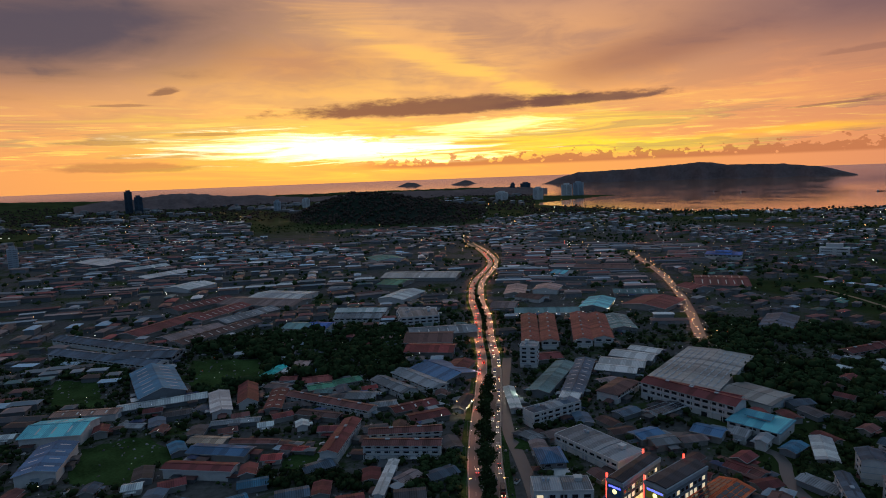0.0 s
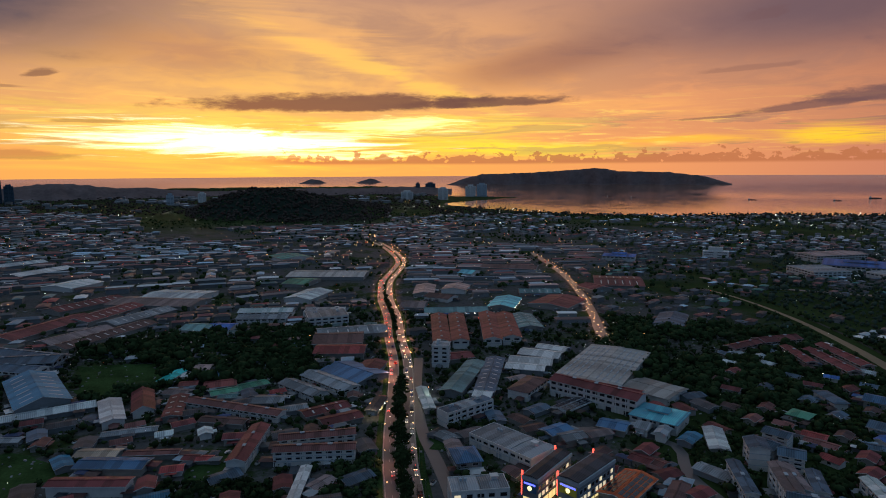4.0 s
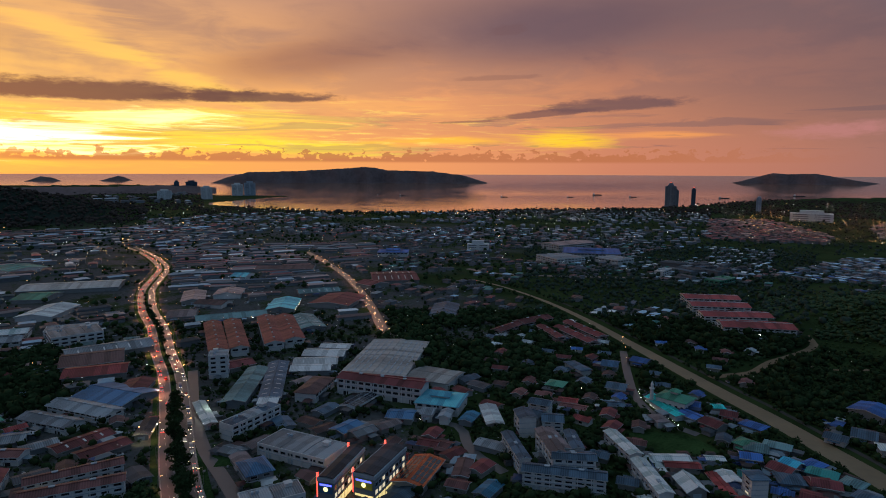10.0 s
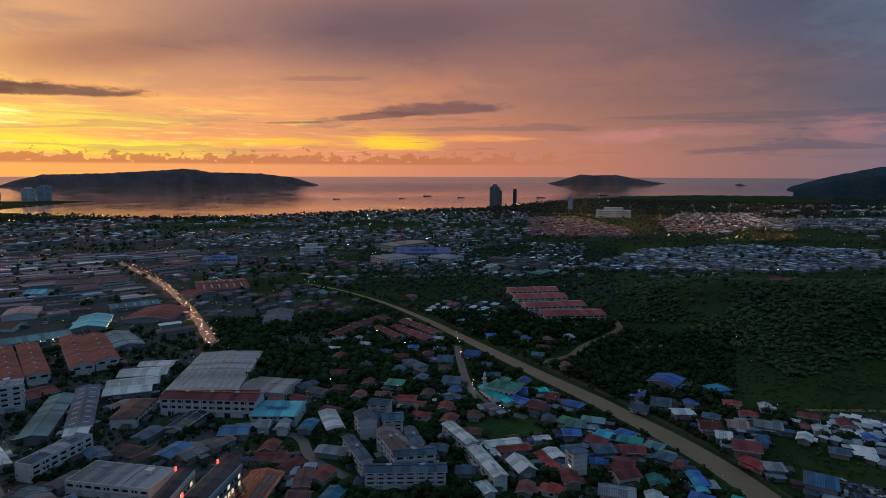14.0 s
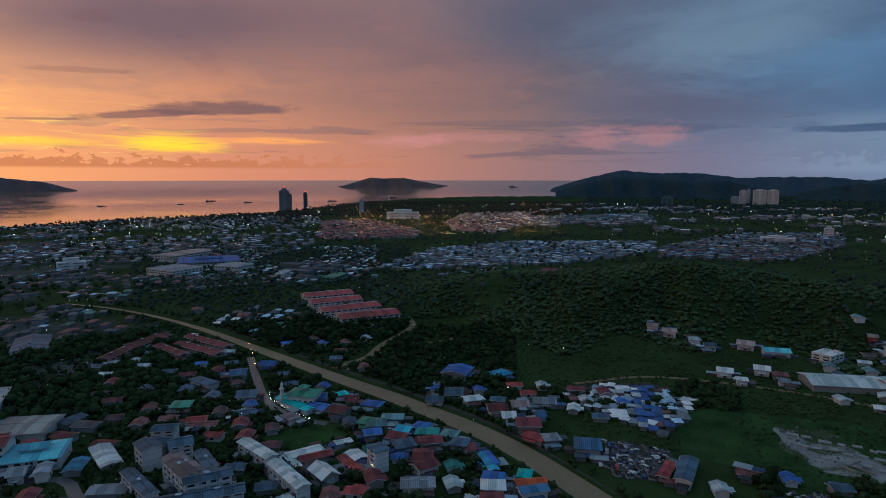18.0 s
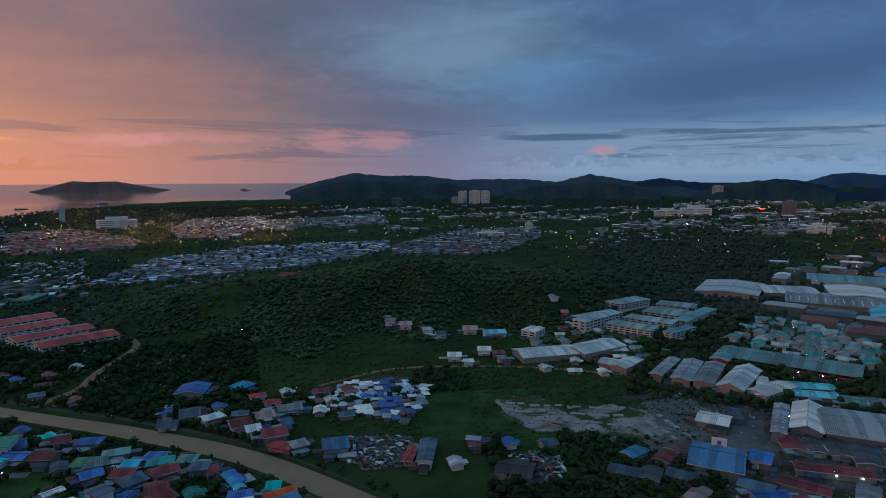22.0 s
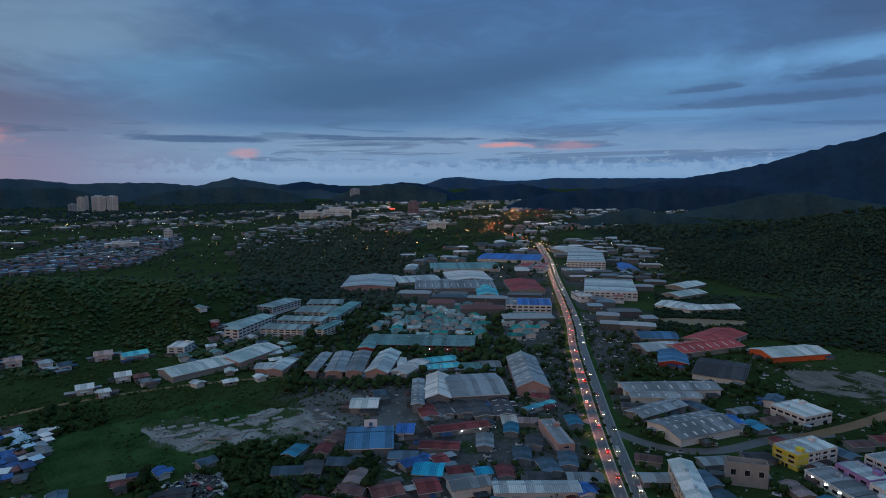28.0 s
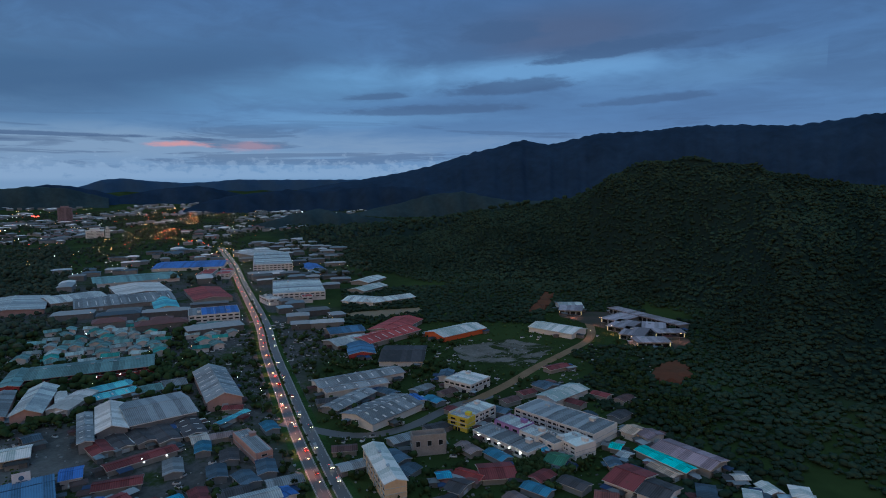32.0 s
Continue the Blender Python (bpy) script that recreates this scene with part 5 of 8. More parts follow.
shed(60, -313, 154, 15, 6, 3.8, "tan", "cream")
shed(89, -329, -179, 5, 7, 3.5, "turquoise", "cream")
shed(82, -321, 166, 5, 7, 3.5, "light_grey", "cream")
shed(72, -293, 166, 15, 23, 5.7, "maroon", "white")
shed(57, -287, 167, 13, 18, 5.7, "dark", "white")
shed(26, -324, -149, 6, 5, 3.8, "white", "white")
shed(144, -393, -107, 36, 16, 5.7, "pale_blue", "white")
shed(162, -405, 161, 12, 14, 3.8, "slate", "cream")
shed(171, -451, -117, 20, 9, 3.8, "maroon", "cream")
shed(298, -510, -108, 55, 28, 5.7, "pale_blue", "orange")
shed(215, -568, 171, 48, 29, 5.7, "pale_blue", "white")
shed(245, -685, -150, 27, 35, 4.8, "light_grey", "white")
shed(363, -500, -260, 61, 32, 5.7, "red", "cream")
shed(348, -462, -99, 66, 29, 5.7, "red", "cream")
shed(367, -428, -108, 36, 26, 4.8, "light_grey", "cream")
shed(338, -412, -227, 36, 22, 4.8, "slate_blue", "red")
shed(296, -418, -150, 36, 48, 4.8, "dark", "white")
shed(396, -458, -124, 34, 27, 4.8, "slate_blue", "cream")
shed(-302, 615, 69, 94, 30, 5.4, "maroon", "cream")
shed(-259, 581, 57, 60, 23, 4.8, "rose_grey", "cream")
shed(-233, 581, 62, 97, 23, 4.8, "brown", "cream")
shed(-310, 721, 57, 79, 32, 5.4, "maroon", "cream")
shed(-268, 670, 69, 79, 30, 5.4, "maroon", "cream")
shed(-229, 652, 60, 74, 26, 4.8, "grey", "cream")
shed(-231, 722, -15, 102, 46, 5.4, "rose_grey", "cream")
shed(-219, 754, -16, 71, 58, 6.0, "light_grey", "white", rise=2.5)
block(-310, 536, -24, 162, 17, 5.5, "slate", "white", floors=2, top='gable')
block(-295, 495, -21, 124, 17, 5.5, "slate", "white", floors=2, top='gable')
block(-99, 624, -5, 49, 21, 5.5, "grey", "white", floors=2, top='gable')
block(-100, 652, -5, 55, 20, 5.5, "pale_blue", "white", floors=2, top='gable')
block(-39, 639, -4, 41, 22, 6.5, "grey", "white", floors=3)
shed(-64, 735, -114, 56, 34, 6.0, "light_grey", "white")
shed(-49, 884, -10, 109, 53, 6.0, "cream", "cream")
shed(-82, 833, -23, 34, 45, 4.8, "green", "cream")
shed(77, 749, -99, 58, 24, 5.4, "rose", "cream")
shed(57, 665, -14, 26, 33, 4.8, "rose_grey", "cream")
shed(99, 632, -4, 66, 25, 4.8, "teal_grey", "cream", lit=True)
shed(-132, 592, -17, 24, 26, 4.8, "blue", "white")
shed(-154, 594, -16, 26, 25, 4.8, "aqua", "white")
shed(159, 661, -113, 53, 29, 4.8, "light_blue", "cream", lit=True)
shed(303, 557, -124, 50, 26, 5.4, "slate", "white")
block(319, 464, 22, 36, 11, 4.8, "maroon", "rose", floors=2, top='gable')
block(358, 476, 9, 39, 15, 4.8, "maroon", "rose", floors=2, top='gable')
block(345, 432, -103, 44, 8, 4.8, "maroon", "rose", floors=2, top='gable')
block(379, 426, -98, 58, 10, 4.8, "maroon", "rose", floors=2, top='gable')
block(359, 415, -98, 57, 10, 4.8, "maroon", "rose", floors=2, top='gable')
block(593, 459, -36, 58, 27, 8.0, "red", "cream", floors=3, top='gable')
block(567, 428, -37, 58, 27, 8.0, "red", "cream", floors=3, top='gable')
block(542, 390, -34, 65, 26, 8.0, "red", "cream", floors=3, top='gable')
block(522, 353, -39, 62, 29, 8.0, "red", "cream", floors=3, top='gable', lit=True)
shed(224, 911, -23, 83, 38, 5.4, "brown", "cream")
shed(337, 767, -19, 61, 73, 5.4, "maroon", "cream")
shed(291, 733, -73, 31, 30, 5.4, "maroon", "cream")
shed(215, 718, -9, 48, 26, 4.8, "teal_grey", "cream")
shed(153, 868, -34, 21, 33, 6.0, "light_blue", "white")
hall(432, 985, -28, 52, 40, 8.0, "blue", "white")
shed(42, 382, -87, 38, 6, 4.3, "pale_blue", "white", lit=True)
block(54, 257, -0, 26, 13, 9.2, "grey", "white", floors=2)
shed(8, 455, 70, 21, 17, 4.3, "maroon", "cream")
block(152, 366, -48, 60, 14, 11, "maroon", "white", floors=3, top='gable')
block(62, 459, 76, 13, 13, 16.6, "grey", "white", floors=5)
shed(117, 754, 71, 36, 30, 5.8, "rose", "white")
shed(92, 705, -40, 33, 23, 5, "brown", "white")
shed(219, 656, 49, 56, 46, 5, "maroon", "cream")
block(201, 273, 69, 12, 9, 12, "slate", "white", floors=4, top='gable')
block(192, 239, 70, 27, 6, 12, "rose_grey", "white", floors=4, top='gable')
block(191, 219, -35, 20, 7, 12, "slate", "white", floors=4, top='gable')
house(278, 165, -40, 12, 11, 5, "slate", "cream")
shed(-235, 370, 6, 40, 10, 5.8, "pale_rust", "white")
shed(-196, 353, -5, 15, 6, 2.9, "grey", "cream")
block(-258, 495, 2, 49, 23, 7.4, "slate", "grey", floors=2, top='gable')
shed(-682, 1154, -34, 113, 63, 6.5, "white", "grey")
shed(-556, 1062, 51, 73, 35, 5.8, "light_grey", "grey")
shed(-481, 974, 61, 86, 39, 5.8, "white", "grey")
shed(-381, 852, 67, 51, 49, 5.8, "pale_blue", "white")
block(-35, 606, 11, 39, 31, 10.1, "grey", "white", floors=3)
shed(-127, 1080, -59, 57, 53, 6.5, "teal", "white")
shed(-9, 558, 8, 62, 30, 5.8, "grey", "cream")
house(405, 193, 7, 21, 20, 6, "blue", "cream")
house(260, 142, -27, 12, 9, 6, "maroon", "white")
hall(745, 826, -41, 97, 80, 9, "blue", "white")
block(719, 741, -82, 45, 41, 8.3, "grey", "white", floors=2)
block(689, 613, 22, 35, 12, 9.2, "white", "white", floors=3)
block(709, 534, 10, 45, 21, 7.4, "green", "green", floors=2)
block(776, 925, 5, 98, 48, 11, "rose", "white", floors=3, top='gable')
block(644, 788, 87, 60, 54, 10.1, "grey", "cream", floors=3)
shed(420, -209, -57, 36, 14, 6.5, "white", "white")
block(611, -127, -45, 59, 15, 12, "aqua_grey", "white", floors=4, top='hip')
shed(822, -347, -29, 102, 73, 6.5, "light_grey", "rose")
shed(744, -441, 63, 109, 83, 5.8, "grey", "cream")
shed(791, -492, -23, 84, 64, 6.5, "white", "cream")
shed(806, -412, 76, 63, 61, 6.5, "light_grey", "cream")
shed(682, -518, -28, 90, 45, 5.8, "red", "cream")
block(557, -430, 54, 51, 42, 11, "blue", "white", floors=3)
block(833, -772, -42, 180, 63, 14.7, "light_grey", "white", floors=4)
shed(962, -862, -15, 79, 76, 10.1, "white", "cream")
block(597, -597, -43, 108, 65, 10.1, "light_grey", "white", floors=3)
block(578, -531, -24, 34, 17, 7.4, "white", "white", floors=2)
block(554, -568, -40, 42, 13, 7.4, "red", "white", floors=2)
shed(740, -777, -35, 73, 28, 5.8, "blue", "cream")
shed(954, -695, 45, 115, 94, 5.8, "blue", "white")
shed(894, -550, 63, 115, 79, 5.8, "teal_grey", "white")
block(825, -629, -49, 64, 20, 8.3, "red", "cream", floors=3)
block(808, -650, -48, 63, 20, 8.3, "red", "cream", floors=3)
shed(675, -451, -30, 67, 26, 5, "light_blue", "white")
shed(220, -176, 61, 40, 10, 5.8, "light_grey", "white")
shed(208, -195, -15, 9, 8, 5, "blue", "white")
shed(236, -389, -68, 16, 9, 5, "slate", "white")
concrete(178, -274, 44, 19, 7, 12, "grey", "grey")
house(38, -299, -77, 13, 8, 5, "slate", "cream")
house(19, -306, -80, 10, 7, 5, "pale_blue", "cream")
house(-0, -319, -78, 11, 8, 6, "pale_blue", "cream")
shed(480, -593, 15, 41, 38, 5, "light_grey", "white")
shed(455, -613, 67, 61, 26, 5, "light_grey", "cream")
shed(528, -662, -88, 55, 28, 5, "pale_blue", "cream")
shed(571, -718, -81, 55, 29, 5, "light_grey", "cream")
mall(88, 262, 45, 33, 8, 14, "black", "dark")
mall(105, 256, 39, 32, 11, 14, "black", "grey")
house(587, 0, -90, 14, 17, 6.4, "rose", "white")
house(575, -23, -79, 21, 15, 5.8, "light_blue", "white")
house(514, -12, -89, 11, 13, 6.4, "white", "white")
house(497, 13, -88, 11, 13, 5.8, "pale_blue", "white")
house(480, 1, -83, 7, 8, 5.8, "pale_blue", "white")
house(586, 78, -86, 10, 11, 5.8, "rose", "white")
house(584, 63, -83, 12, 15, 5.8, "rose", "white")
house(576, 41, -74, 9, 11, 5.8, "light_grey", "white")
house(568, 28, -74, 9, 11, 5.8, "slate", "white")
house(627, -97, -88, 7, 9, 6.4, "rose", "red")
house(606, -105, -74, 10, 12, 6.4, "light_grey", "white")
house(507, -24, -82, 10, 10, 5.1, "rust", "cream")
house(492, -26, -84, 7, 8, 5.1, "grey", "white")
shed(855, 238, -88, 19, 23, 6.0, "white", "white")
shed(806, 212, -66, 31, 35, 6.0, "brown", "brown")
shed(727, 221, -85, 16, 19, 4.8, "maroon", "cream")
mosque(309, 260, -74, 19, 14, 7, "green", "white")


def trade_unit(x, y, turn, long, deep, h, lit):
    """A plain modern unit under a thin oversailing roof, dark glass in front."""
    FOOT.append((x, y, turn, long, deep))
    root = thing("trade_unit", x, y, turn, "grey trade unit with a thin flat roof" + (" and warm strip lamps" if lit else " and dark glazed front"), "workshop", "hillside trade units")
    part("wall", shell(long, deep, h).mesh("wall", wall_paint("grey")), root)
    part("roof", Shape().box(-long / 2 - 1.2, long / 2 + 1.2, -deep / 2 - 1.2, deep / 2 + 2.6, h, h + 0.45).mesh("roof", roof_paint("lilac")), root, label="thin lilac-grey metal roof")
    n = max(2, int(long / 6))
    for i in range(n):
        part("shop_window", WINDOW, root, ((i + 0.5 - n / 2) * long / n, deep / 2, 0.3), 180, (long / n * 0.86, 1, h * 0.75))
    part("roof_plant", VENT, root, (long * 0.2, -deep * 0.2, h + 0.45), 0, (2.4, 2.0, 1.6))
    if lit:
        for sx in (-1, 1):
            part("strip_lamp", Shape().box(-0.12, 0.12, -0.1, 0.1, 0.4, h - 0.4).mesh("strip_lamp", SHOP_LIGHT), root, (sx * (long / 2 + 0.1), deep / 2 + 0.2, 0), label="warm upright strip lamp")


trade_unit(174, -647, -16, 23, 36, 5.0, True)
trade_unit(162, -617, -5, 22, 34, 5.0, True)
trade_unit(145, -591, 3, 21, 33, 5.0, True)
trade_unit(124, -565, 30, 29, 18, 5.5, True)
trade_unit(135, -626, 13, 21, 25, 5.0, False)
trade_unit(118, -609, 30, 27, 14, 5.0, True)
trade_unit(151, -664, -30, 99, 12, 6.0, False)
trade_unit(236, -666, 17, 24, 32, 5.5, True)

# ---- tall buildings far off ----
tower(2107, 1855, -49, 45, 36, 86, "grey", 28, "tall dark curved tower standing by the shore", 14)
tower(2124, 1843, -49, 25, 20, 69, "grey", 24, "tall dark curved tower standing by the shore")
tower(2260, 1863, -50, 18, 15, 71, "slate", 20, "slim dark tower under construction by the shore", 6)
tower(2110, 1447, -56, 17, 14, 52, "light_grey", 14, "slim pale tower among trees")
tower(2146, 1471, -56, 16, 13, 49, "light_grey", 14, "slim pale tower among trees")
tower(-1797, 3281, 27, 38, 31, 116, "slate", 18, "dark tower block on the edge of the town", 5)
tower(-1734, 3265, 26, 41, 33, 88, "slate", 14, "dark tower block on the edge of the town")
tower(-866, 1154, 36, 18, 14, 37, "light_grey", 9, "pale office tower in the town")
tower(-828, 3288, 13, 39, 31, 46, "white", 9, "white tower block at the foot of the hills")
tower(-907, 3028, 15, 33, 26, 48, "light_grey", 8, "pale tower block at the foot of the hills")
tower(230, 3338, -4, 66, 52, 42, "white", 8, "white hotel block by the bay")
tower(421, 3293, -7, 54, 43, 60, "white", 12, "white hotel tower by the bay")
tower(633, 3647, -10, 61, 49, 61, "white", 10, "white apartment tower on the point")
tower(699, 3633, -11, 61, 49, 71, "light_grey", 12, "pale apartment tower on the point")
tower(349, 4046, -5, 29, 23, 55, "slate", 10, "dark tower on the ridge above the bay")
tower(439, 4106, -6, 67, 54, 49, "slate", 9, "dark tower on the ridge above the bay")
tower(3682, 56, -89, 35, 28, 70, "white", 22, "white condominium tower on the plain")
tower(3670, 30, -90, 18, 14, 76, "light_grey", 22, "pale condominium tower on the plain")
tower(3647, -24, -90, 64, 51, 76, "white", 24, "white condominium tower on the plain")
tower(3617, -86, -91, 52, 41, 76, "white", 24, "white condominium tower on the plain")
tower(3599, 92, -89, 39, 31, 40, "light_grey", 14, "pale condominium tower on the plain")
tower(3765, -1483, -112, 61, 49, 85, "light_grey", 26, "distant pair of pale towers under the hills")
tower(3752, -1525, -112, 40, 32, 74, "slate", 24, "distant pair of dark towers under the hills")
tower(2386, -1210, -117, 48, 39, 61, "mauve", 16, "tall grey-brown office tower with a red beacon", 3)
tower(1711, -943, -119, 45, 36, 20, "white", 5, "white apartment building among trees")
tower(1679, -960, -120, 12, 10, 25, "white", 6, "white apartment building among trees")
tower(3488, -2379, -124, 39, 31, 25, "light_grey", 8, "far pale flats on a rise")
tower(3456, -2412, -125, 39, 31, 32, "light_grey", 8, "far pale flats on a rise")
tower(1863, 1103, -59, 113, 45, 24, "white", 4, "large white hospital building near the shore")
tower(1588, -52, -92, 71, 29, 11, "white", 4, "white college building on the plain")
tower(1792, -170, -95, 22, 18, 21, "white", 5, "white flats on the plain")
tower(3362, 403, -83, 58, 46, 42, "teal_grey", 9, "greenish tower among trees")
tower(2460, -776, -108, 95, 47, 23, "white", 4, "white office block on the plain")
tower(2525, -911, -110, 119, 60, 29, "white", 4, "white office block on the plain")
tower(600, 974, -32, 41, 16, 13, "white", 3, "white building with a lit front above the trees")

# ---- roads, river and open ground ----
MAIN_ROAD = [(20, 60), (21, 180), (21, 268), (21, 302), (23, 344), (27, 399), (31, 474), (30, 541), (31, 630), (27, 718), (32, 831), (49, 926), (63, 1014), (58, 1123), (45, 1228), (28, 1312)]
EAST_ROAD = [(60, -125), (120, -163), (196, -214), (263, -262), (324, -308), (413, -376), (509, -453), (737, -620), (900, -742), (1080, -868), (1180, -938)]
MARKET_ROAD = [(214, 505), (223, 540), (247, 627), (269, 725), (288, 834), (300, 950), (310, 1100)]
MOSQUE_ROAD = [(370, 367), (331, 323), (300, 284), (286, 250), (288, 225)]
FAR_ROAD = [(474, 800), (500, 730), (620, 640), (760, 560)]
HILL_ROAD = [(196, -350), (190, -400), (188, -452), (183, -502), (180, -560), (200, -620), (236, -666)]
LINK_ROAD = [(280, -262), (230, -270), (209, -295), (202, -341), (189, -374)]
SIDE_ROAD = [(44, 180), (43, 260), (40, 300), (36, 340), (38, 400), (46, 480)]
CAR_PARK_ROAD = [(165, 240), (163, 270), (172, 300), (150, 322), (120, 330)]
RIVER = [(432, 720), (440, 651), (435, 563), (417, 470), (394, 389), (373, 317), (357, 261), (345, 215), (333, 178), (323, 147), (308, 113), (288, 80), (262, 42), (236, 5), (205, -40)]
DIRT_TRACK = [(378, 288), (397, 285), (415, 281), (450, 290), (483, 293), (508, 296), (531, 303), (545, 319)]
DIRT_BRANCH = [(469, 279), (472, 261), (492, 246), (502, 244)]
ROADS = [(MAIN_ROAD, 10.5), (EAST_ROAD, 9), (MARKET_ROAD, 5), (MOSQUE_ROAD, 3), (FAR_ROAD, 6), (HILL_ROAD, 4), (LINK_ROAD, 4), (SIDE_ROAD, 4), (CAR_PARK_ROAD, 4), (RIVER, 15), (DIRT_TRACK, 5), (DIRT_BRANCH, 3)]


def spline(pts, step=8.0):
    """Evenly spaced points along a smooth line through pts, with their headings."""
    p = np.array(pts, float)
    out = []
    q = np.vstack([2 * p[0] - p[1], p, 2 * p[-1] - p[-2]])
    for i in range(1, len(q) - 2):
        n = max(2, int(np.hypot(*(q[i + 1] - q[i])) / step))
        for t in np.arange(n) / n:
            out.append(0.5 * (2 * q[i] + (q[i + 1] - q[i - 1]) * t + (2 * q[i - 1] - 5 * q[i] + 4 * q[i + 1] - q[i + 2]) * t * t + (3 * q[i] - q[i - 1] - 3 * q[i + 1] + q[i + 2]) * t ** 3))
    out.append(p[-1])
    out = np.array(out)
    d = np.gradient(out, axis=0)
    return out, d / np.hypot(d[:, 0], d[:, 1])[:, None]


def strip(name, pts, left, right, z, mat, label, thick=0.0, kind="structure", parent=None):
    """A ribbon between two offsets from a line, draped on the land, with edges of that thickness."""
    c, d = spline(pts)
    n = np.stack([-d[:, 1], d[:, 0]], -1)
    l = left if np.ndim(left) == 0 else np.interp(np.linspace(0, 1, len(c)), np.linspace(0, 1, len(left)), left)
    r = right if np.ndim(right) == 0 else np.interp(np.linspace(0, 1, len(c)), np.linspace(0, 1, len(right)), right)
    a, b = c + n * np.reshape(l, (-1, 1)), c + n * np.reshape(r, (-1, 1))
    za, zb = height(a[:, 0], a[:, 1]) + z, height(b[:, 0], b[:, 1]) + z
    rows = [np.column_stack([a, za - thick - 0.02]), np.column_stack([a, za]), np.column_stack([b, zb]), np.column_stack([b, zb - thick - 0.02])]
    m = len(c)
    co = np.concatenate(rows)
    i, j = np.meshgrid(np.arange(3), np.arange(m - 1), indexing="ij")
    q = (i * m + j).ravel()
    ob = raw_mesh(name, co, np.stack([q, q + m, q + m + 1, q + 1], -1)[:, ::-1], mat)
    if parent:
        ob.parent = parent
        return ob
    return tagged(ob, label, name.replace("_", " "), kind=kind)


PAINT_WHITE = material("road_paint", (0.55, 0.54, 0.50), 0.8, vary=0.4, scale=0.2, fine=2.0)


def dual_road(pts, label, gap, wide=6.3):
    for k, (a, b) in enumerate(((gap + wide, gap), (-gap, -gap - wide))):
        road = strip("road", pts, a, b, 0.10, ASPHALT, label, 0.1)
        for e in (a - 0.3, b + 0.3):
            strip("edge_line", pts, e + 0.09, e - 0.09, 0.114, PAINT_WHITE, "", parent=road)
        c, d = spline(pts, 4.0)
        s = Shape()
        for i in range(0, len(c) - 1, 3):
            n = np.array([-d[i][1], d[i][0]])
            p, q = c[i] + n * (a + b) / 2, c[i] + n * (a + b) / 2 + d[i] * 3.6
            s.face([(*(p + n * 0.08), 0.114), (*(p - n * 0.08), 0.114), (*(q - n * 0.08), 0.114), (*(q + n * 0.08), 0.114)])
        lane = new("lane_marks", s.mesh("lane_marks", PAINT_WHITE))
        lane.parent = road
        for e in (a + 0.15, b - 0.15):
            strip("kerb", pts, e + 0.15, e - 0.15, 0.22, CONCRETE, "pale concrete kerb along the road", 0.25)
    strip("verge", pts, gap - 0.3, -gap + 0.3, 0.20, LAWN, "grassy median between the carriageways")
    strip("verge", pts, gap + wide + 4, gap + wide + 0.3, 0.07, LAWN, "rough grass verge beside the road")
    strip("verge", pts, -gap - wide - 0.3, -gap - wide - 4, 0.07, LAWN, "rough grass verge beside the road")


def in_footprint(x, y, grow=1.5):
    hit = np.zeros(len(x), bool)
    for fx, fy, turn, L, W in FOOT:
        near = (abs(x - fx) < L + 20) & (abs(y - fy) < L + 20)
        if near.any():
            c, s = math.cos(radians(turn)), math.sin(radians(turn))
            u, v = (x - fx) * c + (y - fy) * s, -(x - fx) * s + (y - fy) * c
            hit |= near & (abs(u) < L / 2 + grow) & (abs(v) < W / 2 + grow)
    return hit


def on_road(x, y, grow=2.0):
    hit = np.zeros(len(x), bool)
    for pts, half in ROADS:
        for (x0, y0), (x1, y1) in zip(pts, pts[1:]):
            l2 = (x1 - x0) ** 2 + (y1 - y0) ** 2
            t = np.clip(((x - x0) * (x1 - x0) + (y - y0) * (y1 - y0)) / l2, 0, 1)
            hit |= np.hypot(x - x0 - t * (x1 - x0), y - y0 - t * (y1 - y0)) < half + grow
    return hit


def inside(x, y, poly):
    hit = np.zeros(len(x), bool)
    for (x0, y0), (x1, y1) in zip(poly, poly[1:] + poly[:1]):
        if y0 != y1:
            hit ^= ((y0 > y) != (y1 > y)) & (x < (x1 - x0) * (y - y0) / (y1 - y0) + x0)
    return hit


OPEN = []


def patch(name, poly, mat, label, z=0.06, keep=True):
    """A flat piece of open ground."""
    if keep:
        OPEN.append(poly)
    rng = random.Random(int(poly[0][0] * 3 + poly[0][1]))
    edge = []
    for (x0, y0), (x1, y1) in zip(poly, poly[1:] + poly[:1]):
        n = max(2, int(math.hypot(x1 - x0, y1 - y0) / 5))
        edge += [(x0 + (x1 - x0) * i / n + rng.uniform(-2, 2), y0 + (y1 - y0) * i / n + rng.uniform(-2, 2)) for i in range(n)]
    s = Shape().face([(px, py, z + 0.006 * len(OPEN)) for px, py in edge])
    ob = new(name, s.mesh(name, mat))
    return tagged(ob, label, name.replace("_", " "), kind="structure")


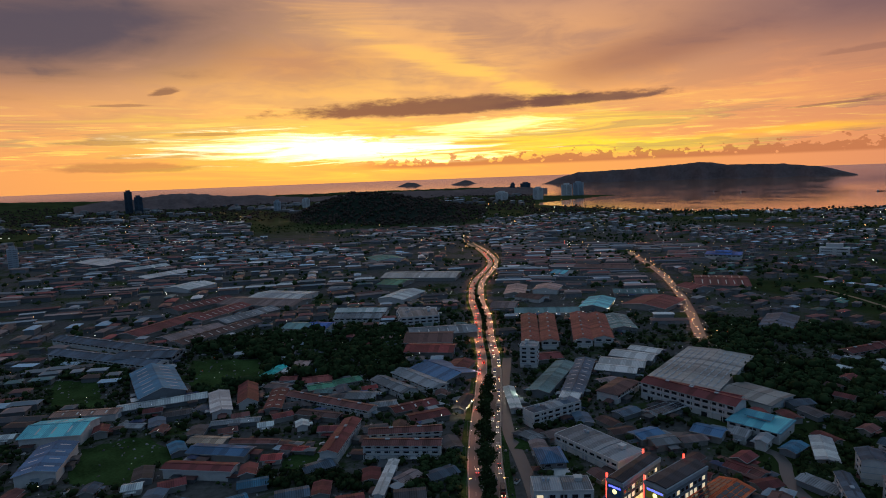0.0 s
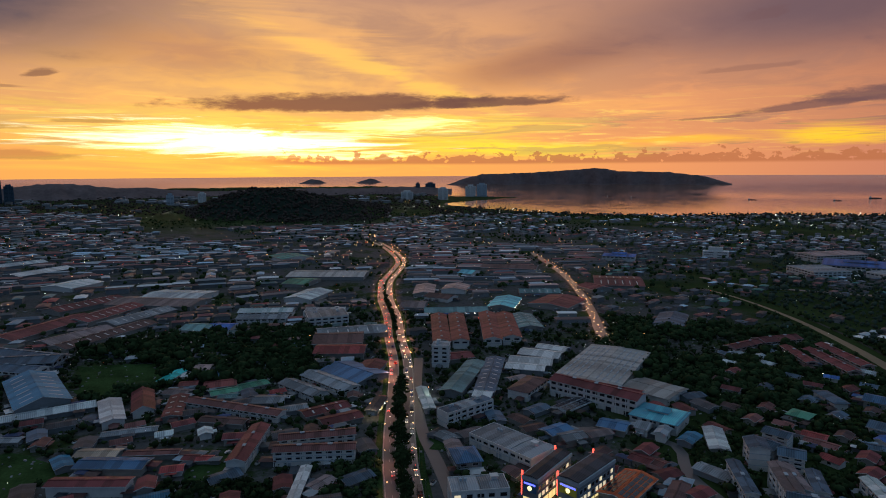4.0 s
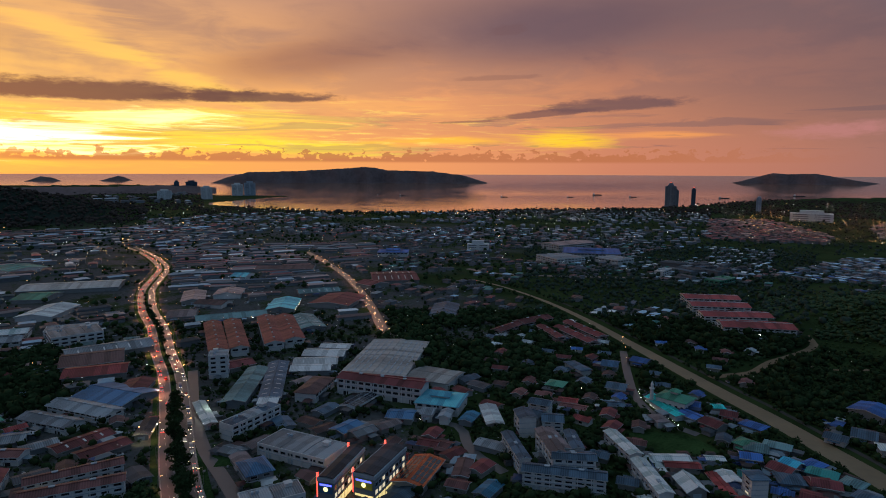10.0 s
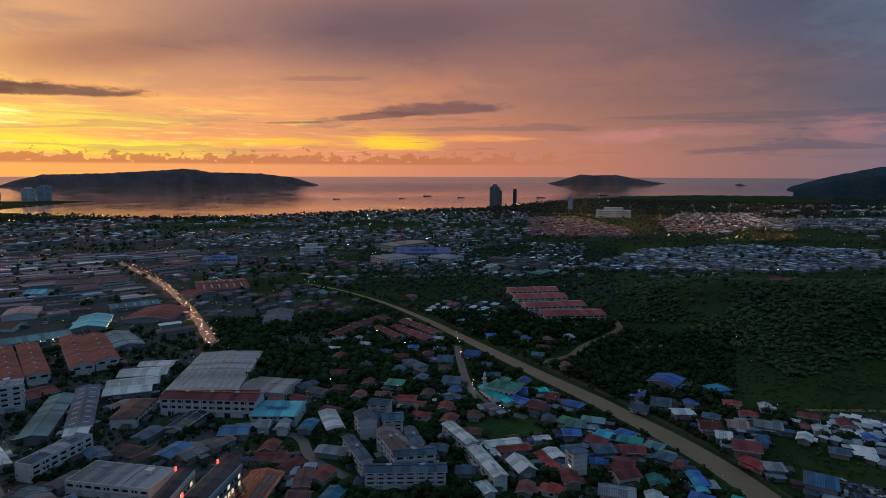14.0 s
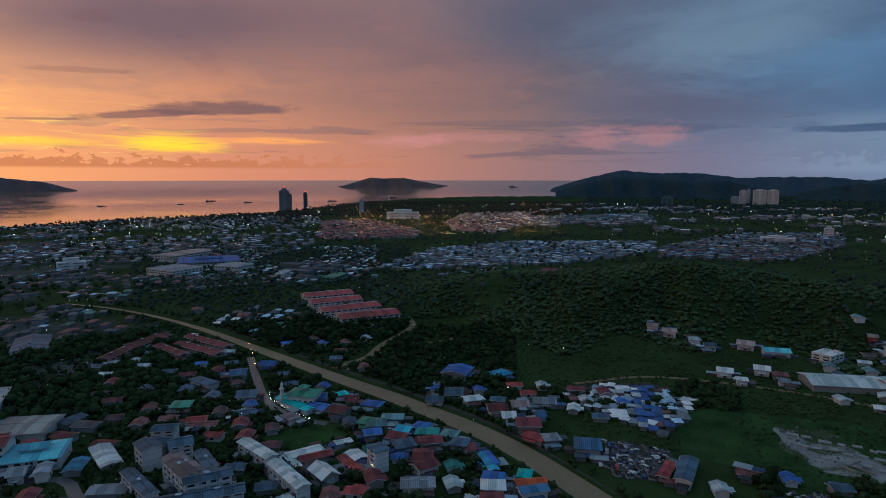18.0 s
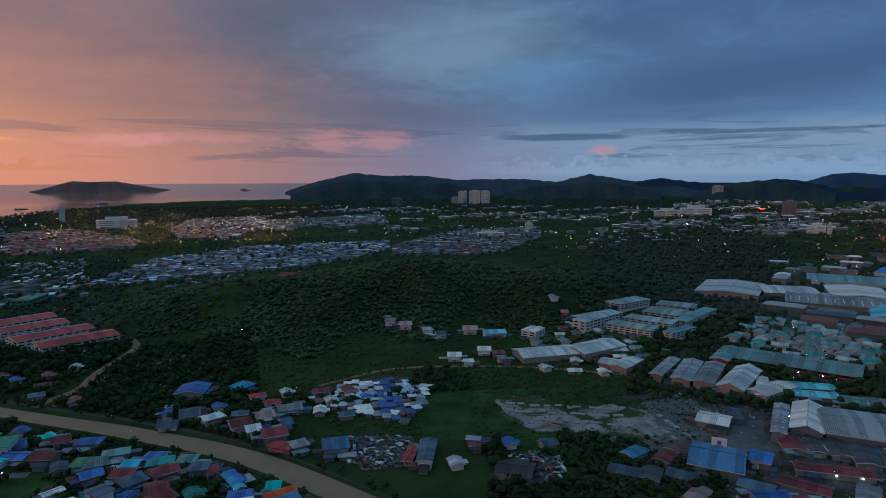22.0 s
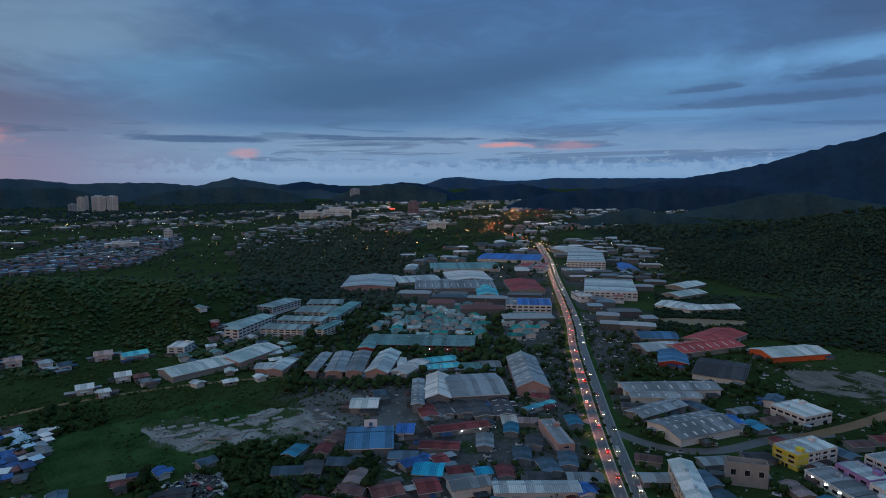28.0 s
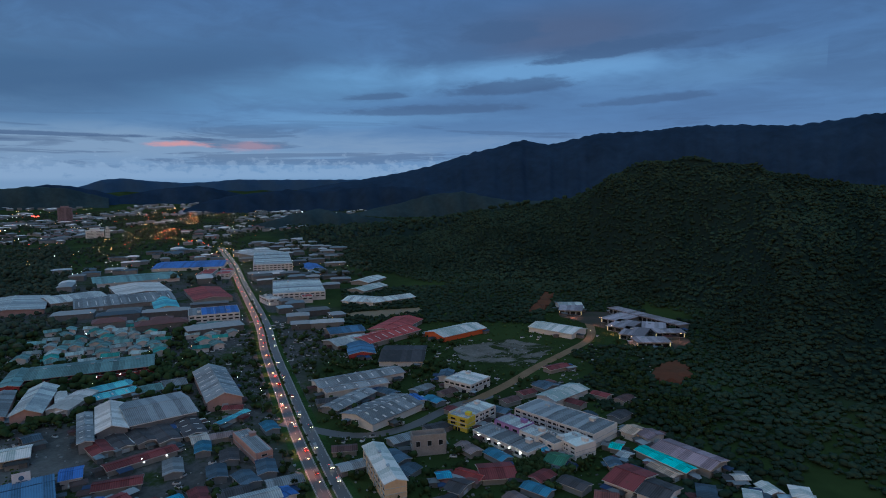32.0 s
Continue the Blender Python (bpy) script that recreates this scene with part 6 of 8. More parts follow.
patch("field", [(254, 247), (283, 230), (282, 204), (261, 207), (245, 220)], LAWN, "school playing field of short green grass")
patch("field", [(415, 37), (435, -69), (400, -90), (357, -60), (330, -40), (342, 29)], LAWN, "rough green meadow beside the scrap yards")
patch("field", [(-203, 440), (-144, 459), (-147, 428), (-183, 421)], LAWN, "green field behind the warehouses")
patch("gravel_yard", [(408, -17), (414, -47), (384, -61), (400, -94), (382, -125), (355, -124), (338, -90), (353, -57), (352, -40), (373, -21)], patchy("gravel", (0.27, 0.27, 0.265), (0.045, 0.070, 0.028), 0.03, 0.8), "bare stony yard with tracks and heaps", 0.06)
patch("paved_yard", [(401, -113), (418, -145), (374, -164), (375, -196), (331, -174), (330, -155), (343, -123), (328, -112), (331, -85), (351, -116)], material("worn_concrete", (0.125, 0.128, 0.13), 0.9, vary=0.6, scale=0.05, fine=0.5, spec=0.05), "worn concrete yard between the big sheds", 0.06)
patch("bare_lot", [(278, -468), (246, -521), (198, -515), (192, -449), (247, -435)], patchy("lot_ground", (0.17, 0.165, 0.155), (0.03, 0.045, 0.018), 0.03, 0.5), "bare levelled lot of earth and gravel", 0.08)
RED_EARTH = material("red_earth", (0.15, 0.066, 0.042), 0.95, vary=0.6, scale=0.05, fine=0.4, second=(0.085, 0.06, 0.04), spec=0.02)


def cutting(poly, label):
    """Bare earth lying on the slope of a hill."""
    c = np.mean(poly, 0)
    OPEN.append([tuple(c + (np.array(p) - c) * 0.8) for p in poly])
    ring = [np.array(p0) + (np.array(p1) - np.array(p0)) * k / 6 for p0, p1 in zip(poly, poly[1:] + poly[:1]) for k in range(6)]
    co = [(*c, float(height(*c)) + 1.6)]
    for m in range(1, 9):
        for k, p in enumerate(ring):
            q = c + (p - c) * (m / 8) * (0.85 + 0.5 * noise.noise((k * 0.45, m * 0.1, c[0])))
            co.append((*q, float(height(*q)) + (1.6 + 2.2 * noise.noise((q[0] * 0.06, q[1] * 0.06, 2.0)) if m < 8 else -1.0)))
    n = len(ring)
    faces = [(0, 1 + k, 1 + (k + 1) % n) for k in range(n)] + [(1 + m * n + k, 1 + (m + 1) * n + k, 1 + (m + 1) * n + (k + 1) % n, 1 + m * n + (k + 1) % n) for m in range(7) for k in range(n)]
    me = bpy.data.meshes.new("earth_scar")
    me.from_pydata(co, [], faces)
    me.materials.append(RED_EARTH)
    return tagged(new("earth_scar", me), label, "bare earth", kind="structure")


cutting([(280, -631), (293, -693), (308, -767), (290, -762), (255, -645)], "red earth cutting at the foot of the hill")
cutting([(109, -475), (108, -501), (98, -529), (82, -524), (69, -486), (80, -456), (97, -450)], "bare red earth slip among the hillside trees")
patch("field", [(-220, 495), (-162, 496), (-137, 438), (-158, 429), (-180, 434), (-186, 420)], LAWN, "green field beside the blue-roofed barn")
patch("field", [(-210, 325), (-190, 340), (-169, 332), (-144, 310), (-157, 301), (-158, 281), (-192, 283), (-208, 306)], LAWN, "rough grass plot behind the market halls")
patch("field", [(-313, 450), (-271, 446), (-238, 393), (-272, 389)], LAWN, "dark grass plot beside the long terraces")
patch("lawn", [(-86, 315), (-70, 314), (-67, 291), (-86, 296)], LAWN, "small green lawn beside the shops")
patch("lawn", [(40, 341), (55, 332), (49, 310), (39, 315)], LAWN, "green lawn between the road and the offices")
patch("pond", [(467, -508), (447, -548), (402, -599), (385, -585), (400, -540)], MUD_WATER, "still grey pond beside the sheds", 0.10)
patch("earth_yard", [(240, -640), (100, -560), (92, -600), (190, -690), (250, -670)], YARD, "paved yard round the hillside trade units", 0.10)
patch("car_lot", [(319, 70), (342, 62), (341, 33), (305, 35), (298, 53)], YARD, "earth yard full of old cars", 0.06)
patch("car_lot", [(301, -15), (326, -35), (315, -50), (284, -39)], YARD, "earth yard full of old cars", 0.06)
patch("scrap_yard", [(414, 114), (435, 96), (453, 62), (432, 24), (370, 36), (369, 60), (380, 83)], YARD, "earth ground between the stalls of a crowded market", 0.06, False)

dual_road(MAIN_ROAD, "busy asphalt carriageway lit by lamps and headlights", 2.0, 7.0)
dual_road(EAST_ROAD, "asphalt carriageway shining under evening traffic", 1.2)
for pts, half, label in ((MARKET_ROAD, 5, "lamp-lit asphalt street through the town"), (MOSQUE_ROAD, 3, "narrow lane past the mosque"), (FAR_ROAD, 5, "town road among trees"), (LINK_ROAD, 4, "side road to the workshops"), (SIDE_ROAD, 3.5, "service road beside the main road"), (CAR_PARK_ROAD, 3, "lane behind the market")):
    strip("road", pts, half, -half, 0.09, ASPHALT, label, 0.08)
strip("track", HILL_ROAD, 4, -4, 0.12, EARTH, "pale earth road up to the hillside units", 0.1)
strip("track", DIRT_TRACK, 3.2, -3.2, 0.14, EARTH, "pale winding earth track through the scrub", 0.1)
strip("track", DIRT_BRANCH, 1.6, -1.6, 0.14, EARTH, "narrow earth track branching through the scrub", 0.1)
strip("track", [(428, 110), (470, 60), (480, -20), (470, -90), (450, -160)], 2.0, -2.0, 0.10, EARTH, "earth track along the meadow", 0.1)
strip("river", RIVER, [2, 2.6, 4.2, 6, 7.4, 8, 8.2], [-2, -2.6, -4.2, -6, -7.4, -8, -8.2], 0.16, MUD_WATER, "muddy brown river between straight banks")
for s1 in (1, -1):
    strip("river_bank", RIVER, [s1 * v for v in (4, 5, 7, 9, 10.5, 11, 11)], [s1 * v for v in (2, 2.6, 4.2, 6, 7.4, 8, 8.2)], 0.24, GRASS, "low earth bank of the river", 0.3)
strip("track", [(p[0] + 17, p[1] + 6) for p in RIVER[2:]], 1.7, -1.7, 0.12, YARD, "narrow road along the river bank", 0.1)

# ---- trees: one crown built of clumps ----
PHI = (1 + 5 ** 0.5) / 2
ICO_V = np.array([(-1, PHI, 0), (1, PHI, 0), (-1, -PHI, 0), (1, -PHI, 0), (0, -1, PHI), (0, 1, PHI), (0, -1, -PHI), (0, 1, -PHI), (PHI, 0, -1), (PHI, 0, 1), (-PHI, 0, -1), (-PHI, 0, 1)]) / 1.902
ICO_F = np.array([(0, 11, 5), (0, 5, 1), (0, 1, 7), (0, 7, 10), (0, 10, 11), (1, 5, 9), (5, 11, 4), (11, 10, 2), (10, 7, 6), (7, 1, 8), (3, 9, 4), (3, 4, 2), (3, 2, 6), (3, 6, 8), (3, 8, 9), (4, 9, 5), (2, 4, 11), (6, 2, 10), (8, 6, 7), (9, 8, 1)])


def clump_template(seed, lumps, sprays):
    """A crown: dark rounded lumps under tilted leaf sprays that stand off them unevenly."""
    rng = np.random.default_rng(seed)
    v, f, n = [], [], 0
    heads = []
    for i in range(lumps):
        a, rad = rng.uniform(0, 6.28), rng.uniform(0.3, 0.6) if i else 0.0
        size = rng.uniform(0.34, 0.52) if i else 0.62
        c = np.array([math.cos(a) * rad, math.sin(a) * rad, rng.uniform(-0.25, 0.3)])
        heads.append((c, size))
        v.append(ICO_V * size * rng.uniform(0.66, 1.2, (12, 1)) * np.array([1, 1, 0.85]) + c)
        f.append(ICO_F + n)
        n += 12
    for i in range(sprays):
        c, size = heads[i % lumps]
        d = rng.normal(0, 1, 3)
        d[2] = abs(d[2]) * 0.9 - 0.15
        d /= np.linalg.norm(d)
        p = c + d * size * rng.uniform(0.95, 1.35)
        u = np.cross(d, rng.normal(0, 1, 3)) + rng.normal(0, 0.35, 3)
        u *= rng.uniform(0.16, 0.30) / np.linalg.norm(u)
        w = np.cross(d + rng.normal(0, 0.5, 3), u)
        w *= rng.uniform(0.10, 0.2) / np.linalg.norm(w)
        v.append(np.array([p - u, p + w, p + u, p - w]))
        f.append(np.array([(0, 1, 2), (0, 2, 3)]) + n)
        n += 4
    return np.concatenate(v), np.concatenate(f)


TEMPLATES = [clump_template(s, 2, 14) for s in range(6)]
SPARSE = [clump_template(s, 1, 7) for s in range(6)]
SINGLE = [(v, f[v[f][:, :, 2].mean(1) > -0.3]) for v, f in (clump_template(s, 1, 0) for s in range(6))]


def scatter(name, x, y, size, tall, label, mat, seed=1, sink=0.35, category="trees", shapes=None):
    """Many crowns, joined into one mesh."""
    rng = np.random.default_rng(seed)
    z = height(x, y)
    vs, fs, n = [], [], 0
    shapes = shapes or TEMPLATES
    pick = rng.integers(0, len(shapes), len(x))
    for k, (tv, tf) in enumerate(shapes):
        m = pick == k
        if not m.any():
            continue
        a = rng.uniform(0, 6.28, m.sum())
        s = size[m][:, None]
        px = (tv[None, :, 0] * np.cos(a)[:, None] - tv[None, :, 1] * np.sin(a)[:, None]) * s + x[m][:, None]
        py = (tv[None, :, 0] * np.sin(a)[:, None] + tv[None, :, 1] * np.cos(a)[:, None]) * s + y[m][:, None]
        pz = tv[None, :, 2] * s * tall + (z[m] + size[m] * tall * (1 - sink))[:, None]
        vs.append(np.stack([px, py, pz], -1).reshape(-1, 3))
        fs.append((tf[None] + (np.arange(m.sum()) * len(tv))[:, None, None] + n).reshape(-1, 3))
        n += m.sum() * len(tv)
    ob = raw_mesh_fast(name, np.concatenate(vs), np.concatenate(fs), mat)
    return tagged(ob, label, category, kind="stuff")


def raw_mesh_fast(name, co, faces, mat):
    me = bpy.data.meshes.new(name)
    me.vertices.add(len(co))
    me.vertices.foreach_set("co", co.astype(np.float32).ravel())
    me.loops.add(faces.size)
    me.loops.foreach_set("vertex_index", faces.astype(np.int32).ravel())
    me.polygons.add(len(faces))
    me.polygons.foreach_set("loop_start", np.arange(len(faces), dtype=np.int32) * faces.shape[1])
    me.materials.append(mat)
    me.update(calc_edges=True)
    return new(name, me)


def sow(rng, a0, a1, r0, r1, n):
    a = np.radians(rng.uniform(a0, a1, n))
    r = np.sqrt(rng.uniform(r0 * r0, r1 * r1, n))
    return r * np.sin(a), r * np.cos(a)


def lie(x, y, seed=0.0, k=0.004):
    """A slow wave over the land, to gather houses and trees in patches."""
    return np.sin(x * k * 1.7 + seed) * np.cos(y * k * 1.3 - seed * 2) + 0.6 * np.sin((x + y) * k * 3.1 + seed * 3) + 0.4 * np.cos((x - 2 * y) * k * 4.3 + seed)


def free(x, y, grow=1.5, opens=True):
    ok = ~in_footprint(x, y, grow) & ~on_road(x, y, grow) & ~in_sea(x, y)
    if opens:
        for p in OPEN:
            ok &= ~inside(x, y, p)
    return ok


# ---- the town's smaller houses, as far as the coast ----
ROOF_KEYS = ["teal_grey", "grey", "light_grey", "slate", "rust", "maroon", "red", "brown", "pale_blue", "blue", "teal", "white", "rose", "terracotta", "dark", "rose_grey"]


def far_houses(name, x, y, turn, L, W, h, colour, label):
    """Plain walls under gabled roofs, joined; one material per colour."""
    z = height(x, y)
    c, s = np.cos(turn), np.sin(turn)
    rise = W * 0.14
    o = 0.9
    e = np.maximum(L / 2 - W * 0.35, 0.3)
    p = 0.12 + 0 * L
    lx = [-L / 2, L / 2, L / 2, -L / 2, -L / 2, L / 2, L / 2, -L / 2, -L / 2 - o, L / 2 + o, L / 2 + o, -L / 2 - o, -e, e, e, -e]
    ly = [-W / 2, -W / 2, W / 2, W / 2, -W / 2, -W / 2, W / 2, W / 2, -W / 2 - o, -W / 2 - o, W / 2 + o, W / 2 + o, -p, -p, p, p]
    lz = [-1 + 0 * h] * 4 + [h] * 4 + [h - 0.1] * 4 + [h + rise] * 4
    lx, ly, lz = (np.stack(v, 1) for v in (lx, ly, lz))
    co = np.stack([x[:, None] + lx * c[:, None] - ly * s[:, None], y[:, None] + lx * s[:, None] + ly * c[:, None], z[:, None] + lz], -1).reshape(-1, 3)
    n = len(x)
    q = np.array([(0, 1, 5, 4), (1, 2, 6, 5), (2, 3, 7, 6), (3, 0, 4, 7), (8, 9, 13, 12), (9, 10, 14, 13), (10, 11, 15, 14), (11, 8, 12, 15), (12, 13, 14, 15)])
    quads = (q[None] + (np.arange(n) * 16)[:, None, None]).reshape(-1, 4)
    idx = np.tile(np.array([0] * 4 + [1] * 5), n).reshape(n, 9)
    idx[:, 4:] += colour[:, None]
    slots = [WALL_MIX] + [roof_far(k) for k in ROOF_KEYS]
    ob = raw_mesh(name, co, quads, None, False, slots, idx.ravel())
    return tagged(ob, label, "houses", kind="stuff")


WALL_MIX = material("mixed_walls", (0.20, 0.215, 0.23), 0.9, vary=0.2, random=0.5)


def roof_far(key):
    return material(key + "_far_roof", PAINT[key], 0.55, vary=0.25, scale=0.25, fine=1.2, random=1.5, spec=0.4)


def quarter(name, a0, a1, r0, r1, step, share, size, colours, label, turn=None, seed=1, patchy=None, gather=0.0, opens=True, plot=None):
    """Houses on a jittered street grid within a sector."""
    rng = np.random.default_rng(seed)
    t = radians(turn)
    g = np.arange(-r1, r1, step[0]), np.arange(-r1, r1, step[1])
    gx, gy = np.meshgrid(*g)
    loose = 0.12 if r1 < 1300 else 0.42
    gx, gy = gx + rng.uniform(-loose, loose, gx.shape) * step[0], gy + rng.uniform(-loose, loose, gx.shape) * step[1] * (r1 > 1300)
    row = np.repeat(np.arange(len(g[1]))[:, None], len(g[0]), 1)
    x, y = (gx * math.cos(t) - gy * math.sin(t)).ravel(), (gx * math.sin(t) + gy * math.cos(t)).ravel()
    row = row.ravel()
    a, r = np.degrees(np.arctan2(x, y)), np.hypot(x, y)
    ok = (a > a0) & (a < a1) & (r > r0) & (r < r1) & (rng.uniform(0, 1, len(x)) < share)
    if patchy is not None:
        ok &= lie(x, y, patchy) > gather
    if plot:
        ok &= inside(x, y, plot)
    x, y, row = x[ok], y[ok], row[ok]
    ok = free(x, y, 0.45 * size[0], opens) & (height(x, y) - far_rise(np.hypot(x, y)) < 12)
    x, y, row = x[ok], y[ok], row[ok]
    n = len(x)
    L = rng.choice([0.55, 0.8, 1.0, 1.0, 1.25], n) * rng.uniform(0.9, 1.1, n) * size[0]
    W = rng.uniform(0.8, 1.15, n) * size[1]
    h = rng.uniform(0.7, 1.3, n) * size[2]
    rows_colour = rng.integers(0, len(colours), row.max() + 2 if n else 1)
    cell = (np.floor(x / 95).astype(int) * 7919 + np.floor(y / 80).astype(int) * 104729) % 97
    across = (cell % 5 == 0) & (size[0] > 14)
    L = np.where(across, np.minimum(L, step[1] * 1.15), L)
    W = np.where(cell % 7 == 3, W * 0.72, W)
    bend = np.where(across, 1.5708, 0.0) + ((cell * 37) % 23 - 11) * 0.014
    pick = np.where(rng.uniform(0, 1, n) < 0.55, rows_colour[row], rng.integers(0, len(colours), n))
    col = np.array([ROOF_KEYS.index(c) for c in colours])[pick]
    return far_houses(name, x, y, t + bend + rng.normal(0, 0.03 if size[0] > 12 else 0.16, n), L, W, h, col, label)


MIXED = ["grey", "light_grey", "slate", "rust", "maroon", "brown", "pale_blue", "teal_grey", "slate", "rose", "red", "dark", "rose_grey"]
quarter("town_houses", -45, 8, 440, 720, (18, 14), 0.6, (14.5, 8.5, 4.2), MIXED, "rows of low shops and houses with grey and rusty roofs", 8, 11, 0.3, -0.4)
quarter("town_houses", -45, 8, 720, 1000, (36, 17), 0.72, (31, 11, 4.8), MIXED + ["white", "light_grey", "maroon", "teal_grey"], "long low shops and workshops with grey and maroon roofs", 14, 28, 0.3, -0.6)
quarter("town_houses", -45, 9, 1000, 1750, (30, 18), 0.74, (25, 11, 5.2), MIXED + ["white", "light_grey"], "dense town of shops and houses with pale and rusty roofs", 4, 12, 0.9, -0.6)
quarter("town_houses", -45, -19, 1750, 2700, (32, 24), 0.7, (24, 13, 7.5), MIXED + ["white", "light_grey"], "far town of pale buildings", 20, 13, 1.7, -0.6)
quarter("town_houses", 5, 22, 560, 1250, (40, 13), 0.85, (36, 8.5, 4.4), ["brown", "rose_grey", "grey", "rust", "light_grey", "slate", "brown", "rose", "terracotta", "dark", "maroon", "white"], "close rows of shops with brown, grey and red roofs", -6, 14, 2.1, -1.1)
quarter("town_houses", 2, 34, 1250, 2180, (22, 20), 0.5, (13, 9, 5), MIXED + ["white", "pale_blue"], "houses among trees running down to the shore", 30, 15, 2.9, -0.4)
quarter("village_houses", 22, 46, 640, 1500, (20, 17), 0.6, (13, 9, 4.6), ["slate", "dark", "grey", "rust", "teal", "maroon", "dark", "slate", "pale_blue"], "scattered village houses among trees", 35, 16, 3.3, -0.45)
quarter("village_houses", 40, 57, 590, 1300, (15, 13), 0.62, (9.5, 7, 3.4), ["slate", "dark", "grey", "rust", "teal", "light_grey", "dark", "slate", "pale_blue", "white"], "small village houses packed along the road", 20, 30, 1.1, -0.5)
quarter("village_houses", 34, 52, 1300, 2350, (25, 22), 0.5, (15, 10, 5), ["grey", "light_grey", "rust", "slate"], "far houses among trees near the shore", 50, 17, 4.0, -0.4)
quarter("estate_houses", 20, 140, 1447, 2107, (22, 13), 0.9, (20, 9, 5), ['terracotta', 'rose', 'terracotta', 'red', 'rose_grey'], "estate of pinkish-roofed terrace houses", 62, 18, plot=[(1618, 1269), (1746, 1172), (1493, 835), (1301, 728), (1192, 831), (1147, 899)])
quarter("estate_houses", 20, 140, 1601, 2554, (22, 13), 0.9, (20, 9, 5), ['terracotta', 'rose', 'terracotta', 'red', 'rose_grey', 'white'], "estate of lit pinkish-roofed terrace houses", 30, 29, plot=[(1754, 879), (2231, 1038), (2418, 808), (1925, 643), (1492, 595), (1488, 726)])
quarter("estate_houses", 20, 140, 956, 1472, (13, 10.5), 0.82, (10, 7, 4), ['pale_blue', 'grey', 'slate', 'light_grey', 'slate', 'rose_grey', 'grey', 'teal_grey', 'blue'], "crowded band of small pale-roofed houses", 74, 19, plot=[(826, 543), (1097, 584), (1314, 497), (1454, 198), (1247, 170), (1022, 281), (911, 424), (832, 482)])
quarter("estate_houses", 20, 140, 1180, 1887, (14, 12), 0.85, (10.5, 7.5, 4.2), ['pale_blue', 'grey', 'slate', 'light_grey', 'slate', 'rose_grey', 'grey', 'teal_grey', 'blue', 'terracotta', 'rose', 'terracotta'], "crowded small houses with pale and pink roofs", 85, 47, plot=[(1331, 181), (1782, 29), (1871, -210), (1534, -173), (1217, -54), (1176, 149)])
quarter("estate_houses", 20, 140, 1858, 2575, (24, 15), 0.85, (20, 9, 5), ['pale_blue', 'grey', 'slate', 'light_grey', 'slate', 'rose_grey', 'grey', 'teal_grey', 'blue'], "rows of pale houses beyond the fields", 50, 48, plot=[(2099, 759), (2544, 372), (2084, 285), (1764, 602)])
quarter("estate_houses", 20, 140, 876, 1047, (26, 13), 0.95, (24, 9, 7), ['slate', 'dark', 'slate', 'grey'], "dark slate-roofed terraces beside the road", -84, 49, plot=[(784, 687), (846, 601), (720, 509), (671, 584)])
quarter("estate_houses", 20, 140, 773, 1038, (22, 18), 0.35, (12, 8, 4), ['pale_blue', 'grey', 'slate', 'light_grey', 'slate', 'rose_grey', 'grey', 'teal_grey', 'blue'], "low white and grey buildings on the plain", 40, 50, plot=[(692, 369), (929, 453), (908, 344), (843, 328), (700, 342)])
quarter("estate_houses", 20, 140, 1315, 2442, (40, 34), 0.3, (20, 11, 6), ['light_grey', 'white', 'grey', 'rose'], "houses at the edge of the woods", 90, 51, plot=[(1311, -154), (2081, -496), (2296, -820), (1471, -529), (1311, -316)])
quarter("estate_houses", 72, 118, 1700, 3300, (34, 30), 0.6, (24, 13, 7), ["rose", "light_grey", "grey", "brown", "white"], "far housing estates on the plain", 95, 20, 7.3, 0.45)
quarter("industrial_sheds", 116.5, 129, 640, 1120, (46, 34), 0.62, (40, 20, 7.5), ["grey", "light_grey", "slate", "pale_blue", "white", "rust"], "long industrial sheds with grey roofs", 54, 21, 0.4, -0.8)
quarter("industrial_sheds", 131, 139, 620, 1500, (34, 24), 0.7, (28, 15, 7), ["white", "light_grey", "pale_blue", "white", "grey", "light_grey"], "shops and workshops beside the road", 54, 22, 0.8, -0.9)
quarter("town_houses", 115, 136, 1120, 2400, (40, 30), 0.6, (28, 15, 7), ["light_grey", "grey", "white", "slate", "rust"], "far buildings along the valley", 60, 23, 1.2, 0.3)
quarter("town_houses", 108, 137, 2400, 4100, (54, 44), 0.65, (36, 20, 9), ["light_grey", "white", "grey"], "distant town at the foot of the mountains", 70, 24, 1.9, 0.3)
quarter("town_houses", -45, 6, 2700, 3900, (60, 50), 0.45, (40, 22, 11), ["light_grey", "grey", "slate"], "distant suburbs below the hills", 12, 25, 2.2, 0.2)
quarter("town_houses", 136, 147, 2200, 3600, (60, 52), 0.5, (34, 18, 8), ["light_grey", "white", "grey"], "distant houses in the valley behind the hill", 40, 27, 0.6, 0.2)
STALLS = [(398, 110), (423, 101), (438, 77), (441, 50), (424, 28), (394, 31), (357, 41), (364, 53), (381, 85)]
quarter("market_stalls", 70, 92, 330, 470, (6.4, 5.2), 0.86, (6.2, 4.4, 2.4), ["pale_blue", "white", "light_grey", "blue", "pale_blue", "white", "rust", "grey"], "crowded market stalls under white and blue metal sheets", 14, 26, 9.9, -9.0, False, STALLS)

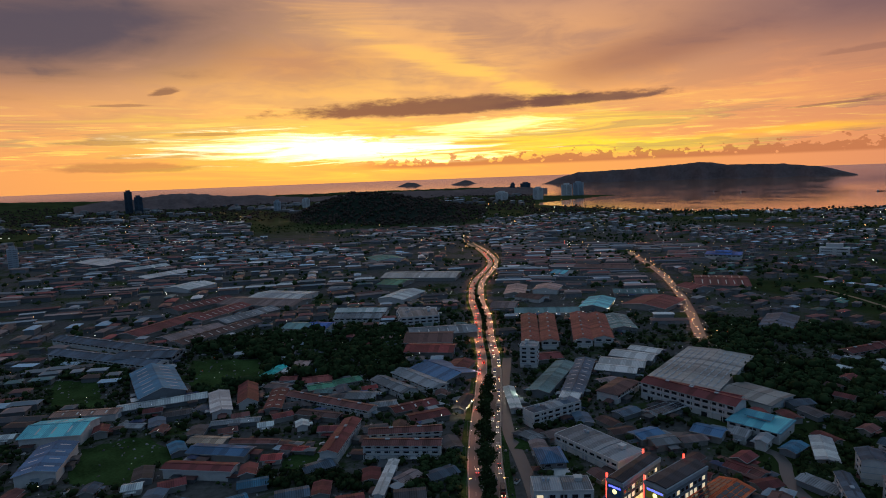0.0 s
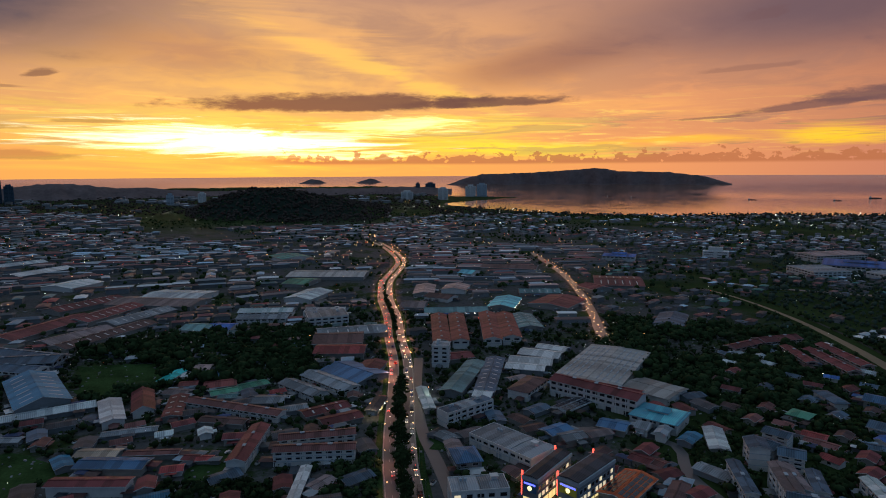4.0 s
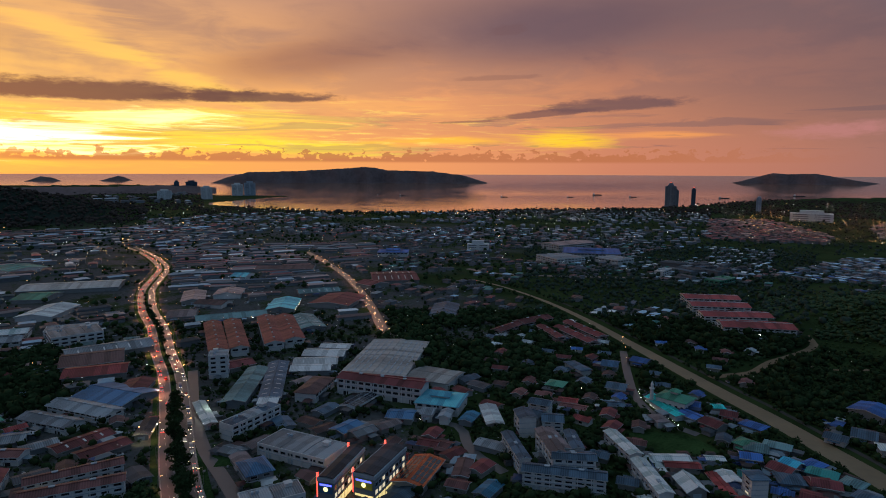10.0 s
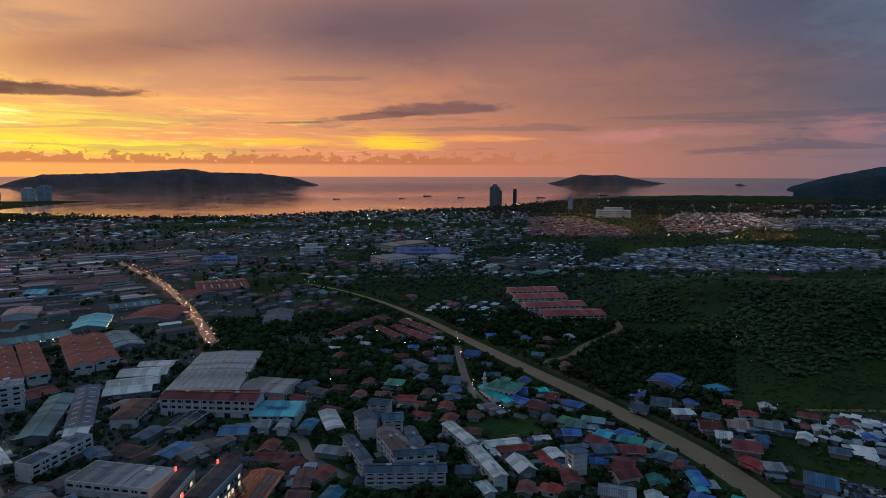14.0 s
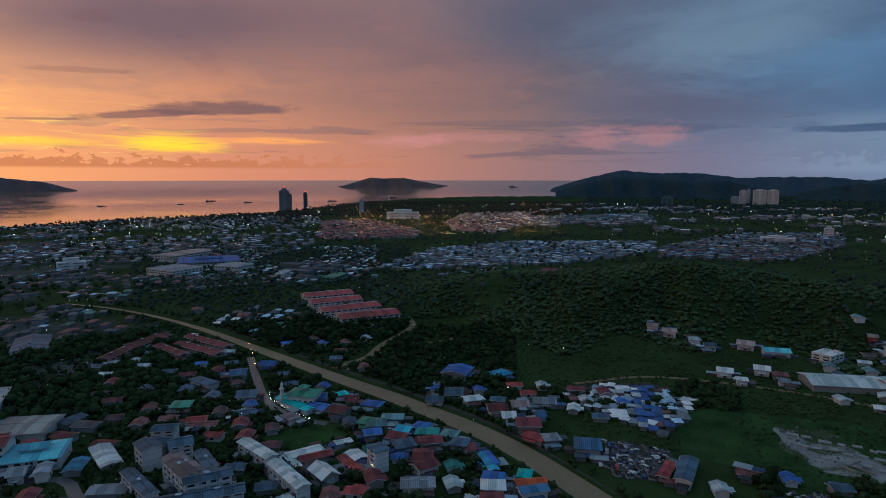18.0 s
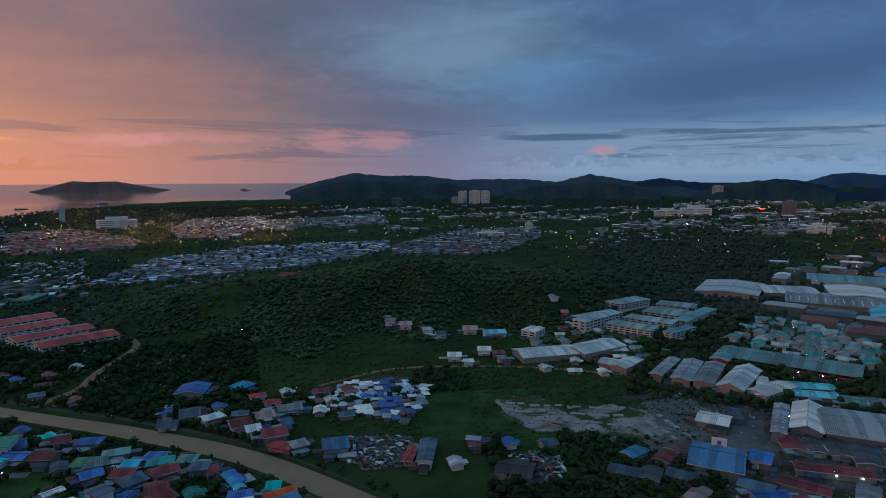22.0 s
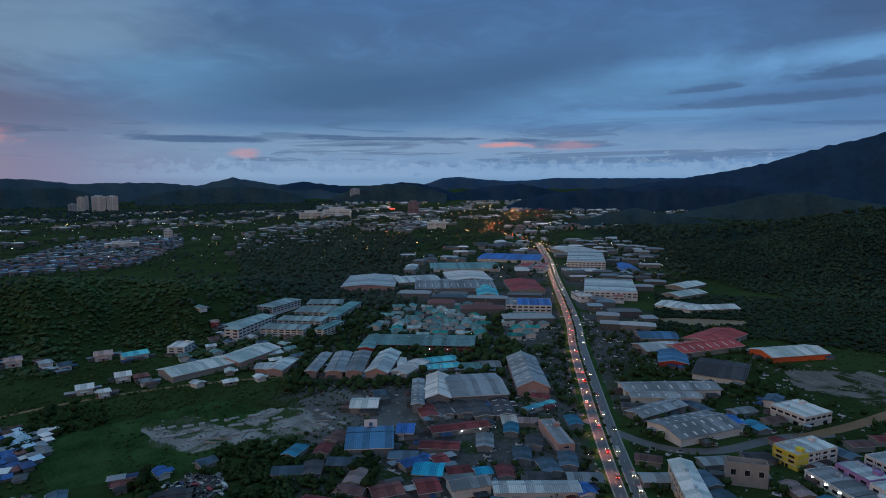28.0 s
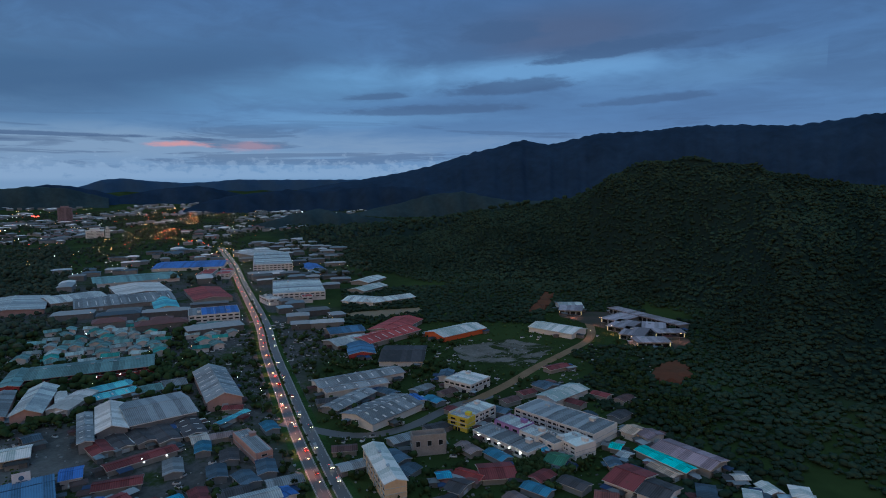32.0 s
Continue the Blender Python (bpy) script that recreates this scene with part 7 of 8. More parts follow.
# ---- small houses close by: every one a thing of its own ----
SMALL = []
for k, (roof, wall, L, W, hh) in enumerate([("teal", "cream", 11, 8, 4), ("blue", "white", 10, 7, 4), ("maroon", "cream", 13, 9, 5.6), ("red", "white", 12, 8, 4), ("slate", "cream", 11, 8, 4.2), ("pale_blue", "cream", 12, 8, 4),
                                        ("rust", "cream", 12, 8, 4), ("light_grey", "white", 10, 8, 4.4), ("teal_grey", "white", 12, 9, 5.6), ("brown", "cream", 11, 8, 4), ("aqua", "white", 17, 12, 5.6), ("teal", "white", 16, 12, 5.4), ("aqua_grey", "white", 15, 11, 5.6)]):
    proto = house(0, -1000 - 40 * k, 0, L * 0.86, W * 0.86, hh * 0.95, roof, wall)
    FOOT.pop()
    SMALL.append(proto)


def hut(roof, wall, L, W, h):
    """A plain low workshop: four walls under a shallow metal roof."""
    root = thing("hut", 0, -900, 0, f"low {words(wall)} workshop hut under a {words(roof)} metal roof", "workshop", "huts between the workshops")
    part("wall", shell(L, W, h, 1.0).mesh("wall", wall_paint(wall)), root)
    part("roof", gable(L, W, h, 1.0, 0.7, 0.25).mesh("roof", roof_paint(roof), FASCIA), root)
    return root


HUTS = len(SMALL)
for roof, wall, L, W in (("brown", "cream", 13, 8), ("slate", "grey", 15, 9), ("maroon", "cream", 12, 8), ("grey", "grey", 17, 9), ("rust", "cream", 11, 7), ("pale_blue", "white", 13, 8), ("dark", "grey", 14, 9), ("light_grey", "white", 12, 7), ("steel_blue", "grey", 14, 8), ("rose_grey", "cream", 14, 8)):
    SMALL.append(hut(roof, wall, L, W, 3.2))


def village(a0, a1, r0, r1, n, keys, seed, turn, gap=10.5, plot=None, room=6.5, most=999):
    rng = np.random.default_rng(seed)
    x, y = sow(rng, a0, a1, r0, r1, n)
    ok = free(x, y, room) if plot is None else free(x, y, room) & inside(x, y, plot)
    placed = 0
    for px, py in zip(x[ok], y[ok]):
        if placed >= most:
            break
        if any(abs(px - f[0]) < gap + f[3] / 4 and abs(py - f[1]) < gap + f[3] / 4 and math.hypot(px - f[0], py - f[1]) < gap + f[3] / 5 for f in FOOT[FIRST_SMALL:]):
            continue
        src = SMALL[keys[placed % len(keys)]]
        a = turn + rng.normal(0, 9) + rng.choice([0, 90])
        copy_thing(src, pose(px, py, float(height(px, py)), 0, 0, a))
        FOOT.append((px, py, a, 11, 8))
        placed += 1
    return placed


FIRST_SMALL = len(FOOT)
village(50, 71, 275, 385, 420, [0, 2, 1, 3, 4, 5, 0, 6], 31, 30)
village(33, 56, 395, 560, 230, [6, 4, 1, 4, 9, 7, 2], 32, 35, 16)
village(38, 52, 285, 400, 160, [2, 4, 6, 9, 3], 38, 35, 14)
village(62, 80, 375, 430, 120, [3, 2, 1, 7, 4, 5], 33, 25, 13)
village(96, 106, 470, 660, 120, [7, 5, 4, 8, 9], 34, 10, 15)
village(76, 98, 300, 345, 20, [1, 4, 7], 35, 10, 14)
village(104, 124, 440, 760, 2600, [10, 12, 11, 10, 12], 36, 55, 11.5, [(560, -238), (646, -305), (608, -403), (481, -319), (508, -261)])
village(118, 134, 440, 700, 900, [11, 10, 12], 37, 55, 11.5, [(546, -392), (558, -452), (485, -401), (455, -347), (472, -334)])
village(164, 181, 225, 330, 130, [5, 4, 7, 6], 39, 30, 14)
village(-40, -22, 300, 440, 60, [6, 9, 4, 2, 7], 40, 5, 15)
village(14, 30, 235, 330, 60, [6, 9, 4, 2], 41, 45, 12)
village(-22, 0, 300, 430, 60, [6, 9, 2, 3, 7], 42, 10, 14)
H = [HUTS + k for k in (0, 1, 2, 6, 8, 6, 1, 9, 2, 3, 2, 8, 6, 1)]
village(-34, 34, 240, 430, 1500, H, 43, 20, 10, None, 5.2, 55)
village(104, 140, 232, 420, 900, H, 44, 55, 10, None, 5.2, 40)
village(140, 166, 240, 430, 500, H, 45, 75, 11, None, 5.2, 30)
for proto in SMALL:
    for o in (*proto.children_recursive, proto):
        bpy.data.objects.remove(o)

# ---- woods and garden trees ----
def woods(name, a0, a1, r0, r1, n, size, label, seed, tall=1.0, mat=None, patchy=None, gather=0.0, low=None, grow=2.0, opens=True, shapes=None, edge=0.0, bare=()):
    rng = np.random.default_rng(seed)
    x, y = sow(rng, a0, a1, r0, r1, n)
    ok = free(x, y, grow, opens)
    if patchy is not None:
        ok &= lie(x, y, patchy, 0.006) > gather
    if edge:
        r, a = np.hypot(x, y), np.degrees(np.arctan2(x, y))
        ok &= a > a0 + edge + edge * (0.6 * np.sin(r * 0.021 + 1) + 0.4 * np.sin(r * 0.055))
    for plot in bare:
        ok &= ~inside(x, y, plot)
    if low is not None:
        ok &= height(x, y) - far_rise(np.hypot(x, y)) > low
    x, y = x[ok], y[ok]
    return scatter(name, x, y, (0.5 + 1.1 * rng.uniform(0, 1, len(x)) ** 1.7) * size, tall, label, mat or LEAF, seed, shapes=shapes or (TEMPLATES if r1 < 600 else SPARSE if r1 < 700 else SINGLE))


GROVES = [[(-94, 292), (-48, 290), (-29, 271), (-93, 276)], [(-12, 302), (12, 311), (13, 268), (-23, 270)], [(183, 299), (206, 308), (185, 255), (160, 257)], [(264, 456), (311, 376), (271, 324), (214, 322), (232, 363), (220, 396)], [(-349, 509), (-270, 486), (-247, 443), (-318, 457)], [(153, -490), (113, -495), (94, -430), (57, -427), (45, -371), (90, -384), (132, -422)], [(129, -296), (113, -314), (95, -280), (107, -259), (121, -258)], [(356, -44), (353, -91), (324, -139), (257, -110), (275, -33)]]
for k, plot in enumerate(GROVES):
    rng = np.random.default_rng(200 + k)
    lo, hi = np.min(plot, 0), np.max(plot, 0)
    x, y = rng.uniform(lo[0], hi[0], 900), rng.uniform(lo[1], hi[1], 900)
    ok = inside(x, y, plot) & free(x, y, 2.0)
    x, y = x[ok][:int(90 + 0.02 * np.prod(hi - lo))], y[ok][:int(90 + 0.02 * np.prod(hi - lo))]
    scatter("grove", x, y, rng.uniform(1.6, 3.8, len(x)), 1.0, "dense dark broad-leaved trees between the buildings", LEAF, 210 + k)
woods("woodland", 56, 107, 500, 930, 21000, 3.5, "dense dark green woods over the low ridge", 51, 0.68, RIDGE_LEAF, patchy=0.2, gather=-0.5, bare=[[(532, 328), (564, 272), (528, 183), (472, 123), (418, 158), (438, 213), (414, 257)]])
woods("woodland", 136, 187, 330, 690, 12000, 3.5, "dense dark forest on the lower slopes of the great hill", 52, 0.62, HILL_LEAF, shapes=SINGLE, low=0.4)
woods("woodland", 158, 187, 240, 690, 7000, 3.6, "dark trees at the foot of the great hill", 74, 0.62, HILL_LEAF, shapes=SINGLE, edge=6.0)
woods("woodland", 139, 158, 640, 860, 4600, 3.6, "dark trees along the foot of the hill", 75, 0.62, HILL_LEAF, shapes=SINGLE)
woods("woodland", 157, 167, 700, 860, 1600, 3.6, "dark trees above the hillside units", 76, 0.62, HILL_LEAF, shapes=SINGLE)
woods("woodland", 136, 187, 690, 1350, 34000, 3.8, "dense dark forest on the great hill", 53, 0.75, HILL_LEAF, low=3)
SCRUB = material("scrub_leaves", (0.046, 0.076, 0.026), 0.9, vary=0.5, scale=0.05, fine=0.9, random=0.5, spec=0.02)
woods("scrub", 60, 107, 345, 690, 7000, 1.5, "low green bushes and rough scrub on the open ground", 77, 0.8, SCRUB, shapes=SINGLE)
woods("scrub", 90, 113, 320, 480, 1500, 1.3, "rank weeds and bushes across the meadow", 95, 0.7, SCRUB, opens=False, bare=[OPEN[3]], shapes=SINGLE)
woods("trees", 36, 60, 560, 1300, 5200, 3.4, "trees among the packed village houses", 96, 1.0, HAZE_PLAIN_LEAF, shapes=SINGLE)
woods("scrub", 138, 168, 300, 690, 2600, 1.5, "low green bushes between the workshops", 78, 0.8, SCRUB, shapes=SINGLE)
woods("scrub", 34, 58, 250, 460, 1800, 1.5, "low green bushes in the gardens", 79, 0.8, SCRUB, shapes=SINGLE)
woods("scrub", -45, 33, 240, 600, 3000, 1.3, "low bushes and weeds between the yards", 80, 0.8, SCRUB, shapes=SINGLE)
woods("woodland", 134, 187, 1350, 2500, 6000, 8.0, "dark forest behind the great hill", 50, 0.9, HILL_LEAF)
woods("woodland", -25, 8, 1650, 2600, 7000, 7.5, "dark forest covering the far hill", 54, 0.9, HAZE_LEAF, low=3)
woods("woodland", 22, 40, 430, 640, 1500, 4.6, "dark trees behind the factory", 55, patchy=1.0, gather=-0.5)
woods("woodland", 43, 60, 430, 640, 1600, 5.0, "dark trees beyond the river", 56, patchy=1.4, gather=-0.7)
woods("woodland", -24, -3, 440, 590, 1300, 5.0, "dark grove in the middle of the town", 57, patchy=2.0, gather=-0.6)
woods("trees", -45, 34, 240, 640, 7000, 2.9, "garden and street trees between the buildings", 58, patchy=2.4, gather=-1.0)
woods("trees", -45, 34, 640, 2250, 9000, 4.6, "trees scattered through the town", 59, patchy=2.9, gather=-0.2)
woods("trees", 34, 112, 640, 2600, 12000, 4.8, "belts of trees across the plain", 60, mat=HAZE_PLAIN_LEAF, patchy=3.6, gather=-0.5)
woods("trees", 70, 90, 395, 600, 1300, 3.0, "loose trees behind the market stalls", 100, patchy=2.2, gather=-0.1)
woods("trees", 34, 70, 250, 600, 6200, 3.1, "garden trees among the village houses", 61)
woods("woodland", 92, 113, 225, 335, 700, 4.2, "thick trees beside the workshops", 62, patchy=4.1, gather=-0.6)
ESTATES = [[(560, -238), (646, -305), (608, -403), (481, -319), (508, -261)], [(546, -392), (558, -452), (485, -401), (455, -347), (472, -334)]]
woods("woodland", 101, 117, 640, 1700, 6500, 4.8, "dark woods beyond the housing estate", 93, 0.95, HAZE_PLAIN_LEAF)
woods("woodland", 104.5, 117, 430, 720, 1500, 4.2, "belt of trees between the flats and the estate", 63, bare=ESTATES)
woods("woodland", 117, 127, 460, 700, 900, 4.4, "belt of trees beside the housing estate", 64, bare=ESTATES)
woods("trees", 113, 140, 225, 640, 2000, 2.8, "trees between the sheds and along the road", 65, patchy=4.8, gather=-0.2)
woods("trees", 108, 142, 900, 3600, 9500, 6.0, "trees along the valley floor", 66, mat=HAZE_PLAIN_LEAF, patchy=5.2, gather=-0.6)
woods("trees", 138, 172, 235, 690, 2200, 2.9, "trees round the hillside workshops", 67, patchy=5.5, gather=-0.1)
woods("shore_trees", 6, 52, 2080, 2560, 4200, 4.6, "dark line of trees along the shore", 68, 1.2, HAZE_LEAF)
woods("trees", 48, 76, 2300, 3600, 5200, 6.5, "dark woods along the far coast", 69, 0.8, HAZE_LEAF)
woods("trees", -52, 7, 2400, 4300, 9500, 8.0, "dark woods below the far hills", 70, 0.7, HAZE_LEAF)
woods("trees", 76, 112, 2600, 4100, 6000, 8.0, "dark woods on the far plain", 71, 0.7, HAZE_GREEN)
rng = np.random.default_rng(72)
c, d = spline(RIVER, 2.2)
side = rng.choice([-1, 1], len(c)) * rng.uniform(11.5, 17, len(c))
sx, sy = c[:, 0] - d[:, 1] * side, c[:, 1] + d[:, 0] * side
keep = ~in_footprint(sx, sy, 2) & (rng.uniform(0, 1, len(c)) < 0.7)
scatter("bank_trees", sx[keep], sy[keep], rng.uniform(1.4, 3.8, keep.sum()), 1.1, "bushes and small trees along the river bank", LEAF, 73)


def leafy_crown(seed, leaves=420):
    """Small tilted leaf sprays gathered in uneven clumps with gaps between."""
    rng = np.random.default_rng(seed)
    s = Shape()
    heads = [(rng.uniform(-1.6, 1.6), rng.uniform(-1.6, 1.6), rng.uniform(3.2, 6.4), rng.uniform(0.8, 1.5)) for _ in range(9)]
    for i in range(leaves):
        hx, hy, hz, hr = heads[i % len(heads)]
        v = rng.normal(0, 1, 3)
        v = v / np.linalg.norm(v) * hr * rng.uniform(0.6, 1.0)
        p = np.array([hx, hy, hz]) + v * np.array([1, 1, 0.75])
        u = rng.normal(0, 1, 3)
        u = u / np.linalg.norm(u) * 0.36
        w = np.cross(u, rng.normal(0, 1, 3))
        w = w / np.linalg.norm(w) * 0.26
        s.face([p - u, p + w, p + u, p - w])
    return s.mesh("crown", LEAF)


def trunk_mesh(seed):
    rng = np.random.default_rng(seed)
    s = Shape().loft([[(r * math.cos(t), r * math.sin(t), z) for t in np.arange(7) * 0.8976] for r, z in ((0.34, -0.4), (0.24, 0.6), (0.17, 2.6), (0.10, 4.4))])
    for i in range(5):
        a, z = i * 1.26 + rng.uniform(0, 0.6), 2.2 + 0.35 * i
        e = np.array([math.cos(a) * 1.5, math.sin(a) * 1.5, z + 1.7])
        b = np.array([0, 0, z])
        n = np.array([-math.sin(a), math.cos(a), 0])
        s.loft([[b + n * 0.08, b - n * 0.08, b + np.array([0, 0, 0.12])], [e + n * 0.03, e - n * 0.03, e + np.array([0, 0, 0.05])]])
    return s.mesh("trunk", BARK)


CROWNS, TRUNKS = [leafy_crown(s) for s in range(4)], [trunk_mesh(s) for s in range(2)]


def street_tree(x, y, k, size, label="dark leafy street tree on the grass median", group="trees along the main road"):
    root = thing("street_tree", x, y, k * 77 % 360, label, "tree", group, float(height(x, y)) + 0.1)
    root.scale = (size, size, size * (0.9 + 0.05 * (k % 4)))
    part("trunk", TRUNKS[k % 2], root)
    part("crown", CROWNS[k % 4], root)


c, d = spline(MAIN_ROAD, 5.5)
k = 0
for (px, py), (dx, dy) in zip(c, d):
    if 235 < py < 780 and (py < 415 or 560 < py < 700 or k % 4 == 0):
        street_tree(px + random.uniform(-1.4, 1.4), py, k, random.uniform(1.1, 2.0) if py < 420 else random.uniform(0.7, 1.15))
    k += 1
c, d = spline(EAST_ROAD, 9.0)
for i, ((px, py), (dx, dy)) in enumerate(zip(c, d)):
    if math.hypot(px, py) < 800 and i % 3 != 1:
        street_tree(px, py, i, random.uniform(0.35, 0.6), "small bushy tree on the grass median", "trees along the east road")
    if math.hypot(px, py) < 620 and i % 2 == 0:
        street_tree(px - dy * 16, py + dx * 16, i + 3, random.uniform(0.6, 1.0), "leafy tree on the verge of the east road", "trees along the east road")

# ---- vehicles ----
CAR_GLASS = material("car_glass", (0.015, 0.018, 0.022), 0.08, spec=0.7)
HEAD, TAIL = glow("headlamp", (1.0, 0.72, 0.42), 9.0), glow("tail_lamp", (1.0, 0.04, 0.02), 8.0)
HEAD.cycles.emission_sampling = TAIL.cycles.emission_sampling = "NONE"


def car_parts(kind):
    """Body, glass and wheel meshes of a car, van or lorry, its nose towards +x."""
    if kind == "car":
        prof = [(-2.1, 0.35), (2.1, 0.35), (2.15, 0.7), (1.2, 0.92), (0.55, 1.42), (-1.1, 1.45), (-1.75, 1.0), (-2.15, 0.95)]
        glass = [(1.0, 0.95), (0.5, 1.36), (-1.05, 1.39), (-1.6, 0.98)]
        half, wx, wr = 0.86, 1.3, 0.32
    elif kind == "van":
        prof = [(-2.3, 0.4), (2.3, 0.4), (2.35, 0.95), (1.75, 1.2), (1.1, 1.95), (-2.3, 2.0)]
        glass = [(1.6, 1.2), (1.02, 1.86), (-1.9, 1.88), (-1.9, 1.2)]
        half, wx, wr = 0.92, 1.45, 0.34
    else:
        prof = [(-4.0, 0.7), (3.9, 0.7), (3.9, 2.5), (2.5, 2.6), (2.45, 3.2), (-4.0, 3.2)]
        glass = [(3.7, 1.7), (3.7, 2.4), (2.8, 2.4), (2.8, 1.7)]
        half, wx, wr = 1.15, 2.7, 0.5
    body = Shape()
    rings = []
    for y, k in ((-half, 0.94), (-half * 0.9, 1.0), (half * 0.9, 1.0), (half, 0.94)):
        rings.append([(x, y, 0.35 + (z - 0.35) * k) for x, z in prof])
    body.loft(rings)
    pane = Shape().loft([[(x, -half * 1.005, z - 0.02) for x, z in glass], [(x, half * 1.005, z - 0.02) for x, z in glass]])
    wheel = Shape().loft([[(wr * math.cos(t), y, wr + wr * math.sin(t)) for t in np.arange(10) * 0.6283] for y in (-0.1, 0.1)])
    return body, pane, wheel, half, wx, prof


VEHICLES = {}
for kind in ("car", "van", "lorry"):
    body, pane, wheel, half, wx, prof = car_parts(kind)
    VEHICLES[kind] = (pane.mesh("windows", CAR_GLASS), wheel.mesh("wheel", TYRE), half, wx, prof, body)
LIGHT_MESH = {True: Shape().box(-0.05, 0.10, -0.20, 0.20, -0.12, 0.12).mesh("headlight", HEAD), False: Shape().box(-0.10, 0.05, -0.22, 0.22, -0.14, 0.14).mesh("tail_light", TAIL)}
BODY_TINTS = {"white": (0.6, 0.6, 0.6), "silver": (0.33, 0.34, 0.35), "black": (0.02, 0.02, 0.022), "red": (0.30, 0.02, 0.02), "blue": (0.03, 0.06, 0.2), "grey": (0.12, 0.12, 0.13)}
BODIES = {}


def vehicle(x, y, turn, kind="car", tint="white", lights=True, label="", group="traffic", z=0.12):
    if (kind, tint) not in BODIES:
        paint = material(tint + "_car_paint", BODY_TINTS[tint], 0.3, vary=0.05, spec=0.6)
        BODIES[kind, tint] = VEHICLES[kind][5].mesh("body", paint)
    pane, wheel, half, wx, prof, _ = VEHICLES[kind]
    root = thing(kind, x, y, turn, label or f"{tint} {kind} on the road with its lights on", kind, group, float(height(x, y)) + z)
    part("body", BODIES[kind, tint], root)
    part("windows", pane, root)
    for sx in (-1, 1) if math.hypot(x, y) < 310 else ():
        for sy in (-1, 1):
            part("wheel", wheel, root, (sx * wx, sy * half * 0.9, 0))
    if lights:
        f, b = max(p[0] for p in prof), min(p[0] for p in prof)
        for sy in (-1, 1):
            part("headlight", LIGHT_MESH[True], root, (f, sy * half * 0.68, 0.72))
            part("tail_light", LIGHT_MESH[False], root, (b, sy * half * 0.72, 0.82))


TR = random.Random(9)
TINTS = ["white", "silver", "white", "black", "grey", "red", "blue", "silver"]


def traffic(pts, offset, forward, gap0, gap1, first, last):
    c, d = spline(pts, 1.0)
    s, n = 0.0, 0
    while True:
        s += TR.uniform(gap0, gap1)
        i = int(s)
        if i >= len(c) - 1:
            return
        if not first < np.hypot(*c[i]) < last:
            continue
        lane = offset + TR.choice([-1.5, 1.5])
        px, py = c[i] + np.array([-d[i][1], d[i][0]]) * lane
        a = math.degrees(math.atan2(d[i][1], d[i][0])) + (0 if forward else 180)
        kind = "lorry" if TR.random() < 0.05 else "van" if TR.random() < 0.15 else "car"
        vehicle(px, py, a, kind, TR.choice(TINTS))


# the carriageway to the right of the line runs towards the middle of town on the left-hand side
traffic(MAIN_ROAD, 5.75, True, 40, 90, 230, 430)
traffic(MAIN_ROAD, 5.75, True, 8, 18, 430, 640)
traffic(MAIN_ROAD, 5.75, True, 14, 34, 640, 1200)
traffic(MAIN_ROAD, -5.75, False, 6, 11, 230, 520)
traffic(MAIN_ROAD, -5.75, False, 10, 24, 520, 1200)
traffic(EAST_ROAD, 4.35, True, 20, 60, 260, 1500)
traffic(EAST_ROAD, -4.35, False, 14, 60, 260, 1500)
traffic(MARKET_ROAD, 1.0, False, 18, 40, 540, 1050)
for x0, y0, n, w, label in ((322, 52, 62, 19, "old car parked in the earth yard"), (305, -34, 44, 15, "old car parked in the scrap yard"), (-14, 395, 10, 12, "car parked outside the shops"), (218, -290, 8, 12, "car parked beside the workshops"),
                            (300, -205, 14, 22, "car parked in the workshop yard"), (-66, 345, 12, 22, "car parked among the workshops"), (190, 300, 10, 16, "car parked between the flats"), (268, 190, 8, 12, "car parked by the flats"), (20, 330, 0, 1, "")):
    for i in range(n):
        px, py = x0 + TR.uniform(-w, w), y0 + TR.uniform(-w, w)
        if not in_footprint(np.array([px]), np.array([py]), 1.5)[0] and not on_road(np.array([px]), np.array([py]), 1)[0]:
            vehicle(px, py, TR.choice([20, 110, 65, 200]) + TR.uniform(-8, 8), TR.choice(["car", "car", "car", "van"]), TR.choice(TINTS), False, label, "parked cars", 0.08)

# ---- street lamps ----
POLE = Shape().tube(0, 0, -0.3, 9.0, 0.10, 0.06, 6).box(-0.05, 2.0, -0.05, 0.05, 8.85, 8.97).mesh("pole", STEEL)
HEAD_LAMP = Shape().box(1.5, 2.3, -0.18, 0.18, 8.68, 8.84).mesh("lamp_head", LAMP_WARM)


def street_lamp(x, y, turn, light, power=900, tint=(1.0, 0.33, 0.18), cone=125):
    root = thing("street_lamp", x, y, turn, "grey street lamp with a glowing orange head", "street lamp", "street lamps")
    part("pole", POLE, root)
    part("lamp_head", HEAD_LAMP, root, label="glowing orange lamp head")
    if light:
        data = bpy.data.lights.new("street_light", "SPOT")
        data.energy, data.color, data.shadow_soft_size, data.spot_size, data.spot_blend = power, tint, 0.4, radians(cone), 1.0
        lit = new("street_light", data)
        c, s = math.cos(radians(turn)), math.sin(radians(turn))
        lit.location = (x + 1.9 * c, y + 1.9 * s, float(height(x, y)) + 8.3)


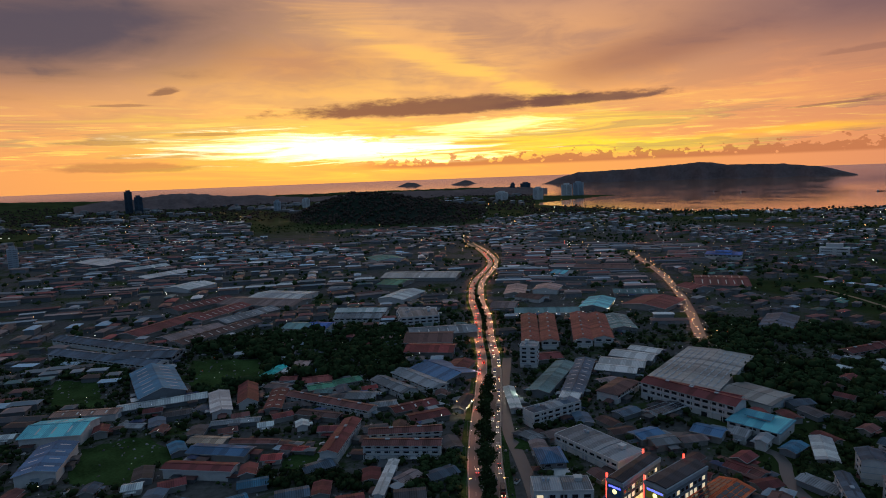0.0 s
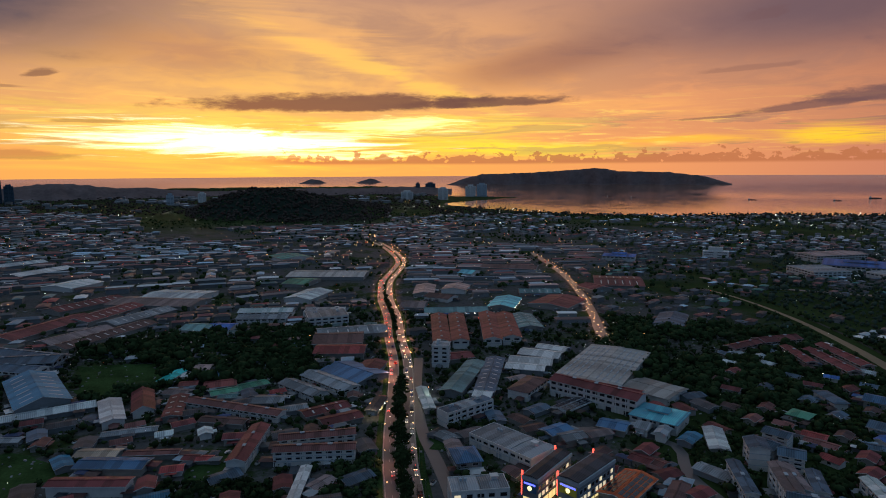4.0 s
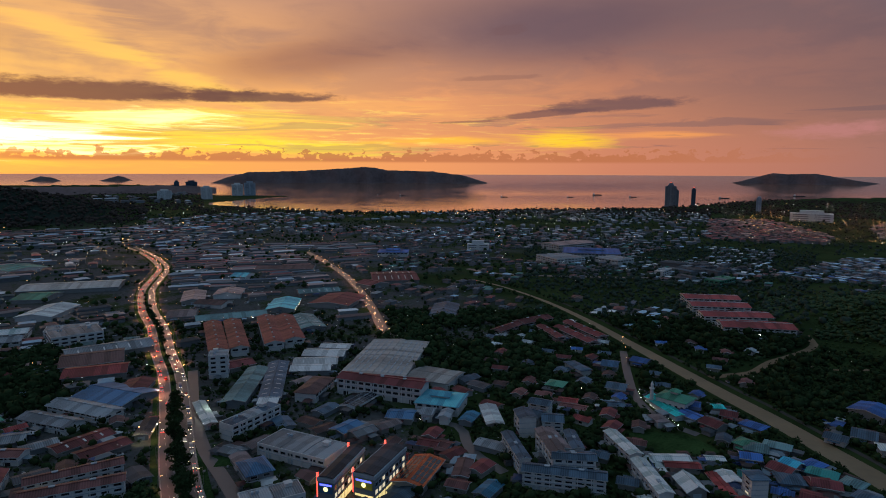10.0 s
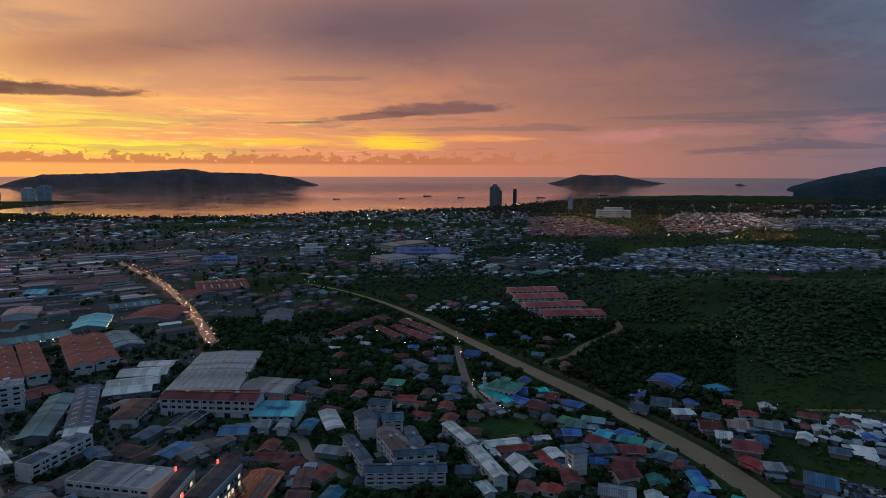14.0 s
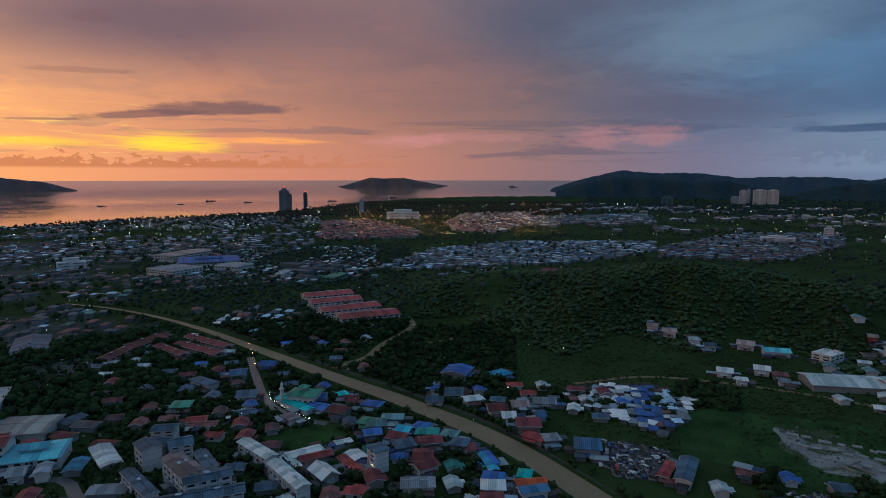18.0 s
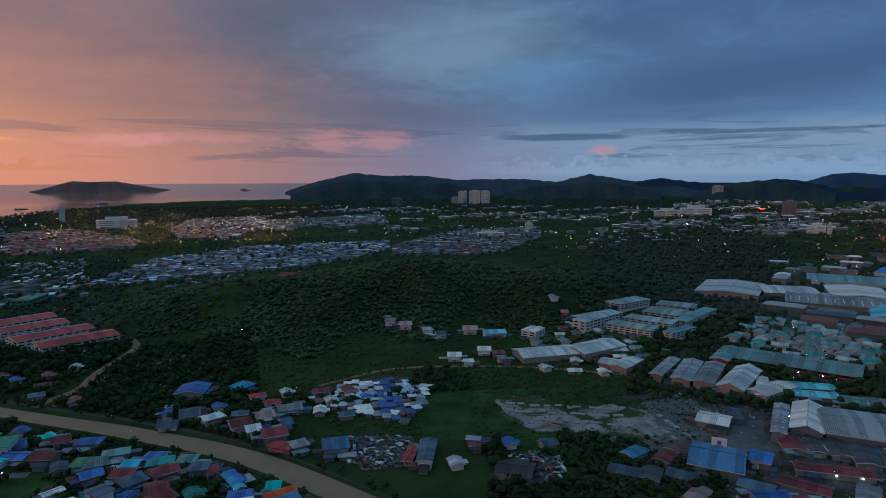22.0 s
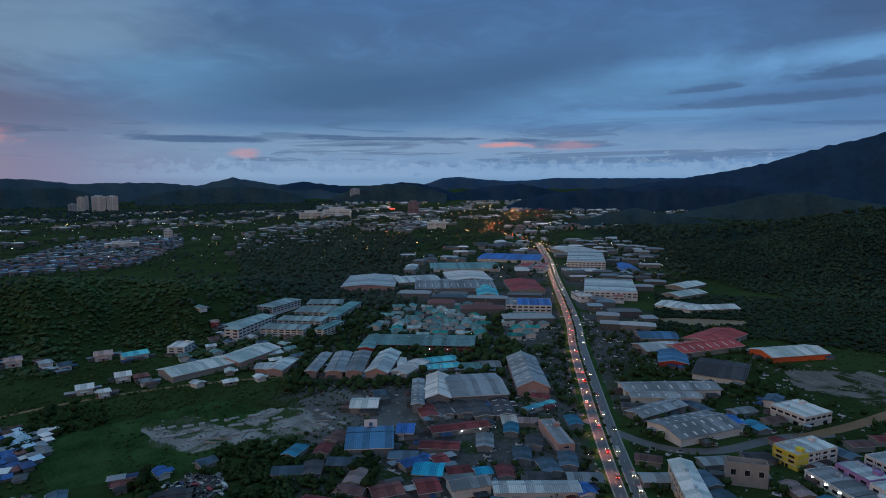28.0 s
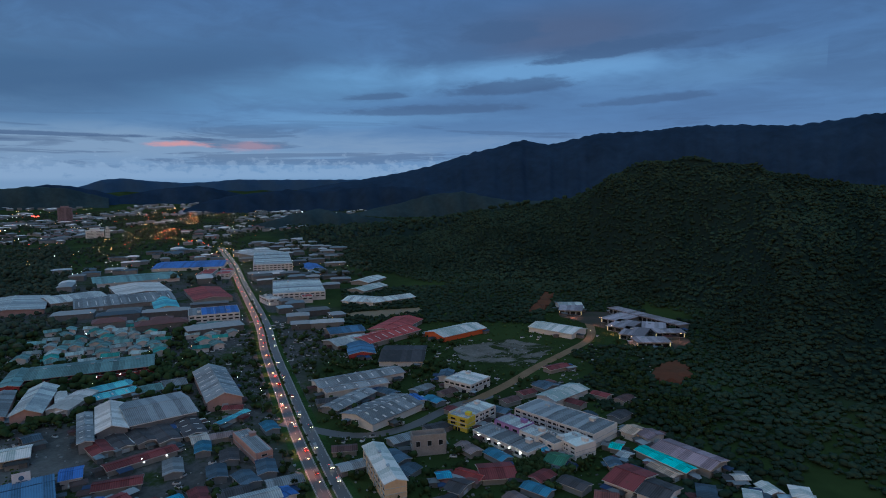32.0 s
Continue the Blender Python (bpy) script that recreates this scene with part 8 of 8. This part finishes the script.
# Lamp rows added for the roads' orange glow; the east one imitates tail lights.
for pts, gap, lo, hi, every, power in ((MAIN_ROAD, 9.9, 225, 1250, 34, 15000), (EAST_ROAD, 8.5, 250, 1080, 26, 4600), (MARKET_ROAD, 5.6, 540, 1100, 28, 4000)):
    c, d = spline(pts, 1.0)
    for i in range(0, len(c), every):
        if lo < np.hypot(*c[i]) < hi:
            for sd in ((1, -1) if pts is MAIN_ROAD else (1,)):
                px, py = c[i] + np.array([-d[i][1], d[i][0]]) * gap * sd
                street_lamp(px, py, math.degrees(math.atan2(d[i][1], d[i][0])) - 90 * sd, sd == 1 or np.hypot(*c[i]) > 500, power * (0.22 if pts is MAIN_ROAD and py < 430 else 1.0), cone=112 if pts is EAST_ROAD else 125)
street_lamp(6, 362, 90, True, 3000, (1.0, 0.78, 0.40))
street_lamp(45, 385, 90, True, 2500, (0.95, 1.0, 0.75))
street_lamp(95, 248, 90, True, 3500, (1.0, 0.80, 0.40))
street_lamp(178, -560, 90, True, 3000)

# ---- the many small lamps of the town ----
for x, y, a in ((186, -618, 60), (166, -590, 60), (138, -556, 60), (104, -590, 150), (222, -640, 60)):
    street_lamp(x, y, a, True, 5200)


def town_lamps(name, a0, a1, r0, r1, n, size, mat, label, seed, patchy, gather):
    rng = np.random.default_rng(seed)
    x, y = sow(rng, a0, a1, r0, r1, int(n * 1.5))
    ok = ~in_sea(x, y) & ~in_footprint(x, y, 0.5) & (lie(x, y, patchy, 0.006) > gather) & (height(x, y) - far_rise(np.hypot(x, y)) < 8)
    x, y = x[ok], y[ok]
    r = np.hypot(x, y)
    s = size * rng.uniform(0.25, 0.75, len(x)) * np.clip(r / 1100, 0.6, 2.2)
    z = height(x, y) + rng.uniform(4, 8, len(x)) + s
    co = (ICO_V[None] * s[:, None, None] + np.stack([x, y, z], -1)[:, None]).reshape(-1, 3)
    f = (ICO_F[None] + (np.arange(len(x)) * 12)[:, None, None]).reshape(-1, 3)
    return tagged(raw_mesh_fast(name, co, f, mat), label, "lamps", kind="stuff")


town_lamps("town_lamps", -45, 34, 300, 1100, 528, 0.30, LAMP_WHITE, "small white lamps on the town's buildings", 81, 0.3, -0.6)
town_lamps("town_lamps", -45, 34, 500, 1700, 480, 0.34, LAMP_WARM, "small warm lamps in the town's streets", 82, 1.3, -0.3)
town_lamps("town_lamps", -45, 48, 1100, 2600, 960, 0.34, LAMP_WHITE, "far white lamps of the town", 83, 2.3, -0.3)
town_lamps("town_lamps", -45, 48, 1100, 3300, 960, 0.38, LAMP_WARM, "far warm lamps of the town", 84, 3.3, 0.1)
town_lamps("town_lamps", 34, 112, 700, 3300, 1120, 0.34, LAMP_WHITE, "scattered lamps across the plain", 85, 4.3, -0.1)
town_lamps("town_lamps", 48, 112, 1300, 3400, 672, 0.36, LAMP_WARM, "scattered warm lamps across the plain", 86, 5.3, 0.1)
town_lamps("town_lamps", 117, 140, 300, 1300, 320, 0.30, LAMP_WHITE, "lamps on the sheds of the estate", 87, 6.3, -0.3)
town_lamps("town_lamps", 108, 138, 1300, 3900, 992, 0.36, LAMP_WARM, "far warm lamps along the valley", 88, 7.3, 0.0)
town_lamps("town_lamps", 108, 138, 1300, 3900, 672, 0.36, LAMP_WHITE, "far white lamps along the valley", 89, 0.8, 0.0)
town_lamps("town_lamps", -6, 24, 520, 1300, 992, 0.2, LAMP_WARM, "small warm lamps under the eaves of the shop rows", 97, 0.5, -9.0)
town_lamps("town_lamps", -30, 24, 420, 1300, 512, 0.2, LAMP_WHITE, "small white lamps in the lanes of the town", 98, 0.5, -9.0)
town_lamps("town_lamps", 118, 139, 560, 1200, 416, 0.2, LAMP_WARM, "small warm lamps round the sheds and shops", 99, 0.5, -9.0)
town_lamps("town_lamps", -45, 34, 400, 1700, 416, 0.34, LAMP_RED, "small red lamps and tail lights in the town's streets", 91, 2.6, -0.2)
town_lamps("town_lamps", 108, 138, 1000, 3600, 416, 0.40, LAMP_RED, "far red lamps along the valley", 92, 3.8, 0.0)
town_lamps("town_lamps", 54, 74, 1500, 2300, 512, 0.36, LAMP_WARM, "warm lamps of the terrace estate", 94, 0.1, -9.0)
town_lamps("town_lamps", 36, 75, 280, 640, 72, 0.2, LAMP_WHITE, "porch lamps of the village houses", 90, 1.8, -9.0)

def lamp_chain(pts, step, width, size, mat, label, seed, lift=1.0):
    """Lamps strung along a road, too far off to count."""
    rng = np.random.default_rng(seed)
    c, d = spline(pts, step)
    side = rng.uniform(-width, width, len(c))
    x, y = c[:, 0] - d[:, 1] * side, c[:, 1] + d[:, 0] * side
    s = size * rng.uniform(0.5, 1.2, len(x))
    co = (ICO_V[None] * s[:, None, None] + np.stack([x, y, height(x, y) + lift + s], -1)[:, None]).reshape(-1, 3)
    f = (ICO_F[None] + (np.arange(len(x)) * 12)[:, None, None]).reshape(-1, 3)
    tagged(raw_mesh_fast("lamp_chain", co, f, mat), label, "lamps", kind="stuff")


VALLEY_ROAD = [(1240, -960), (1400, -1000), (1561, -1021), (1600, -1070), (1769, -1215), (1920, -1400), (2123, -1575), (2500, -1830), (3100, -2300)]
lamp_chain(VALLEY_ROAD, 20, 12, 0.7, LAMP_RED, "chain of tail lights on the far valley road", 5)
lamp_chain(VALLEY_ROAD, 30, 14, 0.55, LAMP_WARM, "chain of lamps on the far valley road", 6, 5.0)
lamp_chain([(2880, -1330), (2904, -1347), (2930, -1360)], 9, 14, 3.0, LAMP_RED, "cluster of red lights in the far town", 11, 6.0)
lamp_chain([(1000, -812), (1080, -868), (1180, -938)], 12, 20, 0.45, LAMP_WARM, "lamps and headlights at the far end of the east road", 12, 3.0)
lamp_chain([(1850, -2441), (2043, -2281), (2300, -2300)], 40, 60, 1.3, LAMP_WHITE, "lamps in the valley behind the hill", 13, 4.0)
lamp_chain([(28, 1312), (20, 1420), (60, 1560), (110, 1700), (170, 1820)], 22, 12, 0.7, LAMP_WARM, "lamps along the far end of the main road", 7, 4.0)
lamp_chain([(284, 236), (292, 262), (300, 281), (310, 291)], 3.0, 0.6, 0.16, LAMP_WHITE, "string of small white lamps along the mosque lane", 8, 2.5)
lamp_chain([(392, 392), (372, 368), (350, 345)], 9.0, 2.0, 0.25, LAMP_WARM, "lamps along the lane above the mosque", 9, 3.0)
lamp_chain(MARKET_ROAD, 12.0, 7.0, 0.34, LAMP_WARM, "lit stalls and lamps along the town street", 10, 3.0)

# ---- ships lying off the shore ----
def ship(a, r, length, label):
    x, y = r * math.sin(radians(a)), r * math.cos(radians(a))
    root = thing("ship", x, y, -a + 8, label, "ship", "ships at anchor", float(far_rise(r)) - 1.2)
    L, w = length, length * 0.16
    hull = [[(-L / 2, -w / 2, z), (L * 0.4, -w / 2, z), (L / 2 + z * 0.4, 0, z), (L * 0.4, w / 2, z), (-L / 2, w / 2, z)] for z in (-1.5, L * 0.06)]
    part("hull", Shape().loft(hull).mesh("hull", wall_paint("black")), root)
    part("bridge", Shape().box(-L * 0.44, -L * 0.28, -w * 0.4, w * 0.4, L * 0.06, L * 0.18).mesh("bridge", wall_paint("white")), root)
    part("deck_cargo", Shape().box(-L * 0.2, L * 0.3, -w * 0.35, w * 0.35, L * 0.06, L * 0.085).mesh("deck_cargo", wall_paint("rust")), root)


for a, r, L in ((34.0, 3500, 40), (40.0, 3550, 36), (42.4, 3800, 55), (45.5, 3650, 45), (52.9, 3700, 55), (24.5, 3650, 30), (22.4, 3700, 26), (58.4, 3950, 60)):
    ship(a, r, L, "small dark cargo ship lying at anchor in the bay")

# ---- lean-tos, scrap and parked cars that fill the yards ----
CLUTTER = np.random.default_rng(101)
lx, ly, lt, ll, lw = [], [], [], [], []
for fx, fy, turn, L, W in FOOT[:FIRST_SMALL]:
    if math.hypot(fx, fy) > 760:
        continue
    for k in range(4):
        u, side = CLUTTER.uniform(-0.5, 0.5) * L, CLUTTER.choice([-1, 1])
        w = CLUTTER.uniform(2.5, 5.0)
        v = side * (W / 2 + w / 2 + 0.5)
        if CLUTTER.uniform() < 0.35:
            u, v = CLUTTER.choice([-1, 1]) * (L / 2 + w / 2 + 0.6), CLUTTER.uniform(-0.4, 0.4) * W
        c0, s0 = math.cos(radians(turn)), math.sin(radians(turn))
        lx.append(fx + u * c0 - v * s0)
        ly.append(fy + u * s0 + v * c0)
        lt.append(radians(turn) + CLUTTER.normal(0, 0.05))
        ll.append(CLUTTER.uniform(3.0, 8.0))
        lw.append(w)
lx, ly, lt, ll, lw = (np.array(v) for v in (lx, ly, lt, ll, lw))
ok = free(lx, ly, -0.2, False)
palette = np.array([ROOF_KEYS.index(v) for v in ("rust", "grey", "light_grey", "pale_blue", "blue", "white", "maroon", "slate", "dark", "brown")])
far_houses("lean_tos", lx[ok], ly[ok], lt[ok], ll[ok], lw[ok], CLUTTER.uniform(2.2, 3.4, ok.sum()), palette[CLUTTER.integers(0, len(palette), ok.sum())], "small metal-roofed lean-tos and huts against the workshops")


def boxes(name, x, y, turn, sx, sy, sz, mat, label, category, lift=0.0):
    """Many loose blocks, joined into one mesh."""
    c, s = np.cos(turn), np.sin(turn)
    px = np.stack([-sx, sx, sx, -sx] * 2, 1) / 2
    py = np.stack([-sy, -sy, sy, sy] * 2, 1) / 2
    z0 = height(x, y) + lift
    pz = np.stack([z0] * 4 + [z0 + sz] * 4, 1)
    px = np.concatenate([px[:, :4], px[:, 4:] * 0.86], 1)
    co = np.stack([x[:, None] + px * c[:, None] - py * s[:, None], y[:, None] + px * s[:, None] + py * c[:, None], pz], -1).reshape(-1, 3)
    q = np.array([(0, 1, 5, 4), (1, 2, 6, 5), (2, 3, 7, 6), (3, 0, 4, 7), (4, 5, 6, 7)])
    return tagged(raw_mesh_fast(name, co, (q[None] + (np.arange(len(x)) * 8)[:, None, None]).reshape(-1, 4), mat), label, category, kind="stuff")


SCRAP = material("scrap", (0.18, 0.19, 0.20), 0.7, vary=0.2, random=1.8)
RUBBLE = material("rubble", (0.24, 0.25, 0.25), 0.95, vary=0.3, random=1.0)
for a0, a1, r0, r1, n, big, mat, name, label in ((106, 140, 230, 660, 1300, 1.3, SCRAP, "yard_clutter", "crates, scrap and materials lying in the workshop yards"), (-45, 33, 230, 620, 2400, 1.3, SCRAP, "yard_clutter", "crates, bins and scrap lying in the town yards"),
                                                 (140, 168, 235, 560, 700, 1.3, SCRAP, "yard_clutter", "materials lying round the hillside workshops"), (92, 116, 335, 440, 500, 1.3, RUBBLE, "rubble", "heaps of stone and concrete rubble in the stony yard")):
    x, y = sow(CLUTTER, a0, a1, r0, r1, n)
    ok = free(x, y, 0.3, False)
    if name == "rubble":
        ok &= inside(x, y, OPEN[3])
    x, y = x[ok], y[ok]
    m = len(x)
    boxes(name, x, y, CLUTTER.uniform(0, 3, m), CLUTTER.uniform(0.4, 1.6, m) * big, CLUTTER.uniform(0.3, 1.0, m) * big, CLUTTER.uniform(0.15, 0.6, m) * big, mat, label, "clutter")
CAR_MIX = material("mixed_car_paint", (0.30, 0.30, 0.31), 0.3, vary=0.05, random=2.0, spec=0.6)
for a0, a1, r0, r1, n, label in ((-45, 33, 230, 800, 420, "cars parked along the lanes and yards of the town"), (106, 141, 230, 700, 260, "cars parked in the yards of the estate"), (140, 166, 235, 600, 90, "cars parked beside the shops"), (36, 72, 250, 470, 120, "cars parked between the village houses")):
    x, y = sow(CLUTTER, a0, a1, r0, r1, n)
    ok = free(x, y, 1.2)
    x, y = x[ok], y[ok]
    m = len(x)
    t = CLUTTER.choice([0.1, 0.5, 1.0, 1.6], m)
    boxes("parked_cars", x, y, t, np.full(m, 4.2), np.full(m, 1.7), np.full(m, 0.85), CAR_MIX, label, "cars", 0.2)
    boxes("car_cabins", x - 0.2 * np.cos(t), y - 0.2 * np.sin(t), t, np.full(m, 2.2), np.full(m, 1.55), np.full(m, 0.6), CAR_GLASS, label.replace("cars", "glazed cabins of cars"), "cars", 1.05)
for lot, n in (([(319, 70), (342, 62), (341, 33), (305, 35), (298, 53)], 150), ([(301, -15), (326, -35), (315, -50), (284, -39)], 110)):
    lo, hi = np.min(lot, 0), np.max(lot, 0)
    x, y = CLUTTER.uniform(lo[0], hi[0], n * 3), CLUTTER.uniform(lo[1], hi[1], n * 3)
    ok = inside(x, y, lot) & ~in_footprint(x, y, 1.0)
    x, y = x[ok][:n], y[ok][:n]
    m, t = len(x), CLUTTER.choice([0.3, 0.35, 1.9, 1.1], len(x))
    boxes("parked_cars", x, y, t, np.full(m, 4.0), np.full(m, 1.65), np.full(m, 0.85), CAR_MIX, "old cars packed together in the earth yard", "cars", 0.2)
    boxes("car_cabins", x, y, t, np.full(m, 2.0), np.full(m, 1.5), np.full(m, 0.55), CAR_GLASS, "glazed cabins of the old cars in the yard", "cars", 1.05)
SLAB = [Shape().box(-a, a, -b, b, -0.2, h).mesh("concrete_slab", CONCRETE) for a, b, h in ((2.4, 1.5, 0.5), (3.2, 1.7, 0.7), (1.8, 1.6, 0.9), (2.8, 1.3, 0.4))]
for x0, y0, x1, y1 in ((397, -25, 390, -96), (385, -28, 377, -97), (370, -37, 364, -97), (384, -119, 349, -128), (373, -109, 342, -120)):
    n = int(math.hypot(x1 - x0, y1 - y0) / 6.5)
    for k in range(n):
        u = (k + CLUTTER.uniform(0.2, 0.8)) / n
        slab = new("concrete_slab", SLAB[CLUTTER.integers(0, 4)])
        slab.matrix_world = pose(x0 + (x1 - x0) * u + CLUTTER.uniform(-2, 2), y0 + (y1 - y0) * u, 0, 0, 0, math.degrees(math.atan2(y1 - y0, x1 - x0)) + CLUTTER.uniform(-14, 14))
        tagged(slab, "pale concrete slab lying in a row in the stony yard", "slab", "concrete slabs")
# low concrete walls and kerbs of the stony yard
rnd = random.Random(4)
for i in range(16):
    wx, wy, wt = 345 + rnd.uniform(-5, 70), -100 + rnd.uniform(-55, 55), rnd.choice([-35, 55])
    if inside(np.array([wx]), np.array([wy]), OPEN[3])[0]:
        wall = new("yard_wall", Shape().box(-rnd.uniform(3, 9), rnd.uniform(3, 9), -0.15, 0.15, -0.2, rnd.uniform(0.7, 1.5)).mesh("yard_wall", CONCRETE))
        wall.matrix_world = pose(wx, wy, 0, 0, 0, wt)
        tagged(wall, "low broken concrete wall standing in the stony yard", "wall", "yard walls")
